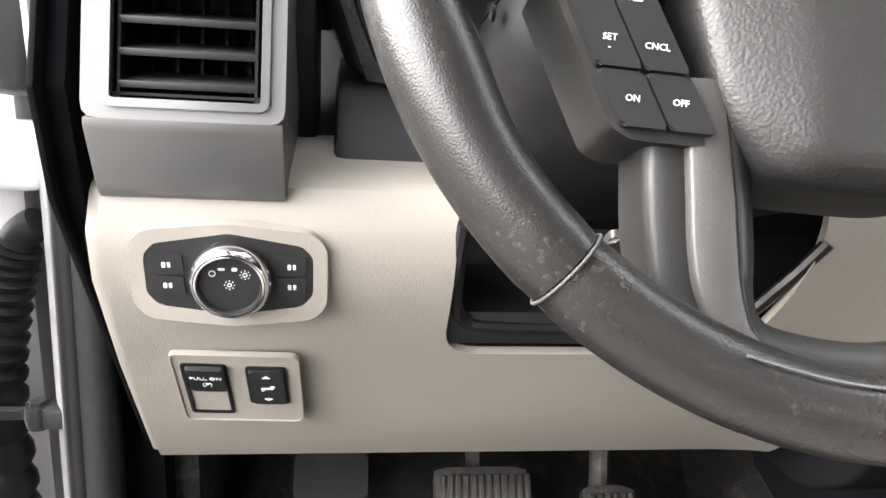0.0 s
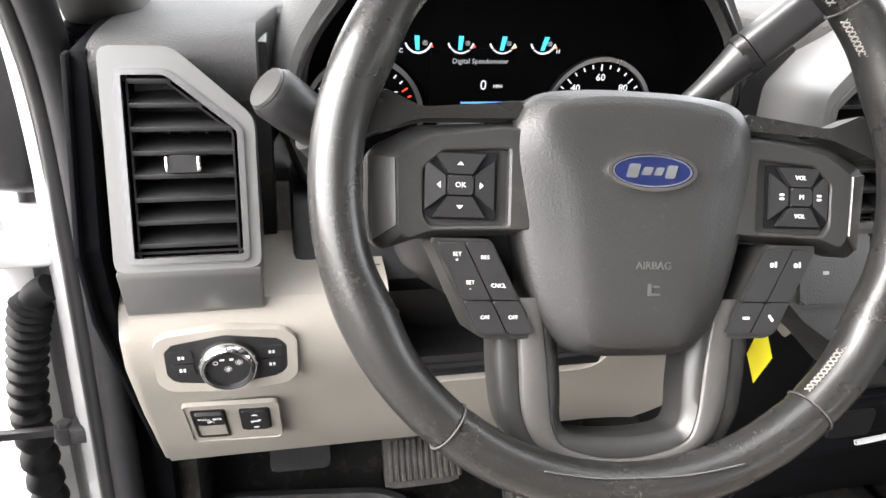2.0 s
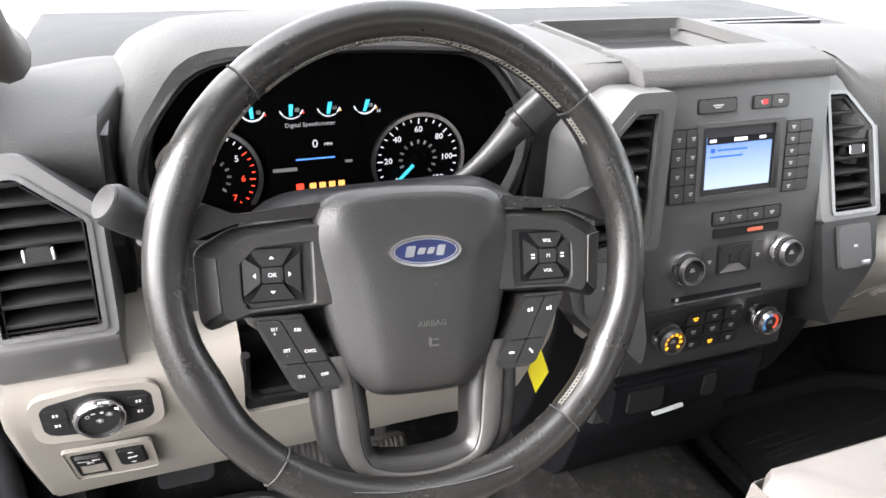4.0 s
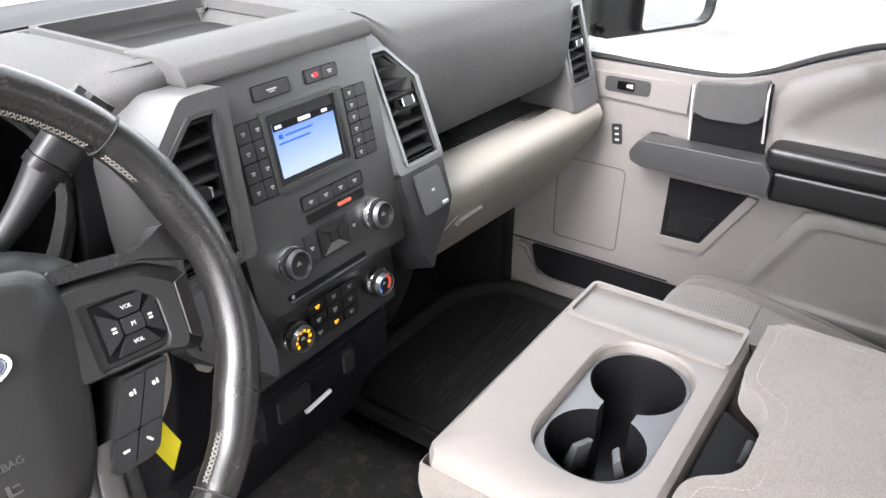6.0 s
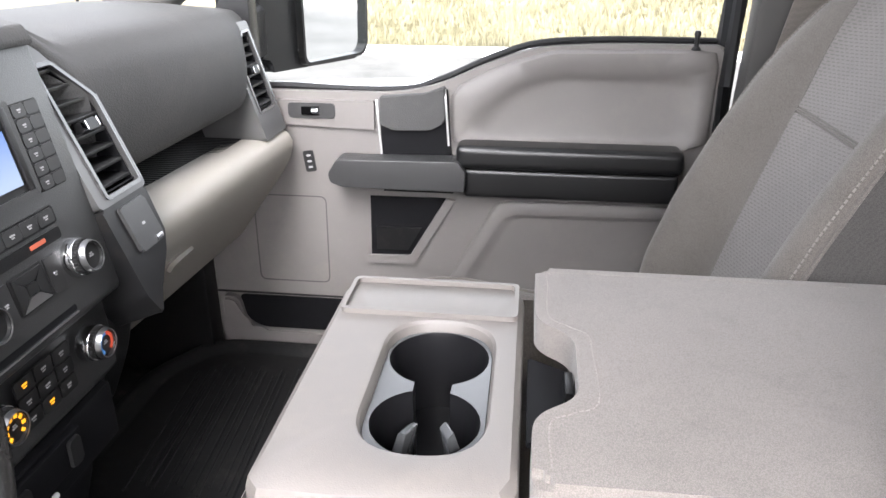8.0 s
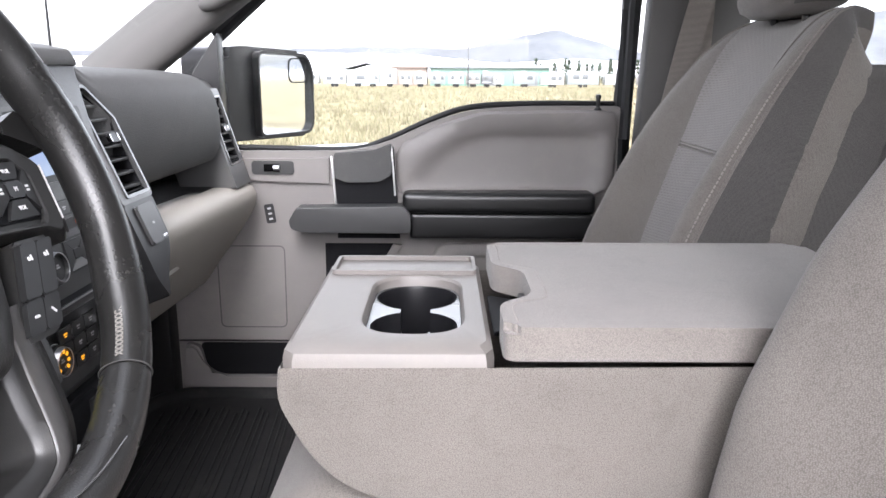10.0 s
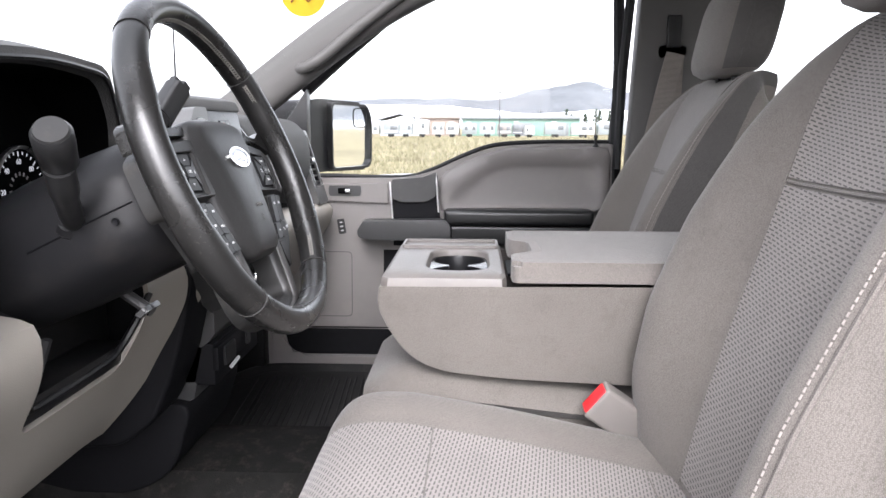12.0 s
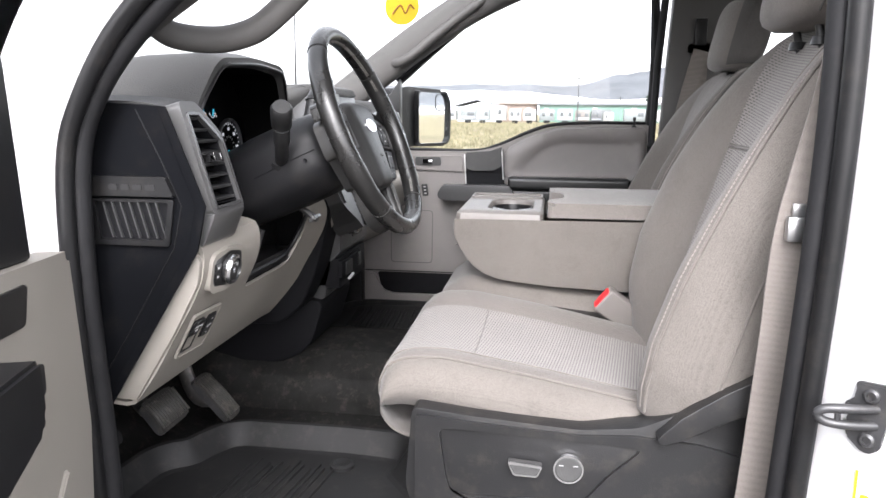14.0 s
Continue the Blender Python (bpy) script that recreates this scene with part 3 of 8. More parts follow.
def opening():
    """The driver's door opening: black seal, white jambs."""
    front = [(0.285, 0.02), (0.290, 0.20), (0.300, 0.42), (0.296, 0.58), (0.268, 0.665), (0.205, 0.745), (0.10, 0.835), (-0.03, 0.93), (-0.20, 1.02), (-0.40, 1.065), (-0.52, 1.05), (-0.590, 0.98), (-0.606, 0.75), (-0.604, 0.51), (-0.590, 0.20), (-0.582, 0.02)]
    p = smooth_path([(-0.776, y - (0.004 if y > 0 else 0), z) for y, z in front], 5)
    solid("door_seal", tube(p, 0.0145, 10, up=(1, 0, 0)), RUBBER, "black rubber seal round the driver door opening", "seal", "structure")
    p2 = smooth_path([(-0.794 if y > 0 else -0.800, y + (0.004 if y > 0 else -0.010), z + (0.012 if z > 0.7 else 0)) for y, z in front], 5)
    solid("door_flange", tube(p2, 0.0125, 10, up=(1, 0, 0)), DARK, "dark pinch-weld trim of the driver door opening", "trim", "structure")
    # white body jamb outside the seal, as a stepped band
    inner = [Vector((y + (0.008 if y > 0 else -0.022), z + (0.02 if z > 0.7 else 0))) for y, z in front]
    ip = smooth_path([(0, q.x, q.y) for q in inner], 5)
    rings = []
    for k, q in enumerate(ip):
        d = (ip[min(k + 1, len(ip) - 1)] - ip[max(k - 1, 0)]).normalized()
        nrm = Vector((0, -d.z, d.y))
        nrm = -nrm if nrm.dot(Vector((0, q.y - (-0.15), q.z - 0.45))) < 0 else nrm
        ahead = min(1.0, max(0.0, (q.y + 0.25) / 0.35))
        steps = [((-0.795, 0.0), (-0.802, 0.0)), ((-0.815, 0.012), (-0.811, 0.012)), ((-0.83, 0.035), (-0.826, 0.034)), ((-0.86, 0.075), (-0.834, 0.052)), ((-0.885, 0.10), (-0.842, 0.075)), ((-0.885, 0.16), (-0.842, 0.16))]
        rings.append([Vector((a[0] + (c[0] - a[0]) * ahead, 0, 0)) + q + nrm * (a[1] + (c[1] - a[1]) * ahead) for a, c in steps])
    bm = loft(rings, False, False)
    bmesh.ops.solidify(bm, geom=bm.faces[:], thickness=0.004)
    solid("door_jamb", bm, WHITEBODY, "white painted door jamb round the driver opening", "door jamb", "structure")
    # dark trim of the hinge pillar, between the seal and the end of the dash
    solid("hinge_pillar", box(-0.786, -0.737, 0.316, 0.420, 0.0, 0.655, 0.006), ENDCAP, "black hinge pillar trim beside the dash end", "trim", "structure")
    # sill
    solid("door_sill", merged(box(-0.90, -0.74, -0.62, 0.34, -0.10, 0.012, 0.008), box(-0.79, -0.72, -0.60, 0.33, 0.0, 0.022, 0.006)), DARK, "black plastic door sill plate", "sill", "structure")
    solid("body_side", merged(box(-0.93, -0.86, -2.0, -0.69, -0.2, 0.62, 0.02), box(-0.93, -0.86, 0.40, 1.1, -0.2, 0.55, 0.02), box(-0.92, -0.80, -2.0, 1.1, -0.24, -0.06, 0.02)), WHITEBODY, "white painted truck body side", "body panel", "structure")
    solid("body_side", merged(box(0.80, 0.93, -2.0, 1.1, -0.24, 0.45, 0.02)), WHITEBODY, "white painted truck body side", "body panel", "structure")


cab_shell()
pillars()
opening()


# ---- the dashboard ----
def wrapped(outline, profile, place, thick, step=0.012, ustep=0.05, holes=()):
    """A moulded sheet: an outline in (u, s), s the way along a smooth profile, bent onto it by place(u, a, b)."""
    pr = smooth_path([(0, a, b) for a, b in profile], 6)
    run = [0.0]
    for k in range(1, len(pr)):
        run.append(run[-1] + (pr[k] - pr[k - 1]).length)
    ys, zs = [p.y for p in pr], [p.z for p in pr]
    bm = bmesh.new()
    bm.faces.new([bm.verts.new((p[0], p[1], 0)) for p in outline])
    lo, hi = min(p[1] for p in outline), max(p[1] for p in outline)
    ulo, uhi = min(p[0] for p in outline), max(p[0] for p in outline)
    for k in range(1, int((hi - lo) / step) + 1):
        bmesh.ops.bisect_plane(bm, geom=bm.verts[:] + bm.edges[:] + bm.faces[:], plane_co=(0, lo + k * step, 0), plane_no=(0, 1, 0))
    for k in range(1, int((uhi - ulo) / ustep) + 1):
        bmesh.ops.bisect_plane(bm, geom=bm.verts[:] + bm.edges[:] + bm.faces[:], plane_co=(ulo + k * ustep, 0, 0), plane_no=(1, 0, 0))
    bmesh.ops.remove_doubles(bm, verts=bm.verts[:], dist=1e-5)
    for v in bm.verts:
        a, b = float(np.interp(v.co.y, run, ys)), float(np.interp(v.co.y, run, zs))
        v.co = Vector(place(v.co.x, a, b))
    bmesh.ops.recalc_face_normals(bm, faces=bm.faces)
    bmesh.ops.solidify(bm, geom=bm.faces[:], thickness=thick)
    return bm, run[-1]


def run_length(profile):
    pr = smooth_path([(0, a, b) for a, b in profile], 6)
    return sum((pr[k] - pr[k - 1]).length for k in range(1, len(pr)))


def vent(parent, x, y, z, tilt, w, h, mirror=False, turn=0.0, rim=(0.012, 0.012, 0.012, 0.012), depth=0.075, slats=8):
    """A five-sided air outlet: housing, bright rim, louvres and a chrome tab. rim: margins left, right, below, above."""
    m = facing(x, y, z, tilt, turn)
    inner = [(0, 0), (w, 0), (w, 0.70 * h), (0.40 * w, h), (0, h)]
    rl, rr, rb, rt = rim
    outer = [(-rl, -rb), (w + rr, -rb), (w + rr, 0.70 * h + rt * 0.5), (0.40 * w + rr * 0.45, h + rt), (-rl, h + rt)]
    if mirror:
        inner = [(w - a, b) for a, b in inner][::-1]
        outer = [(w - a, b) for a, b in outer][::-1]
    ri, ro = rounded(inner, 0.004, 3), rounded(outer, 0.008, 3)
    hous = part("vent_housing", ring(ro, ri, m, -depth, 0.0, 0.003), SILVER, parent, "satin dark-grey vent surround")
    part("vent_rim", ring(scaled(ri, -0.0022), scaled(ri, 0.0022), m, -0.004, 0.0022, 0.0010), VENTRIM, hous, "bright chrome vent rim")
    ca = scaled(ri, 0.0045)
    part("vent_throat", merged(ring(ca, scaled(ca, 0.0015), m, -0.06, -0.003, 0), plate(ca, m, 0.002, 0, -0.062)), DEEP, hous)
    for k in range(slats):
        v = h * (k + 0.55) / slats
        lo, hi = 0.005, w - 0.005
        if v > 0.70 * h:
            cut = w - 0.60 * w * (v - 0.70 * h) / (0.30 * h) - 0.006
            hi = cut
        if mirror:
            lo, hi = w - hi, w - lo
        part("vent_slat", moved(box(lo, hi, -0.0019, 0.0019, -0.036, -0.003, 0.0009), m @ Matrix.Translation((0, v, 0)) @ Matrix.Rotation(radians(20), 4, "X")), BUTTON, hous)
    for k in range(5):
        u = w * (k + 1) / 6
        part("vent_vane", moved(box(u - 0.0008, u + 0.0008, 0.004, h * 0.7, -0.055, -0.038, 0), m), DARK, hous)
    tb = part("vent_tab", moved(plate(rounded([(-0.011, -0.006), (0.011, -0.006), (0.009, 0.006), (-0.009, 0.006)], 0.002), None, 0.016, 0.002, -0.010), m @ Matrix.Translation((w * 0.5, h * 0.52, 0))), DARK, hous, "dark vent tab with bright ends")
    for k in (-1, 1):
        part("tab_end", moved(box(k * 0.0105 - 0.0012, k * 0.0105 + 0.0012, -0.0052, 0.0052, 0.001, 0.0068, 0.0008), m @ Matrix.Translation((w * 0.5, h * 0.52, 0))), CHROME, tb)
    return hous


dashboard = thing("dashboard", (0, 0.3, 0.2), "charcoal dashboard with beige lower panels, grey vent surrounds and centre stack", "dashboard")


def dash_top():
    prof = {
        -0.735: [(0.22, 0.56), (0.20, 0.60), (0.195, 0.64), (0.20, 0.655), (0.23, 0.662), (0.30, 0.664), (0.42, 0.664), (0.55, 0.66), (0.70, 0.645)],
        -0.62: [(0.25, 0.56), (0.23, 0.60), (0.21, 0.64), (0.215, 0.660), (0.24, 0.668), (0.30, 0.672), (0.42, 0.674), (0.58, 0.67), (0.76, 0.65)],
        -0.605: [(0.34, 0.56), (0.34, 0.60), (0.34, 0.64), (0.34, 0.660), (0.345, 0.668), (0.36, 0.672), (0.44, 0.674), (0.58, 0.67), (0.76, 0.65)],
        -0.20: [(0.34, 0.53), (0.34, 0.60), (0.34, 0.66), (0.34, 0.675), (0.345, 0.682), (0.36, 0.684), (0.46, 0.684), (0.62, 0.675), (0.80, 0.65)],
        -0.185: [(0.30, 0.53), (0.27, 0.60), (0.24, 0.66), (0.24, 0.675), (0.26, 0.682), (0.32, 0.684), (0.46, 0.684), (0.62, 0.675), (0.80, 0.65)],
        -0.13: [(0.24, 0.53), (0.22, 0.60), (0.205, 0.66), (0.20, 0.690), (0.215, 0.700), (0.24, 0.702), (0.46, 0.700), (0.62, 0.685), (0.80, 0.65)],
        0.16: [(0.24, 0.53), (0.22, 0.60), (0.205, 0.66), (0.20, 0.690), (0.215, 0.700), (0.24, 0.702), (0.46, 0.700), (0.62, 0.685), (0.80, 0.65)],
        0.23: [(0.20, 0.512), (0.180, 0.525), (0.172, 0.57), (0.174, 0.62), (0.186, 0.655), (0.225, 0.680), (0.38, 0.690), (0.60, 0.680), (0.80, 0.65)],
        0.60: [(0.19, 0.515), (0.162, 0.530), (0.152, 0.572), (0.156, 0.617), (0.172, 0.650), (0.218, 0.676), (0.38, 0.684), (0.58, 0.674), (0.77, 0.65)],
        0.735: [(0.22, 0.53), (0.20, 0.56), (0.195, 0.60), (0.195, 0.635), (0.205, 0.655), (0.235, 0.665), (0.36, 0.668), (0.55, 0.662), (0.70, 0.645)],
    }
    xs = sorted(prof)

    def at(u, v):
        x = xs[0] + (xs[-1] - xs[0]) * u
        k = max(i for i in range(len(xs) - 1) if xs[i] <= x + 1e-9)
        f = (x - xs[k]) / (xs[k + 1] - xs[k])
        f = f * f * (3 - 2 * f)
        t = v * 8
        i = min(int(t), 7)
        g = t - i

        def cr(pr):
            p = [Vector(pr[j]) for j in (max(i - 1, 0), i, i + 1, min(i + 2, 8))]
            return 0.5 * (2 * p[1] + (p[2] - p[0]) * g + (2 * p[0] - 5 * p[1] + 4 * p[2] - p[3]) * g * g + (3 * p[1] - p[0] - 3 * p[2] + p[3]) * g ** 3)
        q = cr(prof[xs[k]]).lerp(cr(prof[xs[k + 1]]), f)
        yy = q.x if q.x < 0.40 else 0.40 + (q.x - 0.40) * 0.48
        return (x, yy, q.y)

    bm = skin(at, 90, 40)
    # the open storage tray in the top: drop the sheet inside its outline
    for v in bm.verts:
        if -0.105 < v.co.x < 0.125 and 0.255 < v.co.y < 0.430:
            v.co.z -= 0.032
    bmesh.ops.recalc_face_normals(bm, faces=bm.faces)
    bmesh.ops.solidify(bm, geom=bm.faces[:], thickness=0.01)
    top = part("upper_pad", bm, DASH, dashboard, "charcoal soft-touch upper pad")
    part("tray_rim", ring(stadium(0.236, 0.186, 0.012, 4, 0.010, 0.343), stadium(0.222, 0.172, 0.010, 4, 0.010, 0.343), None, 0.690, 0.7045, 0.002), DASH, top)
    part("tray_mat", plate(stadium(0.20, 0.15, 0.01, 4, 0.010, 0.343), None, 0.004, 0.001, 0.672), RUBBER, top)
    for y in (0.50, 0.525):
        part("defrost_grille", box(-0.45, 0.45, y - 0.006, y + 0.006, 0.672, 0.682, 0.003), DARK, top)


def passenger_side():
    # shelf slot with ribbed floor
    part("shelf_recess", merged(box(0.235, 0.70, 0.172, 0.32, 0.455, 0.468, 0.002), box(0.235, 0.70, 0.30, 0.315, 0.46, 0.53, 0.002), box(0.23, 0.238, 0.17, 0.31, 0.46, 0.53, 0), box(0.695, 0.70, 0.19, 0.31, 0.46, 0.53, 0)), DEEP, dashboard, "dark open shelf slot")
    part("shelf_ribs", merged(*[box(0.25 + 0.0095 * k, 0.2535 + 0.0095 * k, 0.176, 0.29, 0.468, 0.471, 0) for k in range(47)]), RUBBER, dashboard, "ribbed black shelf mat")
    prof = [(0.205, 0.470), (0.160, 0.470), (0.146, 0.463), (0.141, 0.450), (0.149, 0.422), (0.180, 0.375), (0.222, 0.318), (0.252, 0.276), (0.275, 0.268), (0.33, 0.285)]
    full = run_length(prof)
    out = rounded([(0.205, 0.0), (0.722, 0.0), (0.722, full), (0.150, full), (0.185, 0.165)], [0.004, 0.006, 0.02, 0.01, 0.01], 4)
    bm, _ = wrapped(out, prof, lambda u, a, b: (u, a - 0.012 * max(0.0, (u - 0.28) / 0.40), b - 0.010 * max(0, (u - 0.30) / 0.44)), 0.006)
    low = part("lower_panel", bm, BEIGE, dashboard, "beige lower dash panel with glovebox")
    # glovebox latch: a shallow raised bar in a scooped recess
    m = facing(0.345, 0.1690, 0.382, -35, 0)
    part("glovebox_latch", merged(moved(plate(rounded([(-0.055, -0.016), (0.050, -0.016), (0.062, 0.014), (-0.045, 0.014)], 0.004), None, 0.003, 0.001), m), moved(plate(rounded([(-0.030, -0.010), (0.028, -0.010), (0.034, 0.004), (-0.026, 0.004)], 0.003), None, 0.006, 0.002, 0.003), m)), BEIGE, low, "beige glovebox latch")
    part("glovebox_seam", tube([(0.235, 0.2120, 0.322), (0.45, 0.2120, 0.316), (0.70, 0.2140, 0.309)], 0.0012, 6), DARK, low)


def driver_side():
    prof = [(0.255, 0.487), (0.200, 0.480), (0.170, 0.474), (0.163, 0.464), (0.161, 0.448), (0.167, 0.420), (0.184, 0.385), (0.205, 0.350), (0.238, 0.292), (0.268, 0.250), (0.280, 0.242), (0.310, 0.246)]
    full = run_length(prof)
    s_top, s_pock = 0.085, 0.205
    out = rounded([(-0.722, 0.0), (-0.527, 0.0), (-0.527, s_pock), (-0.325, s_pock), (-0.292, s_top - 0.01), (-0.215, s_top - 0.01), (-0.142, 0.115), (-0.185, 0.23), (-0.243, full), (-0.729, full)], [0.004, 0.012, 0.025, 0.02, 0.012, 0.012, 0.02, 0.03, 0.01, 0.005], 5)
    bm, _ = wrapped(out, prof, lambda u, a, b: (u, a - 0.16 * max(0.0, u + 0.262), b), 0.006, 0.010, 0.03)
    knee = part("knee_panel", bm, BEIGE, dashboard, "beige grained knee panel under the wheel")
    # flanks that give the panel its side
    part("panel_side", prism([(0.200, 0.482), (0.170, 0.473), (0.157, 0.450), (0.162, 0.419), (0.200, 0.348), (0.264, 0.246), (0.305, 0.248), (0.255, 0.345), (0.215, 0.420), (0.195, 0.466)], "x", -0.733, -0.7185, 0.004), BEIGE, knee)
    # storage pocket behind the opening
    for b in ((-0.532, -0.300, 0.185, 0.240, 0.372, 0.395, 0.003), (-0.536, -0.5285, 0.190, 0.240, 0.385, 0.485, 0.002), (-0.532, -0.25, 0.235, 0.25, 0.37, 0.51, 0.003)):
        part("pocket_liner", box(*b), DARK, knee, "black pocket liner")
    part("pocket_lip", tube(smooth_path([(-0.524, 0.152, 0.462), (-0.524, 0.170, 0.412), (-0.515, 0.183, 0.390), (-0.49, 0.186, 0.384), (-0.36, 0.186, 0.384), (-0.330, 0.180, 0.395), (-0.312, 0.166, 0.425), (-0.296, 0.156, 0.455)], 4), 0.0045, 8), DARK, knee)
    # raised surround and headlamp switch
    m = facing(-0.655, 0.1545, 0.4275, -10) @ Matrix.Scale(1.0, 4)
    bez = [(-0.046, -0.012), (-0.040, -0.020), (0.0, -0.026), (0.040, -0.020), (0.046, -0.012), (0.046, 0.012), (0.040, 0.019), (0.0, 0.026), (-0.040, 0.019), (-0.046, 0.012)]
    big = [(-0.054, -0.020), (-0.046, -0.029), (0.0, -0.034), (0.046, -0.029), (0.054, -0.020), (0.054, 0.018), (0.046, 0.027), (0.0, 0.032), (-0.046, 0.027), (-0.054, 0.018)]
    part("switch_surround", ring(rounded(big, 0.010), rounded(bez, 0.003), m, -0.036, 0.0012, 0.0024), BEIGE, knee)
    sw = part("headlamp_switch", plate(rounded(bez, 0.003), m, 0.010, 0.001, -0.009), BUTTON, knee, "black headlamp switch plate with chrome-ringed dial")
    part("dial", lathe([(0.0, 0.0), (0.0215, 0.0), (0.0215, 0.010), (0.0195, 0.013), (0.017, 0.0125), (0.0165, 0.010), (0.0, 0.010)], m @ Matrix.Translation((0.001, -0.001, 0)), 40), BUTTON, sw)
    part("dial_ring", lathe([(0.0205, 0.004), (0.0225, 0.006), (0.0225, 0.0095), (0.0200, 0.0128), (0.0180, 0.0130), (0.0180, 0.0105)], m @ Matrix.Translation((0.001, -0.001, 0)), 40), CHROME, sw, "bright chrome dial ring")
    for u in (-0.034, 0.034):
        for v in (0.0065, -0.0065):
            k = 1 if u > 0 else -1
            part("key", moved(plate(rounded([(-0.0085 - 0.001 * k, -0.0058), (0.0085 - 0.001 * k, -0.0058), (0.0085, 0.0058), (-0.0085, 0.0058)], 0.001), None, 0.0012, 0.0004), m @ Matrix.Translation((u, v, 0.001))), BUTTON, sw)
            marks([(-0.0012, 0, 0.002, 0.0032), (0.0016, 0.0011, 0.0018, 0.0006), (0.0016, 0, 0.0018, 0.0006), (0.0016, -0.0011, 0.0018, 0.0006)], m @ Matrix.Translation((u, v, 0.0023)), LETTER, sw)
    md = m @ Matrix.Translation((0.001, -0.001, 0.0103))
    for r, u, v in ((0.0019, -0.009, 0.007), (0.0013, 0, 0), (0.0014, 0.0085, 0.0065)):
        part("printing", moved(ring(oval(r, r, 14, u, v), oval(r - 0.0005, r - 0.0005, 14, u, v), None, 0, 0.0004, 0), md), LETTER, sw)
    marks([(-0.004, 0.0098, 0.0036, 0.0014), (0.003, 0.0098, 0.0030, 0.0020)] + [(0.0026 * math.cos(a), 0.0026 * math.sin(a), 0.0006, 0.0006) for a in [k * math.pi / 4 for k in range(8)]] + [(0.0085 + 0.0026 * math.cos(a), 0.0065 + 0.0026 * math.sin(a), 0.0006, 0.0006) for a in [k * math.pi / 4 for k in range(8)]], md, LETTER, sw)
    # small switch plate
    m2 = facing(-0.658, 0.2065, 0.3330, -28.5, -3) @ Matrix.Translation((0, 0, 0.0050))
    sp = part("switch_plate", merged(moved(ring(stadium(0.081, 0.076, 0.006), stadium(0.078, 0.073, 0.005), None, -0.003, 0.0012, 0.0005), m2), moved(plate(stadium(0.078, 0.073, 0.005), None, 0.002, 0.0004, -0.002), m2)), BEIGE, knee, "beige blanking plate with two switches")
    a = m2 @ Matrix.Translation((-0.020, 0.004, 0.0))
    part("switch_well", moved(ring(stadium(0.029, 0.056, 0.003), stadium(0.024, 0.051, 0.002), None, -0.002, 0.001, 0.0005), a @ Matrix.Translation((0, -0.004, 0))), DARK, sp)
    key = part("brake_release", moved(plate(stadium(0.0235, 0.029, 0.002), None, 0.0035, 0.0008), a @ Matrix.Translation((0.001, 0.0095, 0)) @ Matrix.Rotation(radians(8), 4, "X")), BUTTON, sp, "black pull-out release key with white print")
    writing("PULL ON", 0.0050, a @ Matrix.Translation((0.001, 0.013, 0.0042)) @ Matrix.Rotation(radians(8), 4, "X"), LETTER, key)
    writing("(P)", 0.0060, a @ Matrix.Translation((0.001, 0.005, 0.0032)) @ Matrix.Rotation(radians(8), 4, "X"), LETTER, key)
    c = m2 @ Matrix.Translation((0.019, 0.006, 0.0))
    part("switch_well", moved(ring(stadium(0.026, 0.041, 0.003), stadium(0.0225, 0.0375, 0.002), None, -0.002, 0.0012, 0.0005), c), DARK, sp)
    key2 = part("pedal_switch", moved(plate(stadium(0.022, 0.037, 0.002), None, 0.003, 0.001), c), BUTTON, sp, "black rocker switch with white print")
    marks([(0, 0, 0.008, 0.0016), (-0.003, -0.0018, 0.002, 0.002), (0.0035, 0.0018, 0.003, 0.0012), (0, 0.012, 0.005, 0.001), (0, 0.0132, 0.002, 0.001), (0, -0.012, 0.005, 0.001), (0, -0.0132, 0.002, 0.001)], c @ Matrix.Translation((0, 0, 0.0031)), LETTER, key2)
    # dark infill between knee panel and gauge hood
    part("infill_panel", prism([(0.250, 0.475), (0.245, 0.51), (0.215, 0.56), (0.225, 0.66), (0.30, 0.66), (0.32, 0.475)], "x", -0.72, -0.612, 0.004), SHROUD, dashboard, "black inner dash panel")
    part("infill_panel", prism([(0.250, 0.475), (0.245, 0.51), (0.225, 0.56), (0.225, 0.66), (0.30, 0.66), (0.32, 0.475)], "x", -0.205, -0.14, 0.004), SHROUD, dashboard, "black inner dash panel")
    # the driver's outer vent stands on a grey block
    vent(dashboard, -0.7115, 0.1400, 0.522, 16, 0.078, 0.130, False, 0, (0.012, 0.010, 0.008, 0.017), 0.10)
    part("vent_chin", prism([(0.1372, 0.5150), (0.1385, 0.5080), (0.1530, 0.4735), (0.1580, 0.4690), (0.235, 0.4690), (0.235, 0.5150)], "x", -0.7233, -0.6240, 0.003), SILVER, dashboard, "satin dark-grey foot of the vent block")
    vent(dashboard, 0.640, 0.1460, 0.510, 17, 0.074, 0.128, True, 0, (0.012, 0.014, 0.045, 0.016), 0.10)
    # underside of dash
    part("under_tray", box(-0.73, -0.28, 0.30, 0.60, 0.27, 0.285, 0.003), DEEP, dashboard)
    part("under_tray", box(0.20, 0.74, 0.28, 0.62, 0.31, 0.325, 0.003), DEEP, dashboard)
    # near-black tone carries the shade under the stack
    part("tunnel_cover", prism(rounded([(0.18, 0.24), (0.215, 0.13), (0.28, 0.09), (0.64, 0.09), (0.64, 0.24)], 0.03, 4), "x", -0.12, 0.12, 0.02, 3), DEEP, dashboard)


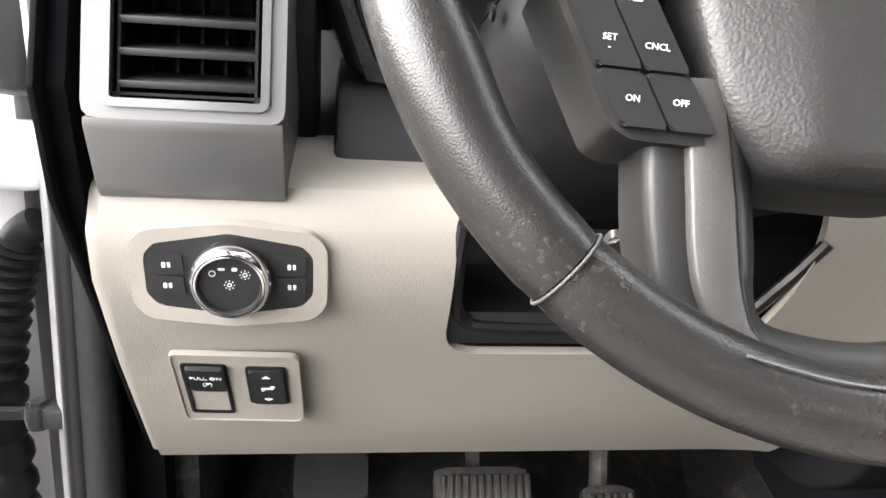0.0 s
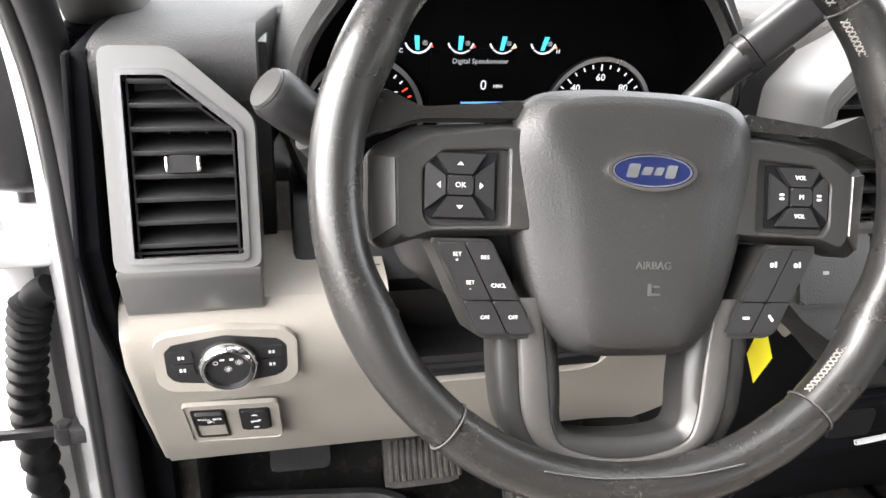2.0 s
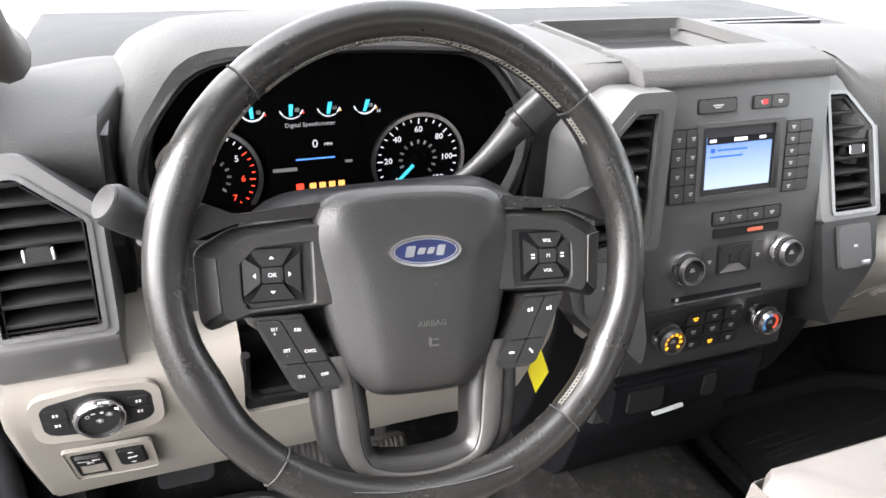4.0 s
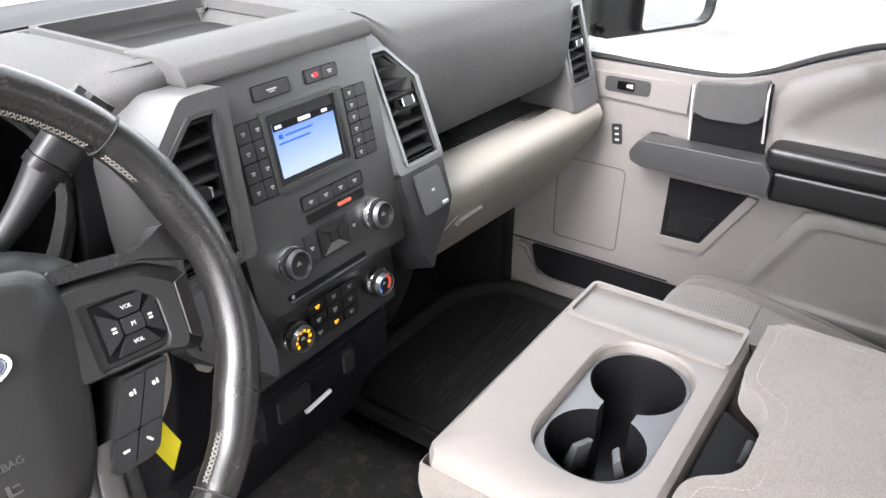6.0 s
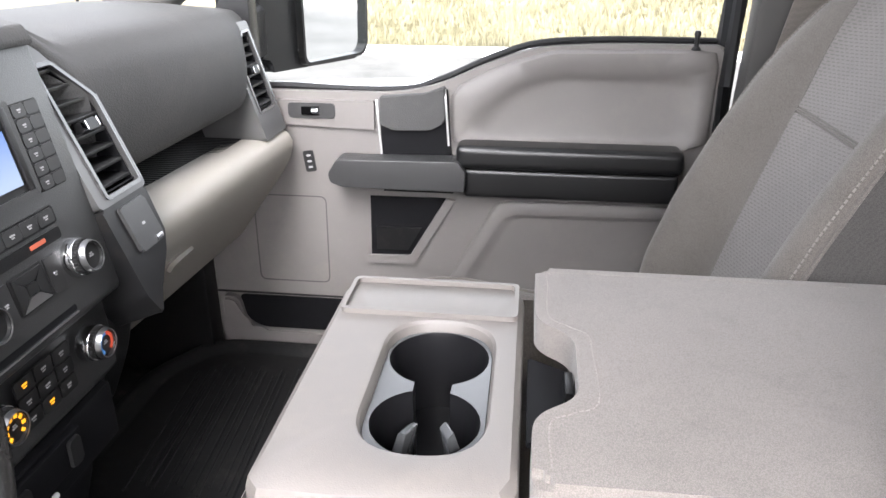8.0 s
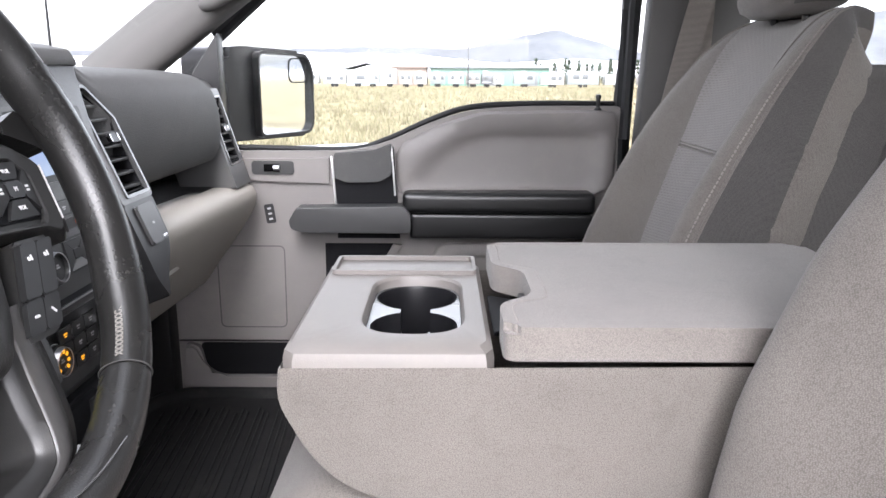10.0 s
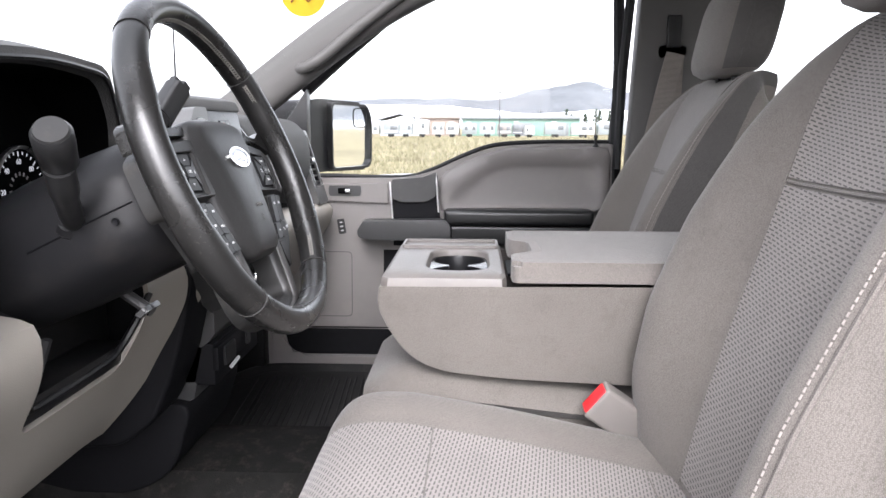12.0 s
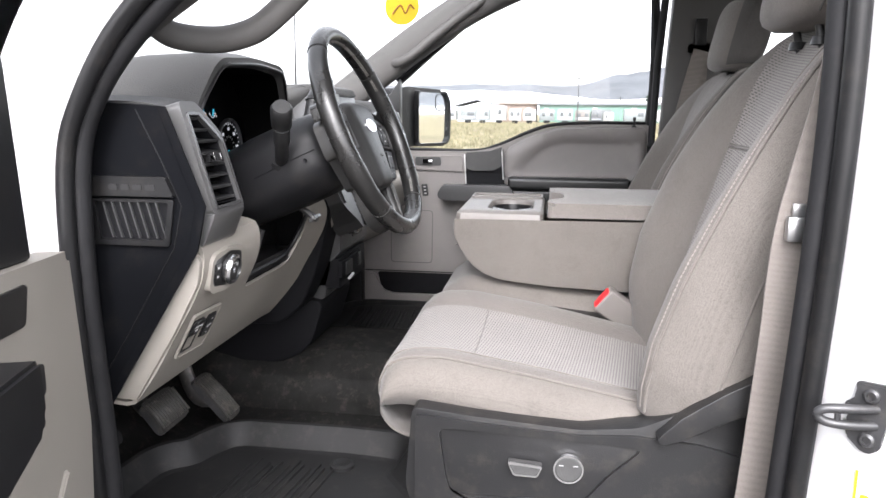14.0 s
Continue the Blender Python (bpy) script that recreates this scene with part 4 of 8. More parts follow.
def end_cap():
    """The side of the dash, seen with the door open."""
    cap = part("end_cap", prism([(0.315, 0.664), (0.196, 0.657), (0.176, 0.60), (0.150, 0.528), (0.163, 0.470), (0.235, 0.345), (0.300, 0.245), (0.322, 0.222), (0.330, 0.30)], "x", -0.745, -0.733, 0.003), ENDCAP, dashboard, "black dash end panel with a slatted side vent")
    part("edge_strip", prism([(0.198, 0.657), (0.186, 0.656), (0.138, 0.528), (0.152, 0.468), (0.300, 0.232), (0.318, 0.224), (0.166, 0.470), (0.152, 0.528)], "x", -0.7475, -0.744, 0.001), ENDCAP, cap)
    m = Matrix.Translation((-0.745, 0, 0)) @ Matrix.Rotation(radians(-90), 4, "Z") @ Matrix.Rotation(radians(90), 4, "X")
    # local x runs backwards along -y from y = 0, local y is up
    part("side_vent_frame", ring(rounded([(-0.298, 0.474), (-0.190, 0.474), (-0.180, 0.536), (-0.300, 0.536)], 0.004), rounded([(-0.288, 0.482), (-0.197, 0.482), (-0.188, 0.532), (-0.292, 0.532)], 0.003), m, -0.01, 0.0055, 0.0015), DARK, cap)
    # flat black sheet gives the vent its shaded depth
    part("side_vent_throat", plate([(-0.288, 0.482), (-0.197, 0.482), (-0.188, 0.532), (-0.292, 0.532)], m, 0.0008, 0, 0.0004), DEEP, cap)
    for k in range(7):
        u = -0.270 + 0.0125 * k
        part("side_vent_slat", moved(plate([(u, 0.484), (u + 0.0022, 0.484), (u - 0.010, 0.532), (u - 0.0122, 0.532)], None, 0.0058, 0.0006), m), PANEL, cap)
    for nm, run in (("cap_groove", [(-0.306, 0.652), (-0.322, 0.60), (-0.326, 0.50), (-0.318, 0.34), (-0.306, 0.262)]), ("cap_groove", [(-0.228, 0.652), (-0.196, 0.585), (-0.172, 0.528), (-0.186, 0.470), (-0.262, 0.345), (-0.316, 0.262)])):
        part(nm, moved(tube([(u, v, 0.0005) for u, v in run], 0.0011, 6), m), SHROUD, cap, "fine moulded line")
    bd = part("badge", plate(rounded([(-0.300, 0.540), (-0.178, 0.540), (-0.190, 0.566), (-0.302, 0.566)], 0.003), m, 0.009, 0.003), DARK, cap, "plain raised black badge block")
    marks([(-0.262, 0.552, 0.012, 0.008), (-0.245, 0.552, 0.012, 0.008), (-0.228, 0.552, 0.013, 0.008), (-0.210, 0.552, 0.014, 0.008)], m @ Matrix.Translation((0, 0, 0.009)), BUTTON, bd, "embossing", 0.0008)


def binnacle():
    def outline(g, lift=0.0):
        pts = [(-0.560 - g, 0.535 - g), (-0.590 - g, 0.60), (-0.580 - g, 0.655), (-0.535 - g * 0.7, 0.715 + g), (-0.40, 0.724 + g), (-0.275 + g * 0.7, 0.715 + g), (-0.222 + g, 0.655), (-0.212 + g, 0.60), (-0.235 + g, 0.535 - g)]
        return rounded([(a, b + lift) for a, b in pts], [0.02, 0.03, 0.03, 0.03, 0.05, 0.03, 0.03, 0.03, 0.02], 4)

    def lip(z):
        return 0.200 + max(0, 0.73 - z) * 0.22
    o0, o1, o2, o3 = outline(0), outline(0.006), outline(0.016), outline(0.024)
    rings = [[(p.x * 0.96 - 0.016, 0.312, p.y) for p in o0], [(p.x, lip(p.y) + 0.012, p.y) for p in o0], [(p.x, lip(p.y), p.y) for p in o1], [(p.x, lip(p.y) + 0.003, p.y) for p in o2], [(p.x, lip(p.y) + 0.035, p.y) for p in o3], [(-0.40 + (p.x + 0.40) * 1.02, 0.33, p.y - 0.004) for p in o3], [(-0.40 + (p.x + 0.40) * 1.10, 0.40, p.y - 0.014) for p in o3], [(-0.40 + (p.x + 0.40) * 1.22, 0.47, p.y - 0.034) for p in o3], [(-0.40 + (p.x + 0.40) * 1.30, 0.53, p.y - 0.070) for p in o3]]
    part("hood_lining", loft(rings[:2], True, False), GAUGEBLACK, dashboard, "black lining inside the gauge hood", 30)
    hood = part("gauge_hood", loft(rings[1:], True, False), DASH, dashboard, "charcoal gauge hood", 30)
    part("hood_trim", tube([(p.x, lip(p.y) - 0.0005, p.y) for p in o1], 0.003, 6, True), DARK, hood)
    # instrument cluster
    face = part("cluster_face", prism([(p.x * 0.975 - 0.010, p.y) for p in outline(-0.001)], "y", 0.306, 0.318, 0), GAUGEBLACK, dashboard, "black instrument cluster")
    part("cluster_shelf", prism([(0.245, 0.530), (0.31, 0.555), (0.31, 0.52), (0.25, 0.515)], "x", -0.58, -0.22, 0.002), GAUGEBLACK, face)
    white, cyan, redg = glow("gauge_white", (0.9, 0.93, 1.0), 0.55), glow("gauge_cyan", (0.05, 0.60, 0.85), 0.8), glow("gauge_red", (0.95, 0.06, 0.03), 1.1)
    dim = glow("gauge_dim_white", (0.55, 0.58, 0.62), 0.35)
    amber = glow("warning_orange", (1.0, 0.45, 0.12), 1.0)
    blue = glow("display_blue", (0.10, 0.30, 0.9), 0.9)
    for cx, numbers, red0 in ((-0.305, ("0", "20", "40", "60", "80", "100", "120"), 99), (-0.531, ("0", "1", "2", "3", "4", "5", "6", "7"), 5)):
        m = facing(cx, 0.303, 0.582, 0)
        ga = part("gauge", ring(oval(0.0545, 0.0545, 48), oval(0.0505, 0.0505, 48), m, 0, 0.006, 0.001), SATIN, face, "round dial with white figures and a cyan pointer")
        part("dial_plate", plate(oval(0.0505, 0.0505, 48), m, 0.001, 0), GAUGEBLACK, ga)
        count = len(numbers)
        a0, a1 = 225, -45
        ticks, reds = [], []
        for k in range((count - 1) * 4 + 1):
            a = radians(a0 + (a1 - a0) * k / ((count - 1) * 4))
            long = 0.006 if k % 4 == 0 else 0.0035
            bm = moved(box(0.047 - long, 0.047, -0.0006, 0.0006, 0.001, 0.0018, 0), m @ Matrix.Rotation(a, 4, "Z"))
            (reds if k / 4 >= red0 else ticks).append(bm)
        part("tick_marks", merged(*ticks), white, ga)
        if reds:
            part("tick_marks", merged(*reds), redg, ga)
        for k, wd in enumerate(numbers):
            a = radians(a0 + (a1 - a0) * k / (count - 1))
            writing(wd, 0.0095, m @ Matrix.Translation((0.0345 * math.cos(a), 0.0345 * math.sin(a), 0.0015)), redg if k >= red0 + 1 else white, ga)
        a = radians(225)
        part("pointer", moved(box(0.004, 0.043, -0.0018, 0.0018, 0.003, 0.0045, 0.0004), m @ Matrix.Rotation(a, 4, "Z")), cyan, ga, "cyan pointer")
        part("pointer_cap", lathe([(0.0, 0.001), (0.009, 0.001), (0.008, 0.006), (0.0, 0.007)], m, 20), GAUGEBLACK, ga)
        part("inner_marks", merged(*[moved(box(0.018, 0.0225, -0.0011, 0.0011, 0.001, 0.0018, 0), m @ Matrix.Rotation(radians(225 - 270 * k / 12), 4, "Z")) for k in range(13)]), LETTERGREY, ga)
    for k in range(4):
        m = facing(-0.482 + 0.0390 * k, 0.304, 0.6505, 0)
        sg = part("small_gauge", merged(*[moved(box(0.0115, 0.0130, -0.0016, 0.0016, 0, 0.001, 0), m @ Matrix.Rotation(radians(205 + 130 * i / 14), 4, "Z")) for i in range(15)]), white, face, "small arc gauge with a cyan pointer")
        part("pointer", moved(prism([(-0.0040 + 0.0016 * k, 0.0028), (0.0004 + 0.0016 * k, 0.0028), (0.0008, -0.0095), (-0.0026, -0.0095)], "z", 0.001, 0.002, 0), m), cyan, sg, "broad cyan pointer")
        for u, wd in ((-0.0158, "CCEC"[k]), (0.0150, "HHFH"[k])):
            writing(wd, 0.0052, m @ Matrix.Translation((u, -0.0105, 0.0006)), white, sg)
        marks([(0.0118, -0.0065, 0.0030, 0.0020)], m, redg if k in (0, 1) else amber, sg, "letter_mark", 0.001)
        marks([(0.0060, -0.0035, 0.0046, 0.0042)], m, LETTERGREY, sg, "symbol", 0.001)
    m = facing(-0.420, 0.304, 0.605, 0)
    ds = part("cluster_display", plate(stadium(0.10, 0.075, 0.003), m, 0.001, 0), GAUGEBLACK, face, "dark information display")
    writing("Digital Speedometer", 0.0064, m @ Matrix.Translation((-0.004, 0.026, 0.0012)), dim, ds)
    writing("0", 0.013, m @ Matrix.Translation((0.0, 0.004, 0.0012)), white, ds)
    writing("MPH", 0.0045, m @ Matrix.Translation((0.014, 0.003, 0.0012)), white, ds)
    marks([(0, -0.012, 0.042, 0.0016)], m @ Matrix.Translation((0, 0, 0.001)), blue, ds)
    marks([(-0.033, -0.022, 0.026, 0.004), (0.036, -0.018, 0.008, 0.003)], m @ Matrix.Translation((0, 0, 0.001)), LETTERGREY, ds)
    part("warning_lamps", merged(*[moved(plate(stadium(0.007, 0.006, 0.001), None, 0.001, 0), facing(-0.424 + 0.0105 * k, 0.304, 0.562, 0)) for k in range(4)]), amber, face)
    part("warning_lamps", moved(plate(stadium(0.008, 0.007, 0.001), None, 0.001, 0), facing(-0.438, 0.304, 0.562, 0)), redg, face)


def knob(parent, m, r, h, name="knob", lit=None):
    k = part(name, lathe([(0, 0), (r * 1.02, 0), (r * 1.02, h * 0.45), (r * 0.93, h * 0.75), (r * 0.86, h), (r * 0.78, h * 0.98), (r * 0.74, h * 0.86), (0, h * 0.86)], m, 40), BUTTON, parent, "black rotary knob with chrome rings")
    part("knob_ring", lathe([(r * 1.14, -0.002), (r * 1.18, 0.002), (r * 1.15, h * 0.42), (r * 1.10, h * 0.50), (r * 1.03, h * 0.50), (r * 1.03, 0)], m, 40), CHROME, k, "chrome base ring")
    part("knob_bezel", lathe([(r * 0.94, h * 0.76), (r * 0.965, h * 0.80), (r * 0.89, h * 1.03), (r * 0.83, h * 1.03), (r * 0.84, h * 0.96)], m, 40), SATIN, k)
    marks([(0, 0, r * 0.4, r * 0.10), (0, r * 0.14, r * 0.25, r * 0.10)], m @ Matrix.Translation((0, 0, h * 0.865)), LETTERGREY, k)
    part("grip", loft([[m @ Vector((q * math.cos(a), q * math.sin(a), z)) for q, a in [(r * (1.045 if i % 4 in (1, 2) else 1.0), 2 * math.pi * i / 120) for i in range(120)]] for z in (h * 0.34, h * 0.70)]), BUTTON, k, "fluted grip band")
    return k


def centre_stack():
    def on(x, z, up=0.0):
        return facing(x, 0.158 + 0.2 * (z - 0.60), z, 11.3) @ Matrix.Translation((0, 0, up))
    stack = part("centre_panel", prism([(0.262, 0.700), (0.205, 0.703), (0.182, 0.698), (0.176, 0.688), (0.126, 0.443), (0.130, 0.436), (0.150, 0.430), (0.147, 0.345), (0.165, 0.325), (0.185, 0.24), (0.25, 0.21), (0.30, 0.50)], "x", -0.100, 0.140, 0.004), PANEL, dashboard, "black centre stack with radio, knobs and climate controls")
    part("stack_brow", prism([(0.262, 0.704), (0.208, 0.707), (0.180, 0.701), (0.1735, 0.690), (0.172, 0.683), (0.20, 0.683), (0.25, 0.69)], "x", -0.112, 0.144, 0.003), DASH, stack)

    def key(x0, x1, z0, z1, mark=True, mat=KEYGREY, t=0.0022):
        x, z = (x0 + x1) / 2, (z0 + z1) / 2
        b = part("button", moved(plate(stadium(x1 - x0, z1 - z0, 0.0018), None, t, 0.0007), on(x, z)), mat, stack)
        if mark:
            w = (x1 - x0) * 0.28
            marks([(0, 0.0006, w, 0.0016), (0, -0.0016, w * 0.6, 0.0012)], on(x, z, t), LETTERGREY, b)
        return b
    key(-0.041, 0.006, 0.654, 0.667)
    key(0.031, 0.054, 0.655, 0.667)
    key(0.055, 0.078, 0.655, 0.667)
    marks([(0, 0, 0.007, 0.005)], on(0.045, 0.661, 0.0023), RED, stack)
    for x0, x1, z0, z1 in ((-0.0765, -0.0360, 0.5592, 0.6402), (0.0785, 0.1175, 0.5580, 0.6395), (-0.015, 0.0830, 0.5300, 0.5470), (-0.0430, 0.0080, 0.6525, 0.6685), (0.0295, 0.0795, 0.6535, 0.6685)):
        part("key_surround", moved(plate(stadium(x1 - x0, z1 - z0, 0.003), None, 0.0012, 0.0005), on((x0 + x1) / 2, (z0 + z1) / 2)), DARK, stack)
    for r in range(4):
        for c in range(2):
            key(-0.074 + c * 0.0185, -0.0565 + c * 0.0185, 0.6200 - r * 0.0195, 0.6380 - r * 0.0195)
    for r in range(6):
        key(0.080, 0.098, 0.626 - r * 0.0132, 0.6375 - r * 0.0132)
        key(0.0985, 0.116, 0.626 - r * 0.0132, 0.6375 - r * 0.0132, False)
    for c in range(4):
        key(-0.013 + c * 0.0235, 0.0095 + c * 0.0235, 0.532, 0.545)
    key(-0.012, 0.080, 0.516, 0.527, False, DARK)
    marks([(0.012, 0, 0.022, 0.004)], on(0.034, 0.5215, 0.0022), surface("rust_print", (0.45, 0.10, 0.05), 0.5), stack)
    # display
    m = on(0.0175, 0.602)
    part("display_frame", ring(stadium(0.118, 0.084, 0.004), stadium(0.106, 0.074, 0.003), m, -0.004, 0.0035, 0.001), PANEL, stack)
    part("display_well", merged(moved(plate(stadium(0.106, 0.074, 0.003), None, 0.001, 0, 0.0), m), moved(box(0.046, 0.053, -0.037, 0.037, 0.001, 0.004, 0.001), m)), BUTTON, stack)
    sm = bpy.data.materials.new("radio_display")
    sm.use_nodes = True
    sn, sl = sm.node_tree.nodes, sm.node_tree.links
    sb = sn["Principled BSDF"]
    st = sn.new("ShaderNodeTexCoord")
    sg = sn.new("ShaderNodeSeparateXYZ")
    sr = sn.new("ShaderNodeValToRGB")
    sr.color_ramp.elements[0].color, sr.color_ramp.elements[1].color = (0.62, 0.78, 1.0, 1), (0.12, 0.30, 0.88, 1)
    sr.color_ramp.elements[0].position = 0.1
    sl.new(st.outputs["Generated"], sg.inputs[0])
    sl.new(sg.outputs[2], sr.inputs[0])
    sl.new(sr.outputs[0], sb.inputs["Emission Color"])
    sb.inputs["Emission Strength"].default_value = 0.62 * GLOW
    sb.inputs["Base Color"].default_value = (0.02, 0.03, 0.06, 1)
    scr = part("display", moved(plate(stadium(0.088, 0.056, 0.001), None, 0.001, 0, 0.001), m @ Matrix.Translation((-0.002, -0.002, 0))), sm, stack, "lit blue radio display")
    part("status_bar", moved(plate(stadium(0.088, 0.0075, 0.001), None, 0.0006, 0, 0.002), m @ Matrix.Translation((-0.002, 0.0225, 0))), DEEP, scr)
    marks([(-0.037, 0.0225, 0.009, 0.0035), (0.0, 0.0225, 0.018, 0.004), (0.030, 0.0225, 0.009, 0.0035)], m @ Matrix.Translation((-0.002, 0, 0.0026)), LETTER, scr)
    marks([(-0.036, 0.012, 0.006, 0.005), (-0.010, 0.012, 0.04, 0.002), (-0.018, 0.005, 0.044, 0.002)], m @ Matrix.Translation((-0.002, 0, 0.002)), surface("screen_ink", (0.02, 0.10, 0.45), 0.4), scr)
    knob(stack, on(-0.052, 0.490), 0.0165, 0.022)
    knob(stack, on(0.086, 0.492), 0.0165, 0.022)
    # pad of keys between the knobs
    key(-0.024, -0.006, 0.474, 0.508)
    key(0.044, 0.062, 0.474, 0.508)
    mp = on(0.019, 0.491)
    pad = part("key_pad", plate(stadium(0.046, 0.036, 0.003), mp, 0.001, 0.0004), BUTTON, stack)
    part("button", plate(stadium(0.013, 0.010, 0.001), mp, 0.0035, 0.0008), BUTTON, pad)
    for rot in range(4):
        w = (0.040, 0.032)[rot % 2]
        f = 0.0155 if rot % 2 == 0 else 0.0205
        part("button", moved(plate(rounded([(-w / 2, f), (w / 2, f), (0.0065 if rot % 2 == 0 else 0.005, 0.006 if rot % 2 == 0 else 0.0075), (-0.0065 if rot % 2 == 0 else -0.005, 0.006 if rot % 2 == 0 else 0.0075)], 0.001), None, 0.003, 0.0008), mp @ Matrix.Rotation(math.pi / 2 * rot, 4, "Z")), (SATIN if rot == 2 else BUTTON), pad)
    # disc slot
    part("disc_slot", moved(plate(stadium(0.126, 0.006, 0.002), None, 0.0012, 0.0004), on(0.000, 0.4525)), DEEP, stack)
    part("slot_edge", moved(plate(stadium(0.122, 0.0014, 0.0006), None, 0.0012, 0.0004), on(0.002, 0.4475, 0.001)), SATIN, stack)
    marks([(0, 0, 0.004, 0.004)], on(-0.056, 0.4525, 0.0013), LETTERGREY, stack)
    # climate controls on the recessed lower face

    def low(x, z, up=0.0):
        return facing(x, 0.1430 + 0.035 * (z - 0.40), z + 0.007, 2) @ Matrix.Translation((0, 0, up))
    orange = glow("climate_orange", (1.0, 0.42, 0.02), 1.3)
    kl = knob(stack, low(-0.052, 0.390), 0.0165, 0.022)
    part("dial_glow", merged(*[moved(box(0.0085, 0.0125, -0.0016, 0.0016, 0, 0.0008, 0), low(-0.052, 0.390, 0.0192) @ Matrix.Rotation(radians(220 - 260 * i / 7), 4, "Z")) for i in range(8)]), orange, kl, "lit orange fan scale")
    kr = knob(stack, low(0.090, 0.390), 0.0165, 0.022)
    part("dial_print", merged(*[moved(box(0.0085, 0.0118, -0.002, 0.002, 0, 0.0008, 0), low(0.090, 0.390, 0.0192) @ Matrix.Rotation(radians(225 - 135 * i / 7), 4, "Z")) for i in range(8)]), glow("cold_blue", (0.10, 0.30, 0.7), 0.5), kr)
    part("dial_print", merged(*[moved(box(0.0085, 0.0118, -0.002, 0.002, 0, 0.0008, 0), low(0.090, 0.390, 0.0192) @ Matrix.Rotation(radians(80 - 125 * i / 7), 4, "Z")) for i in range(8)]), glow("warm_red", (0.7, 0.10, 0.05), 0.5), kr)
    for c in range(3):
        for r in range(3):
            x0, z0 = -0.022 + 0.0275 * c, 0.4035 - 0.0175 * r
            b = part("button", moved(plate(stadium(0.0255, 0.0155, 0.0018), None, 0.0022, 0.0007), low(x0 + 0.0125, z0)), BUTTON, stack)
            marks([(0, 0.001, 0.007, 0.0018), (0, -0.0018, 0.005, 0.0012)], low(x0 + 0.0125, z0, 0.0022), orange if (c, r) in ((0, 0), (1, 2)) else LETTERGREY, b)
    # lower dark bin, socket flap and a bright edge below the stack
    # lower stack: shade below the dash is put into this near-black
    part("lower_bin", merged(box(-0.10, 0.125, 0.150, 0.30, 0.262, 0.330, 0.006), box(-0.105, 0.05, 0.142, 0.152, 0.288, 0.326, 0.003)), DEEP, stack, "lower stack toned near-black for its shade, with socket flap")
    part("socket_flap", moved(plate(stadium(0.050, 0.030, 0.004), None, 0.004, 0.001), facing(-0.062, 0.141, 0.306, 0)), BUTTON, stack)
    part("bright_edge", moved(plate(stadium(0.046, 0.0055, 0.0015), None, 0.004, 0.001), facing(-0.017, 0.1485, 0.2735, 40, 0, 4)), STRIP, stack, "bright edge of the lower tray")
    part("pull_tab", moved(plate(stadium(0.018, 0.030, 0.004), None, 0.004, 0.001), facing(0.033, 0.1415, 0.307, 0)), BUTTON, stack)
    # grey rails with vents on either side
    vent(dashboard, 0.157, 0.1365, 0.527, 22, 0.068, 0.142, False, 0, (0.018, 0.008, 0.008, 0.022), 0.09)
    vent(dashboard, -0.176, 0.1330, 0.527, 5, 0.068, 0.142, True, 0, (0.018, 0.008, 0.008, 0.018), 0.09)
    for s in (1, -1):
        def rx(x):
            return x if s > 0 else -(x - 0.024)
        pts = [(0.139, 0.520), (0.228, 0.520), (0.222, 0.470), (0.205, 0.452), (0.165, 0.425), (0.145, 0.405), (0.136, 0.430)]
        pts = [(rx(a), b) for a, b in pts]
        if s < 0:
            pts = pts[::-1]
        rail = [(a, b) for a, b in pts]
        m = facing(0, 0.1365, 0.527, 22)
        bm = plate(rounded([(a, (b - 0.527) / math.cos(radians(22))) for a, b in rail], 0.004), m, 0.06, 0.002, -0.06)
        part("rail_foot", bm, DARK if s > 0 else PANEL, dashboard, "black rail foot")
        c = 0.186 if s > 0 else rx(0.186)
        blk = part("switch_bin", moved(plate(stadium(0.050, 0.052, 0.004), None, 0.006, 0.0015), facing(c, 0.1230, 0.489, 22)), PANEL, dashboard, "charcoal square blanking block")
        if s > 0:
            part("bright_chip", moved(box(0.008, 0.021, -0.024, -0.019, 0.005, 0.0075, 0.001), facing(c, 0.1230, 0.489, 22)), SATIN, blk)
        marks([(0, 0, 0.006, 0.003)], facing(c, 0.1230, 0.489, 22) @ Matrix.Translation((0, 0, 0.006)), LETTERGREY, blk)
    flank = [(0.150, 0.50), (0.138, 0.46), (0.150, 0.40), (0.172, 0.32), (0.205, 0.245), (0.255, 0.205), (0.34, 0.20), (0.34, 0.50)]
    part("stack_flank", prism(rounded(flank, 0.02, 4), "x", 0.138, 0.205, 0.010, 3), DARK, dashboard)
    # driver-side flank in the deeper black, footwell shade put into its colour
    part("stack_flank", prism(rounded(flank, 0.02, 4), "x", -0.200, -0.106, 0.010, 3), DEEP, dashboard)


dash_top()
passenger_side()
driver_side()
end_cap()
binnacle()
centre_stack()


# ---- steering wheel, column and stalks ----
WHEEL = facing(-0.4085, 0.0019, 0.6178, 22.7, -1.6, -3.2)
HUB = WHEEL @ Matrix.Translation((0.0015, 0.0137, -0.0132))


def mirrored(half):
    """A closed outline from its right half, top to bottom."""
    return [Vector((*p, 0)) for p in half] + [Vector((-a, b, 0)) for a, b in half[-2:0:-1]]


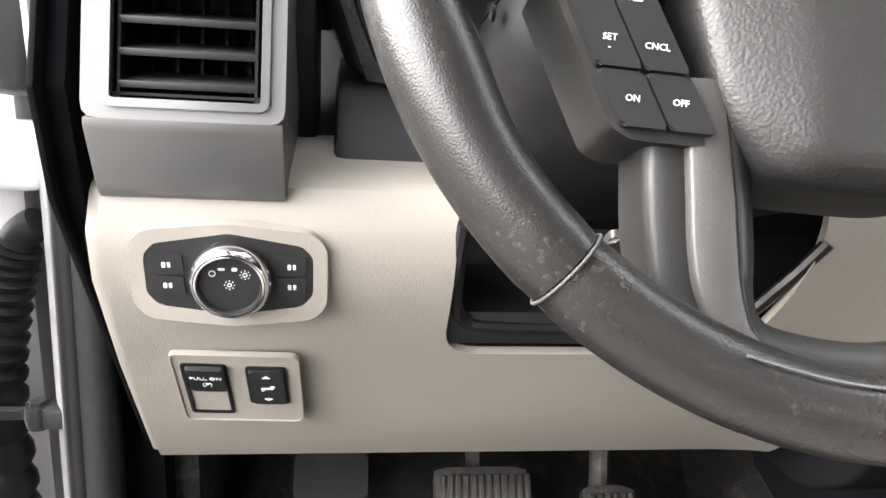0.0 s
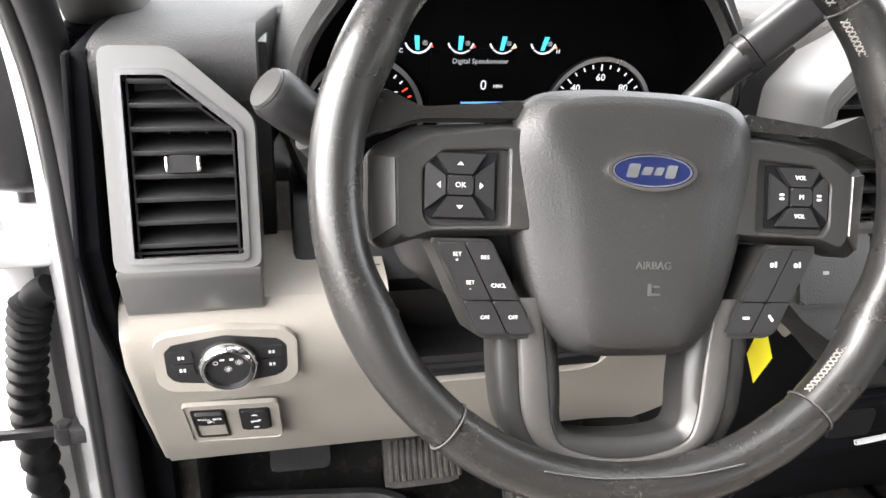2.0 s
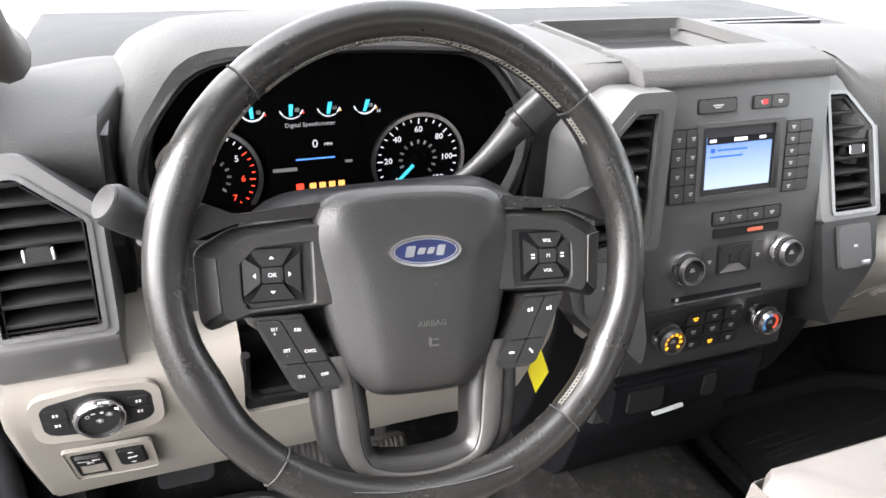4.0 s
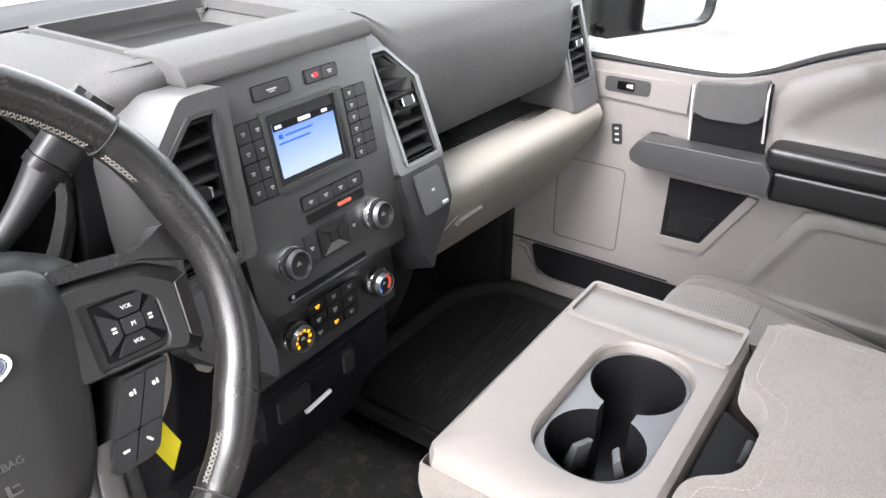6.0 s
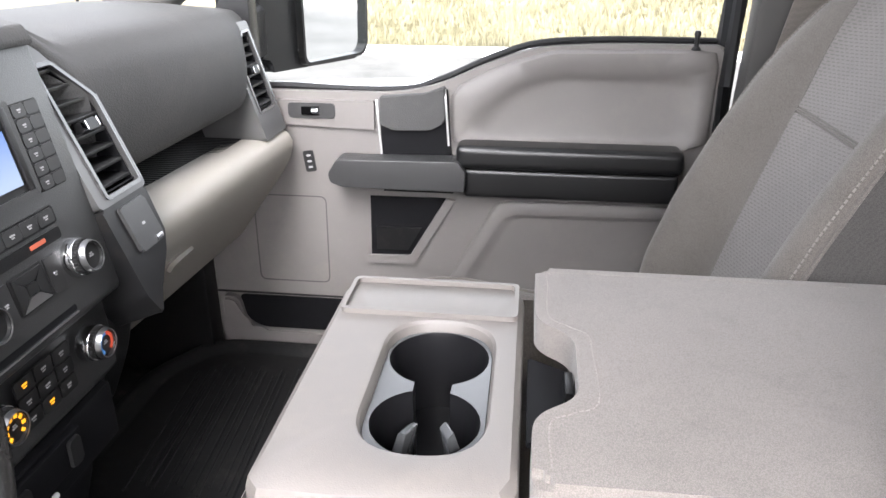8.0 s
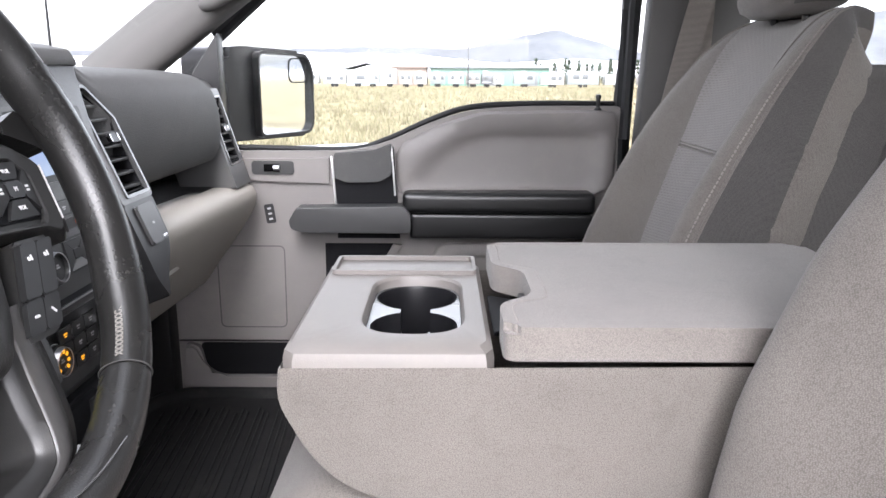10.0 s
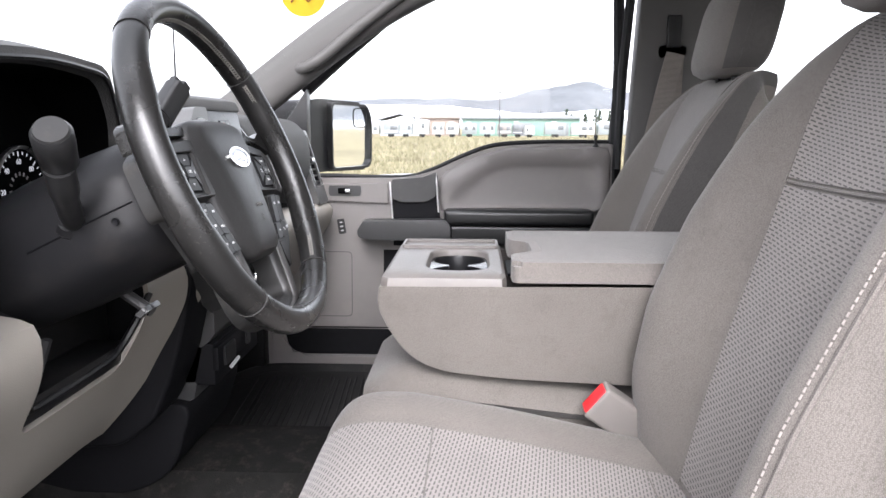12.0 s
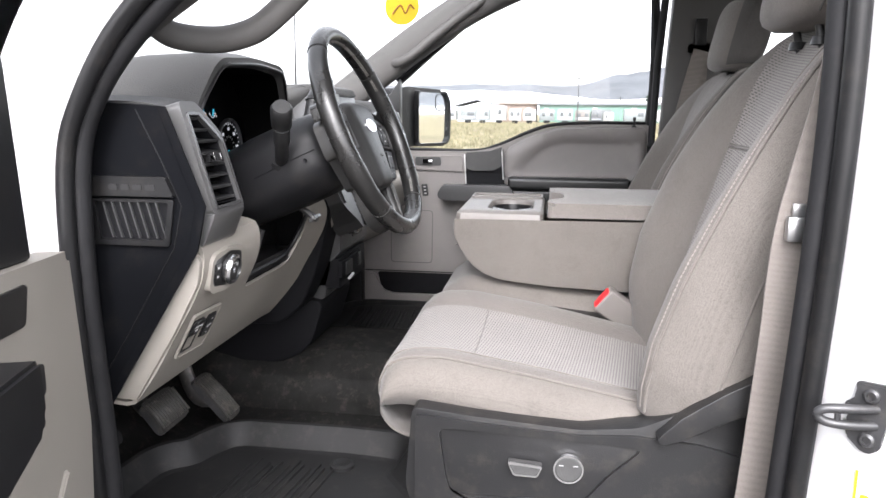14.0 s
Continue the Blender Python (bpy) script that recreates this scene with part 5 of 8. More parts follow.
def steering_wheel():
    wheel = thing("steering_wheel", (-0.405, 0.03, 0.62), "worn black leather steering wheel with grey spokes, blue oval emblem", "steering wheel")
    R, RU, RW = 0.1714, 0.0142, 0.0158

    def rim(a0, a1, n):
        rings = []
        for k in range(n + 1):
            d = a0 + (a1 - a0) * k / n
            a = radians(d)
            d %= 360
            swell = max(math.exp(-((d - c) / w) ** 2) for c, w in ((158, 8), (206, 8), (22, 8), (334, 8)))
            e = min(k, n - k)
            pinch = 0.965 if e == 0 else 1.0
            c = Vector((math.cos(a), math.sin(a), 0))
            rings.append([WHEEL @ (c * (R - 0.0015 * swell) + c * RU * pinch * (1 + 0.12 * swell) * math.cos(t) + Vector((0, 0, 1)) * RW * pinch * (1 + 0.04 * swell) * math.sin(t)) for t in [2 * math.pi * i / 22 for i in range(22)]])
        return loft(rings)
    part("rim_top", rim(42, 132, 36), LEATHER, wheel, "smooth black leather rim", 60)
    part("rim_left", rim(132.6, 230.7, 44), LEATHER, wheel, "rubbed grey-worn leather rim", 60)
    part("rim_bottom", rim(231.3, 310.7, 34), RIMLOW, wheel, "black leather rim with dusty crazed finish", 60)
    part("rim_right", rim(-48.7, 41.4, 44), LEATHER, wheel, "rubbed leather rim with stitching", 60)
    for a in (41.7, 132.3, 231.0, 311.0):
        c = Matrix.Rotation(radians(a), 4, "Z")
        part("rim_seam", moved(tube([(R + (RU + 0.0002) * math.cos(t), 0, (RW + 0.0002) * math.sin(t)) for t in [2 * math.pi * i / 24 for i in range(24)]], 0.0006, 6, True, up=(0, 1, 0)), WHEEL @ c), SEAM, wheel)
    for a0, a1, n in ((-47.5, -19, 25), (20, 40, 17), (44, 130, 66), (135, 158, 18)):
        bits = []
        for k in range(n):
            a = a0 + (a1 - a0) * (k + 0.5) / n
            for lean in (28, -28):
                bits.append(moved(box(-0.0026, 0.0026, -0.0004, 0.0004, -0.0004, 0.0006, 0), WHEEL @ Matrix.Rotation(radians(a), 4, "Z") @ Matrix.Translation((R - RU * 0.955, 0, 0.0048)) @ Matrix.Rotation(radians(-74), 4, "Y") @ Matrix.Rotation(radians(lean), 4, "Z")))
        part("stitching", merged(*bits), THREAD, wheel, "grey laced stitching")
    # airbag cover: faceted flanks round a domed middle
    half = [(0, 0.0425), (0.038, 0.0412), (0.065, 0.035), (0.0755, 0.012), (0.0735, -0.022), (0.060, -0.078), (0.045, -0.102), (0.030, -0.1105), (0, -0.112)]
    mid = [(0, 0.0365), (0.032, 0.0350), (0.054, 0.0285), (0.0585, 0.010), (0.0475, -0.018), (0.0385, -0.072), (0.033, -0.094), (0.024, -0.1035), (0, -0.105)]
    o, p = smooth_path(mirrored(half), 5, True), smooth_path(mirrored(mid), 5, True)
    cen = Vector((0, -0.030, 0))
    rings = [[HUB @ (q + Vector((0, 0, w))) for q in o] for w in (-0.040, -0.004)]
    rings += [[HUB @ (q.lerp(r, f) + Vector((0, 0, w))) for q, r in zip(o, p)] for f, w in ((0.03, 0.0), (0.12, 0.0032), (0.30, 0.0058), (0.85, 0.0112), (1.0, 0.0124))]
    rings += [[HUB @ (cen + (q - cen) * f + Vector((0, 0, w))) for q in p] for f, w in ((0.92, 0.0140), (0.75, 0.0156), (0.5, 0.0166), (0.25, 0.0172), (0.05, 0.0174))]
    cover = part("airbag_cover", loft(rings), AIRBAG, wheel, "grained black airbag cover", 50)
    ml = HUB @ Matrix.Translation((0.0024, -0.005, 0.0164))
    em = part("emblem", plate(oval(0.0250, 0.0098, 40), ml, 0.0022, 0.0008), BLUE, cover, "plain blue oval emblem")
    part("emblem_rim", ring(oval(0.0268, 0.0113, 40), oval(0.0245, 0.0094, 40), ml, -0.002, 0.0030, 0.0006), CHROME, em)
    part("emblem_line", ring(oval(0.0238, 0.0088, 40), oval(0.0230, 0.0081, 40), ml, 0.0018, 0.0026, 0), SATIN, em)
    for u, w, h in ((-0.0115, 0.0066, 0.0078), (-0.0032, 0.0055, 0.0046), (0.0038, 0.0048, 0.0046), (0.0112, 0.0058, 0.0074)):
        part("emblem_bar", moved(plate(rounded([(u - w / 2 - 0.001, -h / 2), (u + w / 2 - 0.001, -h / 2), (u + w / 2 + 0.001, h / 2), (u - w / 2 + 0.001, h / 2)], 0.0012), None, 0.0006, 0), ml @ Matrix.Translation((0, 0, 0.0022))), SATIN, em)
    writing("AIRBAG", 0.0062, HUB @ Matrix.Translation((0.0057, -0.058, 0.0172)), EMBOSS, cover)
    for u, v, w, h in ((0.0, 0.0, 0.0022, 0.0070), (0.0035, -0.0026, 0.006, 0.0012), (0.0042, 0.0018, 0.004, 0.0012)):
        marks([(u, v, w, h)], HUB @ Matrix.Translation((0.0035, -0.0715, 0.0170)), EMBOSS, cover)
    for s in (-1, 1):
        def flip(pts):
            return [(s * a, b) for a, b in pts][::s]
        edge = [(0.062, 0.0215), (0.079, 0.0211), (0.129, 0.0172), (0.151, 0.0056), (0.1556, 0.0005), (0.1545, -0.0365), (0.1525, -0.0480), (0.146, -0.0530), (0.128, -0.0460), (0.062, -0.0420)]
        flat = [(0.064, 0.0165), (0.081, 0.0165), (0.1205, 0.0105), (0.1330, 0.0030), (0.1395, -0.0018), (0.1380, -0.0390), (0.1365, -0.0430), (0.133, -0.0455), (0.120, -0.0410), (0.064, -0.0390)]
        well = [(0.0765, 0.0055), (0.114, 0.0030), (0.1255, -0.0075), (0.1252, -0.0330), (0.121, -0.0390), (0.0765, -0.0375)]
        ctr = (0.105, -0.0155)
        ro, ri, rw = [radial(rounded(o, r, 3), ctr, 120) for o, r in ((edge, 0.004), (flat, 0.002), (well, 0.002))]

        def lay(o, w, f=1.0):
            return [HUB @ Vector((s * (ctr[0] + (q.x - ctr[0]) * f), ctr[1] + (q.y - ctr[1]) * f, w)) for q in o]
        ar = part("spoke_arm", loft([lay(ro, -0.026), lay(ro, -0.0056), lay(ro, -0.0042, 0.985), lay(ri, 0.0044, 1.02), lay(ri, 0.0052, 0.99), lay(rw, 0.0052, 1.05), lay(rw, 0.0044, 1.0), lay(rw, 0.0012, 0.985)]), ARM, wheel, "black spoke arm with a bevelled frame", 24)
        part("spoke_web", plate(rounded(flip([(0.066, 0.0330), (0.126, 0.0265), (0.150, 0.0370), (0.162, 0.0300), (0.163, 0.0060), (0.152, 0.0115), (0.126, 0.0205), (0.066, 0.0230)]), 0.005), HUB, 0.020, 0.005, -0.018, 3), LEATHER, ar, "grained leather spoke bridge")
        slope = [(0.1546, 0.0000, -0.0036), (0.1405, -0.0022, 0.0047), (0.1389, -0.0386, 0.0047), (0.1512, -0.0470, -0.0036)]
        lean = Vector((0.51, 0, 0.86))
        part("spoke_inlay", soften(loft([[HUB @ Vector((s * v.x, v.y, v.z)) for v in [Vector(p) + lean * k for p in slope]] for k in (-0.002, 0.0010)]), 0.0008, 2), INLAY, ar, "worn satin grey inlay")
        # recessed pad with a centre key and four bevelled keys
        mp = HUB @ Matrix.Translation((s * 0.1045, -0.0158, 0.0018))
        oct8 = [(-0.0215, -0.0135), (-0.0160, -0.0190), (0.0215, -0.0190), (0.0215, 0.0190), (-0.0150, 0.0190), (-0.0215, 0.0125)]
        oct8 = rounded([(a if s < 0 else -a, b) for a, b in oct8][::(1 if s < 0 else -1)], 0.0015, 2)
        pad = part("key_pad", plate(oct8, mp, 0.0012, 0.0004), DEEP, ar)
        ok = part("button", plate(stadium(0.0145, 0.0105, 0.0015), mp, 0.0052, 0.0010), BUTTON, pad)
        writing("OK" if s < 0 else "M", 0.0042, mp @ Matrix.Translation((0, 0, 0.0053)), LETTER, ok)
        for r in range(4):
            f, w = (0.0175, 0.030) if r % 2 == 0 else (0.0195, 0.028)
            gi, wi = (0.0060, 0.0140) if r % 2 == 0 else (0.0080, 0.0105)
            turned = mp @ Matrix.Rotation(math.pi / 2 * r, 4, "Z")
            o4 = [(-w / 2, f), (w / 2, f), (wi / 2, gi), (-wi / 2, gi)]
            kb = part("button", soften(loft([[turned @ Vector((a, b, 0.001)) for a, b in o4], [turned @ Vector((a * 0.97, f if b == f else b + 0.0003, 0.0030 if b == f else 0.0046)) for a, b in o4]]), 0.0007, 2), BUTTON, pad)
            if s < 0:
                part("printing", moved(plate([(-0.0019, 0), (0.0019, 0), (0, 0.0021)], None, 0.0004, 0), turned @ Matrix.Translation((0, 0.0110, 0.0040))), LETTER, kb)
            elif r % 2 == 0:
                writing("VOL", 0.0038, mp @ Matrix.Translation((0, 0.0115 if r == 0 else -0.0115, 0.0041)), LETTER, kb)
            else:
                for u in (-0.0012, 0.0012):
                    marks([(u, 0, 0.0014, 0.0030)], turned @ Matrix.Translation((0, 0.0125, 0.0041)), LETTER, kb)

        # sloping key cluster below the arm
        def q(a, b):
            """a across from outer to inner edge, b down from the top edge."""
            x = (-0.1170 + 0.0250 * b) * (1 - a) + (-0.0855 + 0.0265 * b) * a
            return (x if s < 0 else -x, -0.0475 - 0.0505 * b)

        def cell(a0, a1, b0, b1):
            o = [q(a0, b0), q(a1, b0), q(a1, b1), q(a0, b1)]
            return rounded(o[::-1] if s < 0 else o, 0.0016)
        body = rounded([q(-0.07, -0.05), q(1.05, -0.05), q(1.05, 1.03), q(0.8, 1.07), q(0.1, 1.07), q(-0.07, 1.0)][::(-1 if s < 0 else 1)], 0.003)
        part("cluster_body", plate(body, HUB, 0.036, 0.003, -0.0345), ARM, ar, "black key cluster body")
        names = {(0, 0): ("SET\n+", "SET\n-"), (1, 0): ("RES", "CNCL"), (0, 1): ("ON",), (1, 1): ("OFF",)}
        for c in range(2):
            for r, (b0, b1) in enumerate(((0.0, 0.62), (0.635, 1.0))):
                kb = part("button", plate(cell(0.02 + 0.50 * c, 0.49 + 0.50 * c, b0, b1), HUB, 0.0045 - 0.0008 * r, 0.0011, 0.0012), BUTTON, ar)
                if s < 0:
                    for i, wd in enumerate(names[(c, r)]):
                        cx, cy = q(0.25 + 0.5 * c, b0 + (b1 - b0) * ((0.25, 0.75)[i] if r == 0 else 0.5))
                        writing(wd, 0.0032, HUB @ Matrix.Translation((cx, cy, 0.0058 - 0.0008 * r)), LETTER, kb)
                else:
                    cx, cy = q(0.25 + 0.5 * c, b0 + (b1 - b0) * (0.3 if r == 0 else 0.5))
                    for u, v, w, h in ((-0.0012, 0, 0.0022, 0.0026), (0.0014, 0.0004, 0.0012, 0.0034)) if r == 0 else ((0, 0, 0.0045, 0.0016),):
                        marks([(u, v, w, h)], HUB @ Matrix.Translation((cx, cy, 0.0058 - 0.0008 * r)) @ Matrix.Rotation(radians(0 if r == 0 or c == 1 else -50), 4, "Z"), LETTER, kb)
    # lower U-shaped spokes: dished lip round the opening, worn plateau, dark outer band
    def band(a, b, heights, steps=4):
        """A strip between two half-outlines of the U, mirrored, with a height for each share of its width."""
        pa, pb = [smooth_path([Vector((x, y, 0)) for x, y in h] + [Vector((-x, y, 0)) for x, y in h[-2::-1]], steps) for h in (a, b)]
        return loft([[HUB @ (p.lerp(q, f) + Vector((0, 0, w))) for p, q in zip(pa, pb)] for f, w in heights], False, False)
    hole = [(0.0445, -0.078), (0.0400, -0.115), (0.0385, -0.135), (0.0383, -0.148), (0.0340, -0.1570), (0.018, -0.1605), (0, -0.1615)]
    ridge = [(0.0545, -0.078), (0.0495, -0.115), (0.0475, -0.135), (0.0452, -0.151), (0.0390, -0.1635), (0.020, -0.1705), (0, -0.1725)]
    step = [(0.0690, -0.078), (0.0660, -0.115), (0.0645, -0.135), (0.0610, -0.151), (0.0510, -0.1660), (0.027, -0.1755), (0, -0.1780)]
    rim_in = [(0.0810, -0.078), (0.0795, -0.115), (0.0775, -0.135), (0.0735, -0.153), (0.0610, -0.1690), (0.032, -0.1795), (0, -0.1820)]
    part("spoke_lining", band(hole, ridge, ((0, -0.030), (0, -0.0085), (0.06, -0.0066), (0.5, -0.0030), (0.9, -0.0004), (1, -0.0006))), ARM, wheel, "black dished lip inside the lower spokes", 50)
    part("lower_spokes", band(ridge, step, ((0, -0.0016), (0.03, 0.0002), (0.10, 0.0010), (0.5, 0.0018), (0.9, 0.0010), (0.97, 0.0002), (1, -0.0030))), SPOKE, wheel, "satin grey lower spokes rubbed dull", 50)
    part("spoke_flank", band(step, rim_in, ((0, -0.0030), (0.10, -0.0024), (0.75, -0.0032), (0.95, -0.0050), (1, -0.0080), (1, -0.030))), ARM, wheel, "black outer band of the lower spokes", 50)
    # satin bead where the lower spokes meet the rim, added for the edge's glint
    run = smooth_path([(-0.0590, -0.1685, 0), (-0.030, -0.1738, 0), (0, -0.1752, 0), (0.030, -0.1738, 0), (0.0590, -0.1685, 0)], 6)

    def on_rim(q, out):
        """A point pushed outward by out and laid on the rim where that stands higher than the spokes."""
        c = Vector((-0.0015, -0.0137))
        d = (Vector((q.x, q.y)) - c)
        v = c + d.normalized() * (d.length + out)
        off = (d.length + out - R) / RU
        top = 0.0132 + RW * math.sqrt(max(0.0, 1 - off * off)) + 0.0008 if abs(off) < 1 else 0.0
        return Vector((v.x, v.y, max(0.0030, top)))
    lo = [on_rim(q, 0.0) for q in run]
    part("glint_line", moved(tube([q + Vector((0, 0, 0.0004)) for q in lo], 0.0006, 6), HUB), VENTRIM, wheel, "thin satin bead drawn in for the glint on the rim edge")


def column():
    col = thing("steering_column", (-0.405, 0.18, 0.50), "black steering column shroud with stalks", "steering column")
    axis = facing(-0.405, 0.010, 0.622, 25.7, 0, 0)
    rings = []
    for w, hw, lo, hi in ((-0.030, 0.060, -0.060, 0.035), (-0.040, 0.098, -0.062, 0.048), (-0.060, 0.118, -0.072, 0.056), (-0.110, 0.126, -0.076, 0.060), (-0.170, 0.122, -0.076, 0.062), (-0.240, 0.112, -0.070, 0.060)):
        o = rounded([(-hw, lo * 0.55), (-hw * 0.62, lo), (hw * 0.62, lo), (hw, lo * 0.55), (hw, hi * 0.5), (hw * 0.66, hi), (-hw * 0.66, hi), (-hw, hi * 0.5)], 0.02, 3)
        rings.append([axis @ Vector((p.x, p.y, w)) for p in o])
    sh = part("shroud", loft(rings), SHROUD, col, "black plastic column shroud")
    part("shroud_seam", tube([axis @ Vector((p[0], p[1], p[2])) for p in ((-0.1185, -0.004, -0.06), (-0.1262, -0.004, -0.11), (-0.1225, -0.004, -0.17))], 0.001, 6), DEEP, sh)
    part("screw_hole", moved(lathe([(0, 0), (0.0035, 0), (0.0035, 0.0015), (0.002, 0.0005), (0, 0.0005)], None, 14), Matrix.Translation((-0.531, 0.075, 0.575)) @ Matrix.Rotation(radians(-90), 4, "Y")), DEEP, sh)
    # tilt lever
    part("tilt_lever", merged(tube(smooth_path([(-0.44, 0.14, 0.505), (-0.442, 0.115, 0.488), (-0.447, 0.085, 0.470)], 4), 0.006, 8), moved(plate(stadium(0.036, 0.014, 0.004), None, 0.006, 0.002), facing(-0.445, 0.092, 0.474, -50))), PANEL, col, "grey tilt lever")
    # surround under the cluster
    part("column_surround", prism([(0.30, 0.545), (0.245, 0.530), (0.215, 0.50), (0.19, 0.47), (0.225, 0.44), (0.30, 0.45)], "x", -0.60, -0.215, 0.008), SHROUD, col, "black panel round the column")
    # turn signal stalk
    base, tip = Vector((-0.515, 0.120, 0.570)), Vector((-0.606, 0.083, 0.651))
    d = (tip - base)
    p = [base + d * t + Vector((0, 0, -0.014 * math.sin(math.pi * t))) for t in (0, 0.12, 0.3, 0.55, 0.80)]
    st = part("signal_stalk", tube(smooth_path(p, 4), [0.0125] * 3 + [0.010] * 5 + [0.0105] * 5 + [0.0125] * 4, 14), BUTTON, col, "black signal stalk with ribbed end")
    ax = d.normalized().to_track_quat("Z", "Y").to_matrix().to_4x4()
    part("stalk_knob", lathe([(0, 0), (0.0125, 0), (0.0150, 0.004), (0.0158, 0.024), (0.0160, 0.026), (0.0160, 0.040), (0.0140, 0.044), (0, 0.0445)], Matrix.Translation(base + d * 0.72) @ ax, 24), BUTTON, st)
    part("stalk_cap", lathe([(0, 0.0445), (0.0137, 0.0445), (0.0128, 0.0462), (0, 0.0466)], Matrix.Translation(base + d * 0.72) @ ax, 24), ARM, st, "grey stalk end cap")
    part("stalk_boot", lathe([(0.018, -0.004), (0.019, 0.004), (0.015, 0.009), (0.012, 0.009)], Matrix.Translation(base) @ ax, 24), DARK, st)
    # gear lever on the right of the column
    g0, gb, g1 = Vector((-0.345, 0.152, 0.598)), Vector((-0.264, 0.147, 0.664)), Vector((-0.213, 0.132, 0.717))
    neck = smooth_path([g0, g0.lerp(gb, 0.5) + Vector((0.004, 0, -0.004)), gb], 6)
    sft = part("gear_lever", tube(neck, [0.0065 + 0.0080 * (k / (len(neck) - 1)) ** 1.6 for k in range(len(neck))], 16), BUTTON, col, "black column gear lever")
    gd = (g1 - gb).normalized()
    gx = gd.cross(Vector((0, -1, 0.3))).normalized()
    gm = Matrix((gx, gd.cross(gx), gd)).transposed().to_4x4()
    gm.translation = gb
    part("lever_collar", moved(plate(stadium(0.031, 0.027, 0.010), None, 0.008, 0.001), gm), DARK, sft)
    part("lever_grip", moved(plate(stadium(0.030, 0.026, 0.009), None, 0.058, 0.006, 0.009, 3), gm), BUTTON, sft, "black squared lever grip")
    part("lever_button", moved(box(-0.0100, 0.0100, -0.0016, 0.0016, -0.010, 0.010, 0.001), gm @ Matrix.Translation((0, 0.0138, 0.018))), PANEL, sft)
    for v in (-0.005, 0.005):
        marks([(0, v, 0.0055, 0.0012)], gm @ Matrix.Translation((0, 0.0156, 0.018)) @ Matrix.Rotation(radians(-90), 4, "X"), LETTER, sft)
    # yellow tag hanging behind the wheel
    tag = solid("key_tag", moved(plate([(0.001, 0.0235), (-0.0092, -0.001), (-0.0014, -0.0235), (0.011, -0.0058)], None, 0.0006, 0), facing(-0.2918, 0.017, 0.489, 10, 0, 0)), YELLOW, "bright yellow paper tag hanging from the column", "tag")
    return tag


steering_wheel()
column()


# ---- seats ----
CUSHION = [(-0.200, -0.080), (-0.216, -0.055), (-0.214, -0.030), (-0.200, -0.012), (-0.180, -0.003), (-0.155, 0.001), (-0.124, -0.002), (-0.062, -0.005), (0.0, -0.006), (0.062, -0.005), (0.124, -0.002), (0.160, 0.008), (0.200, 0.012), (0.228, 0.0), (0.245, -0.022), (0.250, -0.055), (0.236, -0.085)]
# backrest: offset across, share of the bolster's height, fixed depth
BACK = [(-0.226, 0.0, -0.105), (-0.248, 0.0, -0.055), (-0.246, 0.45, -0.012), (-0.224, 0.92, 0.0), (-0.192, 1.0, 0.0), (-0.158, 0.60, 0.0), (-0.118, 0.08, 0.0), (-0.055, 0.0, -0.004), (0.0, 0.0, -0.005), (0.055, 0.0, -0.004), (0.108, 0.0, 0.0), (0.140, 0.40, 0.0), (0.180, 0.90, 0.0), (0.212, 1.0, 0.0), (0.238, 0.66, -0.006), (0.250, 0.0, -0.040), (0.232, 0.0, -0.105)]


def curve(pts, t):
    """A smooth run through points, t from 0 to 1."""
    n = len(pts) - 1
    k = min(int(t * n), n - 1)
    g = t * n - k
    p = [Vector(pts[j]) for j in (max(k - 1, 0), k, k + 1, min(k + 2, n))]
    return 0.5 * (2 * p[1] + (p[2] - p[0]) * g + (2 * p[0] - 5 * p[1] + 4 * p[2] - p[3]) * g * g + (3 * p[1] - p[0] - 3 * p[2] + p[3]) * g ** 3)


def half_width(v, table):
    return float(np.interp(v, [a for a, _ in table], [b for _, b in table]))


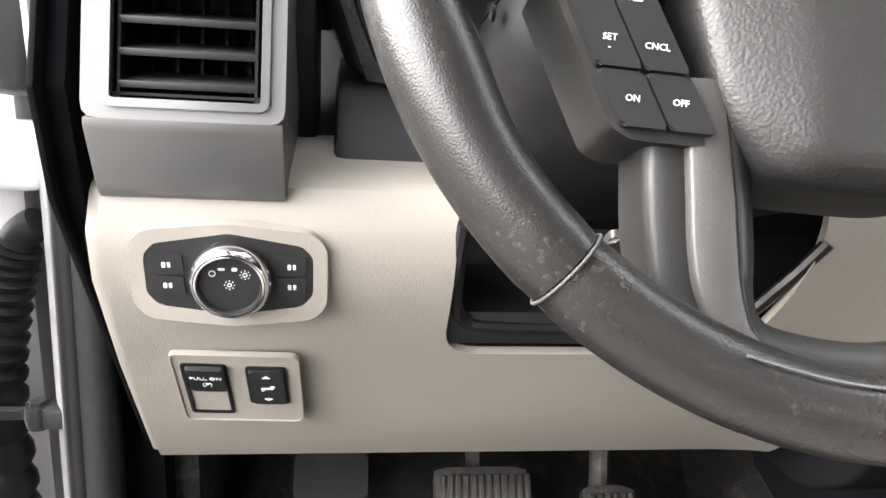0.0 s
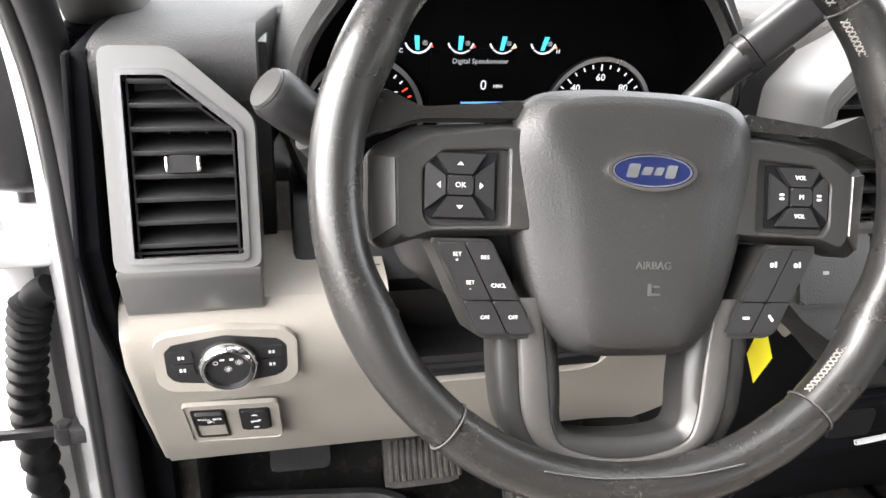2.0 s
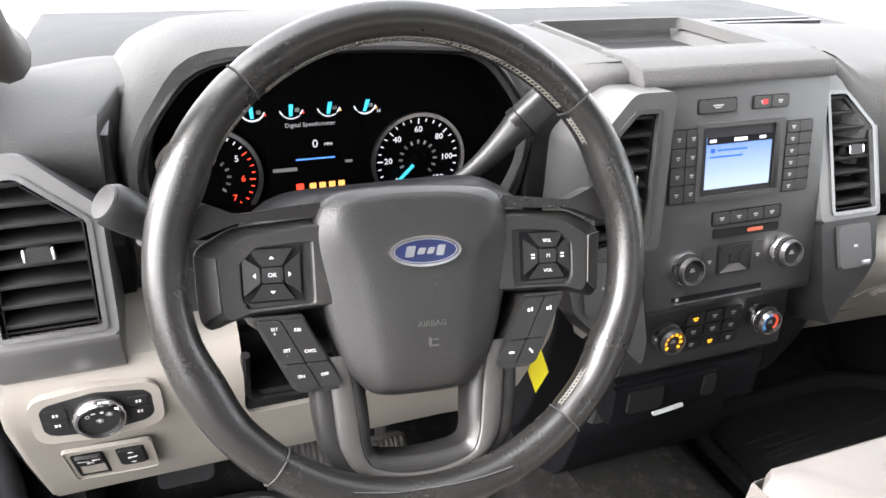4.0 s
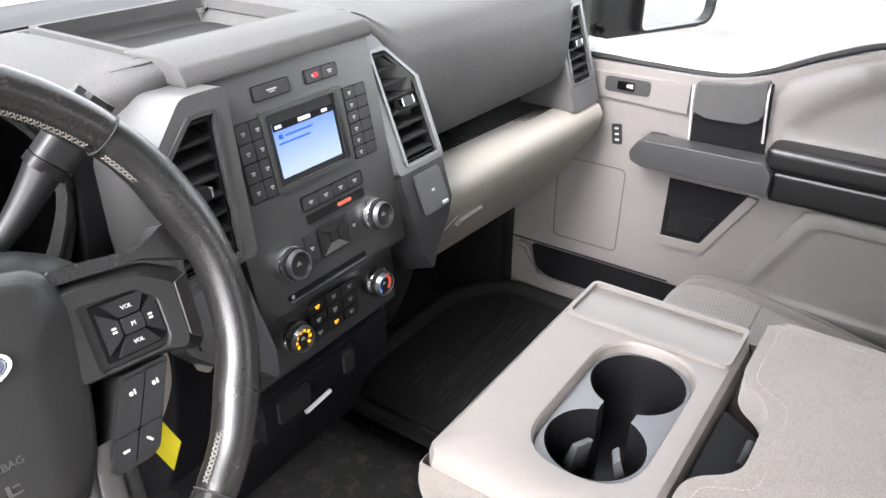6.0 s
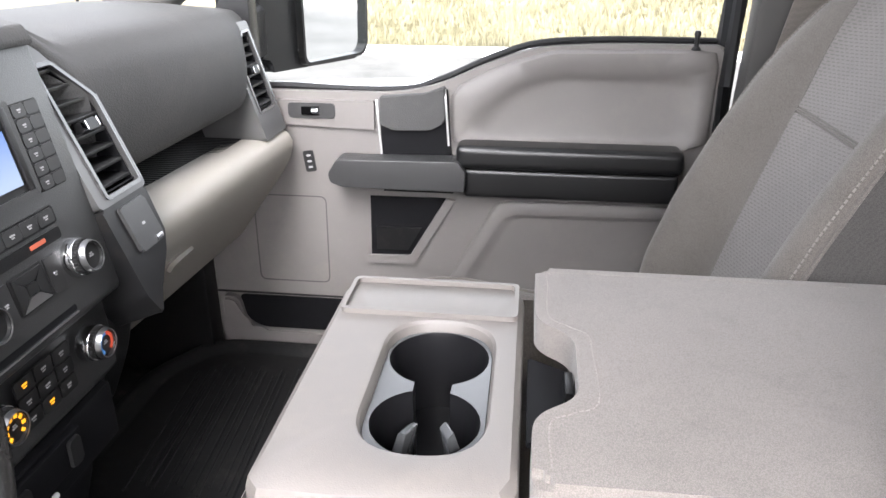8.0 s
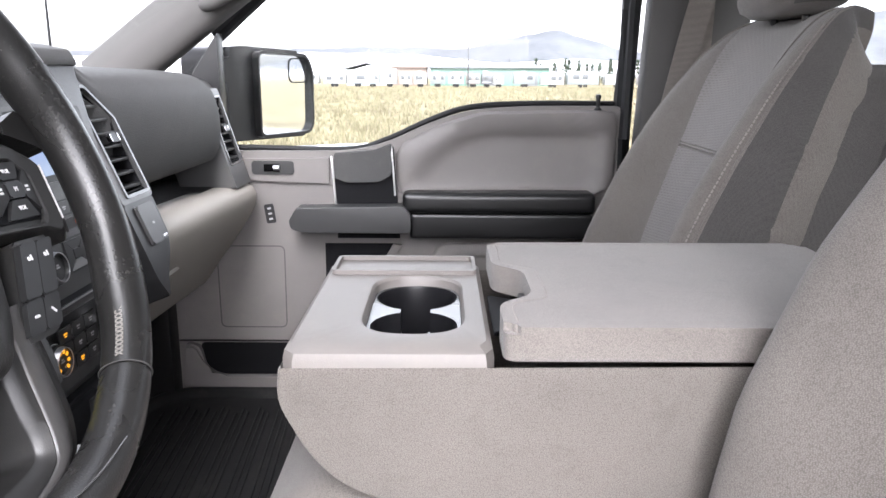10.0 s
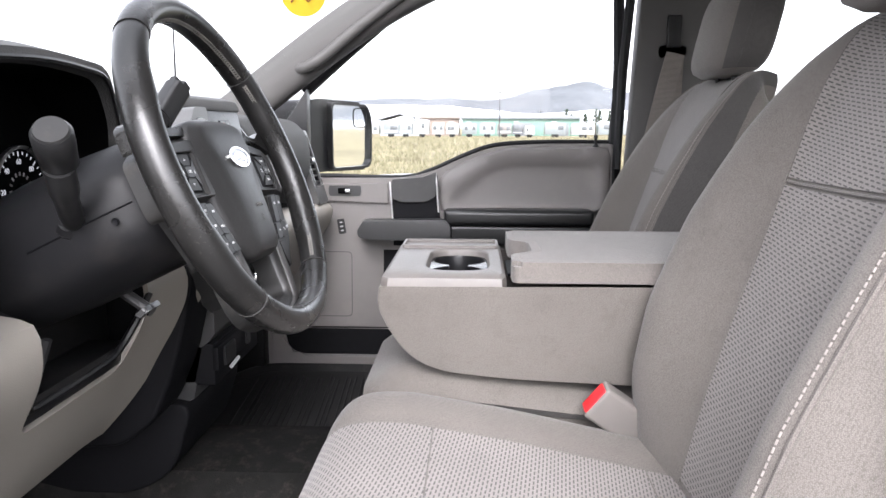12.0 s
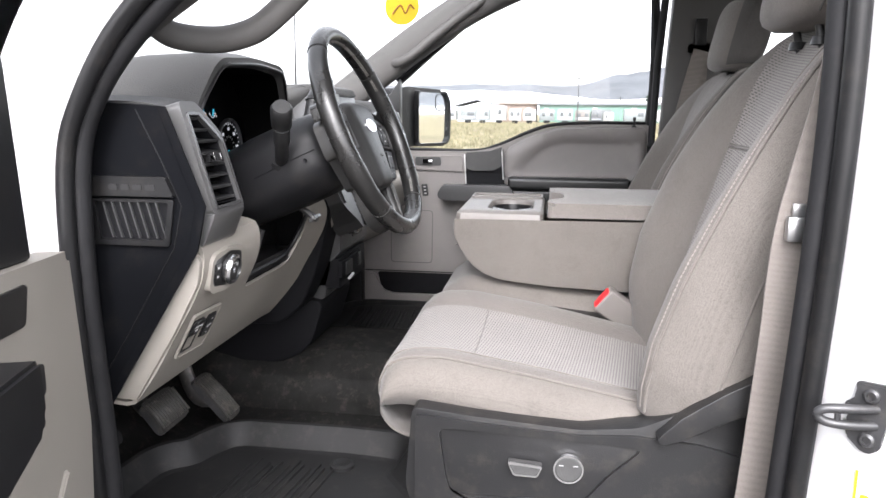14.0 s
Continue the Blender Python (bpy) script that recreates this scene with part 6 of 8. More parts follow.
def seat(cx, side, dy, dz, hz, name_label, driver):
    """cx: middle of the patterned insert; side: +1 when the wide bolster lies towards +x."""
    st = thing("seat", (cx, -0.35 + dy, 0.0), name_label, "seat", "front seats")
    prof = [(-0.160, 0.172), (-0.105, 0.160), (-0.066, 0.182), (-0.050, 0.224), (-0.060, 0.262), (-0.092, 0.283), (-0.150, 0.287), (-0.197, 0.281), (-0.300, 0.264), (-0.390, 0.246), (-0.480, 0.228), (-0.53, 0.217)]
    prof = [(y + dy, z + dz) for y, z in prof]
    wide = [(0, 0.80), (0.1, 0.87), (0.2, 0.94), (0.35, 0.99), (0.7, 1.0), (1, 0.95)]

    def surf(a, v, lift=0.0):
        p = curve(prof, v)
        q = curve(prof, min(1, v + 0.01)) - curve(prof, max(0, v - 0.01))
        nrm = Vector((q.y, -q.x)).normalized()
        c = curve(CUSHION, a)
        up = max(c.y, 0) * min(1, 0.35 + v * 2.2) + lift
        down = min(c.y, 0) * float(np.interp(v, (0, 0.1, 0.2, 0.3, 0.4, 0.55), (0, 0.05, 0.18, 0.40, 0.75, 1)))
        edge = max(0.0, (c.x - 0.10) / 0.17) ** 2 * 0.055 + max(0.0, (-c.x - 0.12) / 0.10) ** 2 * 0.016
        back_in = -edge * float(np.interp(v, (0, 0.2, 0.35, 0.55), (1, 1, 0.75, 0)))
        return Vector((cx + side * c.x * half_width(v, wide), p.x + nrm.x * up * 0.6 + back_in, p.y + nrm.y * up + down))
    cush = part("cushion", skin(lambda u, v: surf(u, v), 64, 44), SEATCLOTH, st, "warm grey cloth cushion with soft bolsters")
    for nm, v0, v1 in (("cushion_front_insert", 0.235, 0.6345), ("cushion_insert", 0.6375, 0.8915), ("cushion_rear_insert", 0.8945, 0.99)):
        part(nm, skin(lambda u, v: surf(0.345 + 0.28 * u, v0 + (v1 - v0) * v, 0.0022), 18, 24, -0.004 * side), INSERT if driver else INSERTSOFT, cush, "dash-patterned cloth insert")
    for v in (0.636, 0.893):
        part("piping", tube([surf(u, v, 0.0012) for u in [0.345 + 0.28 * i / 20 for i in range(21)]], 0.0012, 6), SEATCLOTH, cush)
    part("piping", tube([surf(0.25, v, 0.0015) for v in [0.22 + 0.76 * i / 28 for i in range(29)]], 0.0026, 6), SEATCLOTH, cush)
    for a in (0.342, 0.628):
        part("piping", tube([surf(a, v, 0.0005) for v in [0.235 + 0.755 * i / 30 for i in range(31)]], 0.0016, 6), SEATCLOTH, cush)
    # backrest
    bp = [(-0.500, 0.215), (-0.511, 0.260), (-0.526, 0.320), (-0.555, 0.420), (-0.588, 0.520), (-0.622, 0.615), (-0.660, 0.700), (-0.700, 0.765), (-0.740, 0.795), (-0.785, 0.790)]
    bp = [(y + dy, z + dz) for y, z in bp]
    bw = [(0, 0.93), (0.15, 1.0), (0.45, 1.0), (0.58, 0.955), (0.70, 0.86), (0.80, 0.73), (0.90, 0.58), (1, 0.50)]
    outer = [(0, 0.058), (0.1, 0.070), (0.22, 0.076), (0.32, 0.072), (0.45, 0.058), (0.6, 0.036), (0.75, 0.014), (0.88, 0.002), (1, 0.0)]
    bolster = [(0, 0.022), (0.10, 0.040), (0.22, 0.064), (0.32, 0.074), (0.45, 0.066), (0.60, 0.042), (0.75, 0.016), (0.88, 0.003), (1, 0.0)]

    def back(a, v, lift=0.0):
        p = curve(bp, v)
        q = curve(bp, min(1, v + 0.01)) - curve(bp, max(0, v - 0.01))
        nrm = Vector((q.y, -q.x)).normalized()
        c = curve(BACK, a)
        off = c.y * half_width(v, bolster if c.x > 0 else outer) + c.z * (1 - 0.35 * v) + lift
        return Vector((cx + side * c.x * half_width(v, bw), p.x + nrm.x * off, p.y + nrm.y * off))
    br = part("backrest", skin(lambda u, v: back(u, v), 64, 48, -0.03 * side), SEATCLOTH, st, "warm grey cloth backrest with raised bolsters")
    spread = [(0, 0.088), (0.20, 0.090), (0.32, 0.108), (0.45, 0.145), (0.55, 0.166), (0.70, 0.160), (0.87, 0.125)]
    inner = [(0, 0.095), (0.30, 0.105), (0.55, 0.112), (0.75, 0.130), (0.87, 0.128)]
    stops = [k / 16 for k in range(1, 16)]

    def across(f, v):
        """The share of the outline at f of the insert's half-width."""
        return float(np.interp(f * half_width(v, inner if f > 0 or not driver else spread) / half_width(v, bw), [BACK[k][0] for k in range(1, 16)], stops))
    for v0, v1 in ((0.05, 0.527), (0.538, 0.87)):
        part("back_insert", skin(lambda u, v: back(across(2 * u - 1, v0 + (v1 - v0) * v), v0 + (v1 - v0) * v, 0.0022), 22, 30, -0.004 * side), INSERT if driver else INSERTSOFT, br, "dash-patterned cloth insert")
    part("piping", tube([back(across(f, 0.5325), 0.5325, 0.0012) for f in [-1 + 0.1 * i for i in range(21)]], 0.0020, 6), SEATCLOTH, br)
    for a in ((0.180, 0.88) if driver else (0.180, 0.865)):
        part("piping", tube([back(a, v, 0.0018) for v in [0.02 + 0.88 * i / 30 for i in range(31)]], 0.0028, 6), SEATCLOTH, br)
    for f in (-1.02, 1.02):
        part("piping", tube([back(across(f, v), v, 0.0005) for v in [0.04 + 0.84 * i / 30 for i in range(31)]], 0.0016, 6), SEATCLOTH, br)
    part("piping", tube([back(0.085, v, 0.0015) for v in [0.06 + 0.74 * i / 30 for i in range(31)]], 0.0024, 6), SEATCLOTH, br)
    for a in ((0.198, 0.865) if driver else (0.198, 0.848)):
        part("stitching", merged(*[tube([back(a, 0.03 + 0.80 * k / 120, 0.0008), back(a, 0.0345 + 0.80 * k / 120, 0.0008)], 0.0011, 5) for k in range(120)]), CLOTHTHREAD, br)
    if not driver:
        # only this seat: inner side overlaid in the darker tone
        part("side_overlay", skin(lambda u, v: back(0.868 + 0.132 * u, 0.02 + 0.97 * v, 0.005), 16, 48, -0.006 * side), SEATDARK, br, "inner side of the backrest in a darker grey")
    # padded rear shell
    rings = []
    for k in range(14):
        v = k / 13 * 0.97
        l, r = back(0.0, v), back(1.0, v)
        d = 0.052 - 0.022 * v
        rings.append([l + Vector((0.006, 0.02, 0)), l + Vector((0.0, -0.02, 0)), l + Vector((0.012, -d, -0.01)), l + Vector((0.05, -d - 0.012, -0.012)), r + Vector((-0.05, -d - 0.012, -0.012)), r + Vector((-0.012, -d, -0.01)), r + Vector((0.0, -0.02, 0)), r + Vector((-0.006, 0.02, 0))])
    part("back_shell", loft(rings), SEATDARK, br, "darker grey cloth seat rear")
    # head restraint on two posts
    hy = -0.665 if driver else -0.745
    hr = []
    for k in range(19):
        t = 0.006 + 0.988 * k / 18
        s = max(0.0, 1 - abs(2 * t - 1) ** 4.2) ** 0.30
        z = hz + 0.187 * t
        o = [(0.134 * (0.30 + 0.70 * s) * (1 - 0.05 * t) * math.copysign(abs(math.cos(g)) ** 0.55, math.cos(g)), (0.060 if math.sin(g) > 0 else 0.046) * (0.15 + 0.85 * s) * math.copysign(abs(math.sin(g)) ** 0.62, math.sin(g))) for g in [2 * math.pi * i / 40 for i in range(40)]]
        hr.append([(cx + x, hy - 0.010 - 0.040 * t + y - 0.016 * (x / 0.13) ** 2, z - 0.010 * (x / 0.13) ** 2 * (2 * t - 1)) for x, y in o])
    hd = part("headrest", loft(hr), SEATCLOTH, st, "rounded cloth headrest on two posts", 60)
    if not driver:
        mid = Vector((cx, hy - 0.03, hz + 0.093))
        # same darker tone over the headrest's inner side
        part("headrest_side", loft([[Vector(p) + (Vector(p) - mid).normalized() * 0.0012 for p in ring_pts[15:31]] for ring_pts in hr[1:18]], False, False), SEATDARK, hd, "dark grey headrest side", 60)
    for e in (-1, 1):
        part("piping", tube([Vector(hr[k][i]) for k, i in [(k, 2 if e > 0 else 18) for k in range(1, 18)]], 0.0018, 6), SEATDARK, hd)
        part("headrest_post", tube([(cx + e * 0.052, hy - 0.034, 0.72 + dz), (cx + e * 0.052, hy - 0.014, hz + 0.03)], 0.006, 10), STEEL, st, "dark steel post")
        part("post_collar", lathe([(0, 0), (0.014, 0), (0.012, 0.012), (0, 0.012)], Matrix.Translation((cx + e * 0.052, hy - 0.024, 0.752 + dz)), 14), DARK, st)
    # base
    part("seat_base", merged(box(cx - 0.17, cx + 0.20 * 1, -0.50 + dy, -0.14 + dy, 0.10, 0.205 + dz, 0.01), box(cx - 0.17, cx - 0.13, -0.52 + dy, -0.12 + dy, 0.0, 0.11, 0.006), box(cx + 0.15, cx + 0.19, -0.52 + dy, -0.12 + dy, 0.0, 0.11, 0.006)), DARK, st, "black seat base on rails")
    if driver:
        xo = -0.645
        val = part("side_valance", prism(rounded([(-0.118, 0.232), (-0.20, 0.224), (-0.36, 0.213), (-0.44, 0.222), (-0.50, 0.250), (-0.560, 0.278), (-0.640, 0.285), (-0.66, 0.235), (-0.57, 0.206), (-0.655, 0.195), (-0.66, 0.06), (-0.30, 0.04), (-0.125, 0.055), (-0.108, 0.11)], 0.012, 3), "x", xo - 0.012, xo + 0.03, 0.006), VALANCE, st, "black moulded seat side trim with switches")
        part("valance_rim", ring(rounded([(-0.124, 0.224), (-0.123, 0.062), (-0.30, 0.046), (-0.62, 0.062), (-0.62, 0.180), (-0.52, 0.205), (-0.43, 0.212), (-0.36, 0.207), (-0.20, 0.217)], 0.010, 3), rounded([(-0.158, 0.205), (-0.170, 0.125), (-0.178, 0.105), (-0.365, 0.105), (-0.400, 0.150), (-0.445, 0.192), (-0.405, 0.198), (-0.36, 0.198), (-0.20, 0.205)], 0.012, 3), Matrix(((0, 0, -1, xo), (1, 0, 0, 0), (0, 1, 0, 0), (0, 0, 0, 1))), 0.010, 0.0185, 0.003), VALANCE, val)
        arm = [(-0.459, 0.217), (-0.491, 0.250), (-0.545, 0.288), (-0.600, 0.318), (-0.650, 0.330), (-0.655, 0.285), (-0.600, 0.271), (-0.545, 0.246), (-0.490, 0.216), (-0.468, 0.209)]
        part("valance_arm", prism(rounded(arm, 0.007, 3), "x", xo - 0.036, xo - 0.010, 0.006, 3), VALANCE, val, "black recliner side cover")
        ms = Matrix.Translation((xo - 0.0145, 0, 0)) @ Matrix.Rotation(radians(-90), 4, "Z") @ Matrix.Rotation(radians(90), 4, "X")
        sr = part("seat_switch", plate(rounded([(0.258, 0.166), (0.308, 0.162), (0.301, 0.144), (0.267, 0.145)], 0.004), ms, 0.012, 0.003), DASH, val, "seat slide switch with bright edge")
        part("switch_edge", ring(rounded([(0.258, 0.166), (0.308, 0.162), (0.301, 0.144), (0.267, 0.145)], 0.004), rounded([(0.2605, 0.1615), (0.3055, 0.1580), (0.2995, 0.1465), (0.2685, 0.1475)], 0.003), ms, 0.009, 0.0128, 0.0008), CHROME, sr)
        rd = part("lumbar_switch", lathe([(0, 0), (0.0195, 0), (0.0195, 0.006), (0.0170, 0.008), (0, 0.007)], ms @ Matrix.Translation((0.344, 0.157, 0)), 32), DASH, val, "round lumbar switch with bright ring")
        part("switch_ring", ring(oval(0.0212, 0.0212, 32), oval(0.0188, 0.0188, 32), ms @ Matrix.Translation((0.344, 0.157, 0)), 0.0, 0.0075, 0.0008), CHROME, rd)
        marks([(-0.010, 0.006, 0.007, 0.0012), (0.010, 0.006, 0.007, 0.0012)], ms @ Matrix.Translation((0.344, 0.157, 0.0078)), LETTERGREY, rd)
    return st


def centre_seat():
    st = thing("centre_seat", (0, -0.35, 0.08), "folded-down grey cloth centre seat forming a console with cup holders", "console")
    # lower cushion
    def low(u, v):
        y = -0.095 - 0.47 * v
        a = 2 * u - 1
        z = 0.298 - 0.05 * v - 0.035 * max(0, abs(a) - 0.75) ** 2 * 12 - 0.10 * max(0, 0.10 - v) * 4
        return (0.150 * a * (1 - 0.05 * max(0, 0.15 - v)), y, z)
    part("lower_cushion", merged(skin(low, 20, 24, 0.02), prism(rounded([(-0.085, 0.25), (-0.100, 0.285), (-0.56, 0.24), (-0.56, 0.13), (-0.10, 0.13)], 0.03, 4), "x", -0.148, 0.148, 0.015, 3)), SEATCLOTH, st, "grey cloth centre cushion")
    part("centre_base", box(-0.13, 0.13, -0.55, -0.13, 0.06, 0.14, 0.01), DARK, st)
    # folded backrest body
    side = rounded([(-0.112, 0.436), (-0.109, 0.405), (-0.135, 0.355), (-0.165, 0.325), (-0.205, 0.310), (-0.30, 0.300), (-0.70, 0.285), (-0.70, 0.440)], [0.004, 0.03, 0.03, 0.03, 0.03, 0.05, 0.02, 0.01], 5)
    body = prism(side, "x", -0.157, 0.161, 0.004, 2)
    bmesh.ops.delete(body, geom=[f for f in body.faces if f.normal.z > 0.9 and f.calc_center_median().z > 0.43], context="FACES")
    part("folded_back", body, SEATCLOTH, st, "grey cloth console body, soiled near the top")
    # hard top with holders
    C = (-0.016, -0.222)
    n = 72
    outer = radial(rounded([(-0.156, -0.114), (0.162, -0.114), (0.162, -0.294), (-0.156, -0.294)], 0.012, 4), C, n)
    top = [Vector((p.x * 0.93, -0.204 + (p.y + 0.204) * 0.93)) for p in outer]
    def slot(grow, z):
        return [(p.x, p.y, z) for p in radial(stadium(0.188 + grow, 0.092 + grow, 0.046 + grow / 2, 8, *C), C, n)]
    rings = [[(p.x * 1.006, p.y, 0.415) for p in outer], [(p.x, p.y, 0.440) for p in outer], [(p.x * 0.985, -0.204 + (p.y + 0.204) * 0.985, 0.447) for p in outer], [(p.x, p.y, 0.4515) for p in top], slot(0.012, 0.4515), slot(0.006, 0.4505), slot(0.002, 0.4475), slot(0, 0.4380)]
    tray = part("console_top", loft(rings, True, False), CONSOLE, st, "beige hard plastic console top with cup holders", 28)
    part("tray_lip", ring(stadium(0.072, 0.166, 0.008, 4, 0.119, -0.205), stadium(0.064, 0.158, 0.006, 4, 0.119, -0.205), None, 0.449, 0.4565, 0.0015), CONSOLE, tray)
    # holder insert: grey deck pierced by two round wells joined by a channel
    key = [(0.033 + 0.043 * math.cos(a), C[1] + 0.043 * math.sin(a)) for a in [radians(-159 + 318 * k / 30) for k in range(31)]]
    key += [(-0.060 + 0.042 * math.cos(a), C[1] + 0.042 * math.sin(a)) for a in [radians(21 + 318 * k / 30) for k in range(31)]]
    deck = bmesh.new()
    for loop in ([p for p in slot(-0.001, 0.4395)], [(x, y, 0.4395) for x, y in key]):
        vs = [deck.verts.new(p) for p in loop]
        for i in range(len(vs)):
            deck.edges.new((vs[i], vs[(i + 1) % len(vs)]))
    bmesh.ops.triangle_fill(deck, use_beauty=True, edges=deck.edges[:])
    part("holder_deck", deck, HOLDERDECK, tray, "glossy holder deck with sky reflection put into its grey")
    mid = Vector((-0.014, C[1], 0))
    well = bmesh.new()
    levels = [[well.verts.new((x + (mid.x - x) * f, y + (mid.y - y) * f, z)) for x, y in key] for f, z in ((0.0, 0.4400), (0.012, 0.4360), (0.03, 0.400), (0.05, 0.362))]
    for lo, hi in zip(levels, levels[1:]):
        for i in range(len(key)):
            well.faces.new((lo[i], lo[i - 1], hi[i - 1], hi[i]))
    well.faces.new(levels[-1])
    bmesh.ops.triangulate(well, faces=[f for f in well.faces if len(f.verts) > 4])
    part("holder_well", well, HOLDER, tray, "black cup holder wells")
    for s in (-1, 1):
        part("holder_finger", moved(prism(rounded([(0.006, 0.0), (0.003, 0.036), (-0.004, 0.040), (-0.006, 0.0)], 0.002, 2), "x", -0.0085, 0.0085, 0.0015), Matrix.Translation((-0.044, C[1] + s * 0.023, 0.388)) @ Matrix.Rotation(radians(-28 * s), 4, "Z") @ Matrix.Rotation(radians(14 * s), 4, "X")), HOLDERDECK, tray, "grey spring finger")
    # armrest lid
    lid = rounded([(-0.156, -0.301), (-0.088, -0.301), (-0.062, -0.335), (0.026, -0.335), (0.052, -0.303), (0.162, -0.303), (0.162, -0.69), (-0.156, -0.69)], [0.014, 0.018, 0.018, 0.018, 0.018, 0.014, 0.02, 0.02], 7)
    ld = part("armrest_lid", plate(lid, None, 0.030, 0.007, 0.442, 4), LIDCLOTH, st, "grey cloth armrest lid with stained edge")
    seam = smooth_path([(0.152, -0.60, 0), (0.152, -0.34, 0), (0.148, -0.316, 0), (0.120, -0.3145, 0), (0.062, -0.3145, 0), (0.044, -0.330, 0), (0.030, -0.346, 0), (0.0, -0.348, 0), (-0.066, -0.348, 0), (-0.082, -0.330, 0), (-0.096, -0.3135, 0), (-0.140, -0.3135, 0)], 12)
    bits, run = [], 0.0
    for i in range(len(seam) - 1):
        p, q = Vector(seam[i]), Vector(seam[i + 1])
        while run < (q - p).length:
            a = p + (q - p).normalized() * run
            b = a + (q - p).normalized() * 0.0030
            bits.append(tube([(a.x, a.y, 0.4720), (b.x, b.y, 0.4720)], 0.0006, 5))
            run += 0.0048
        run -= (q - p).length
    part("stitching", merged(*bits), CLOTHTHREAD, ld)
    part("notch_floor", plate(rounded([(-0.080, -0.298), (-0.056, -0.334), (0.020, -0.334), (0.043, -0.298)], 0.006, 3), None, 0.004, 0.001, 0.436), DEEP, ld, "dark latch notch")
    part("lid_latch", box(-0.034, -0.002, -0.3335, -0.3265, 0.440, 0.456, 0.002), DARK, ld, "small black lid latch")


def belts():
    # passenger shoulder belt on the B pillar
    def strap(pts, w, side, mat=BELT, t=0.0014):
        pth = smooth_path(pts, 6)
        rings = []
        for k, p in enumerate(pth):
            d = (pth[min(k + 1, len(pth) - 1)] - pth[max(k - 1, 0)]).normalized()
            s = Vector(side)
            s = (s - d * s.dot(d)).normalized()
            nn = d.cross(s).normalized() * t
            rings.append([p - s * w / 2 - nn, p + s * w / 2 - nn, p + s * w / 2 + nn, p - s * w / 2 + nn])
        return loft(rings)
    b = thing("seat_belt", (0.70, -0.70, 0.60), "grey webbing seat belt hanging from the passenger door pillar", "seat belt", "front belts")
    part("webbing", strap([(0.712, -0.735, 0.835), (0.708, -0.712, 0.74), (0.70, -0.685, 0.62), (0.685, -0.655, 0.50), (0.672, -0.63, 0.35)], 0.045, (0, 1, -0.15)), BELT, b)
    part("webbing", strap([(0.722, -0.735, 0.83), (0.728, -0.735, 0.6), (0.728, -0.735, 0.3)], 0.045, (0, 1, 0)), BELT, b)
    part("belt_guide", moved(plate(stadium(0.070, 0.030, 0.012), None, 0.020, 0.005), Matrix.Translation((0.735, -0.733, 0.842)) @ Matrix.Rotation(radians(-90), 4, "Z") @ Matrix.Rotation(radians(90), 4, "X") @ Matrix.Rotation(math.pi, 4, "Y")), DARK, b, "dark belt guide loop")
    part("belt_slider", box(0.725, 0.738, -0.752, -0.716, 0.85, 0.93, 0.006), DARK, b)
    b2 = thing("seat_belt", (-0.70, -0.60, 0.10), "tan webbing seat belt stretched down beside the driver seat", "seat belt", "front belts")
    part("webbing", strap([(-0.746, -0.640, 0.90), (-0.742, -0.625, 0.70), (-0.735, -0.594, 0.52), (-0.722, -0.590, 0.37), (-0.708, -0.582, 0.16), (-0.70, -0.575, 0.05)], 0.046, (0, 1, 0.1)), BELT, b2)
    part("belt_anchor", box(-0.715, -0.685, -0.605, -0.545, 0.03, 0.06, 0.006), DARK, b2)
    part("latch_plate", merged(box(-0.752, -0.738, -0.615, -0.58, 0.505, 0.535, 0.004), box(-0.749, -0.743, -0.61, -0.585, 0.535, 0.55, 0.002)), SATIN, b2, "steel latch plate")
    # buckle beside the driver's cushion
    bk = thing("belt_buckle", (-0.20, -0.45, 0.20), "beige belt buckle with a red release button", "belt buckle")
    zz = Vector((-0.15, 0.80, 0.58)).normalized()
    yy = zz.cross(Vector((1, 0, 0.15))).normalized()
    xx = yy.cross(zz)
    m = Matrix(((xx.x, yy.x, zz.x, -0.204), (xx.y, yy.y, zz.y, -0.444), (xx.z, yy.z, zz.z, 0.272), (0, 0, 0, 1)))
    part("buckle_body", moved(box(-0.015, 0.015, -0.026, 0.026, -0.048, 0.040, 0.006, 3), m), CONSOLE, bk, "beige plastic buckle body")
    part("release_button", moved(box(-0.011, 0.011, -0.021, 0.021, 0.034, 0.0425, 0.003), m), RED, bk, "red release button")
    part("buckle_stalk", tube([m @ Vector((0, 0, -0.03)), (-0.185, -0.50, 0.205), (-0.175, -0.53, 0.16)], 0.011, 8, flat=0.5), DARK, bk)


seat(-0.411, 1, 0.0, 0.0, 0.776, "warm grey cloth driver seat with patterned insert and soiled bolster", True)
seat(0.418, -1, -0.040, -0.035, 0.755, "warm grey cloth passenger seat with patterned insert", False)
centre_seat()
belts()
# rear bench seen past the front seats
rear = thing("rear_bench", (0, -1.35, 0), "grey rear bench seat behind the front seats", "bench seat")
part("bench_cushion", box(-0.70, 0.70, -1.55, -1.02, 0.12, 0.33, 0.04, 4), SEATCLOTH, rear)
part("bench_back", prism(rounded([(-1.50, 0.30), (-1.60, 0.64), (-1.66, 0.66), (-1.75, 0.62), (-1.65, 0.28)], 0.03, 4), "x", -0.70, 0.70, 0.02, 3), SEATCLOTH, rear)


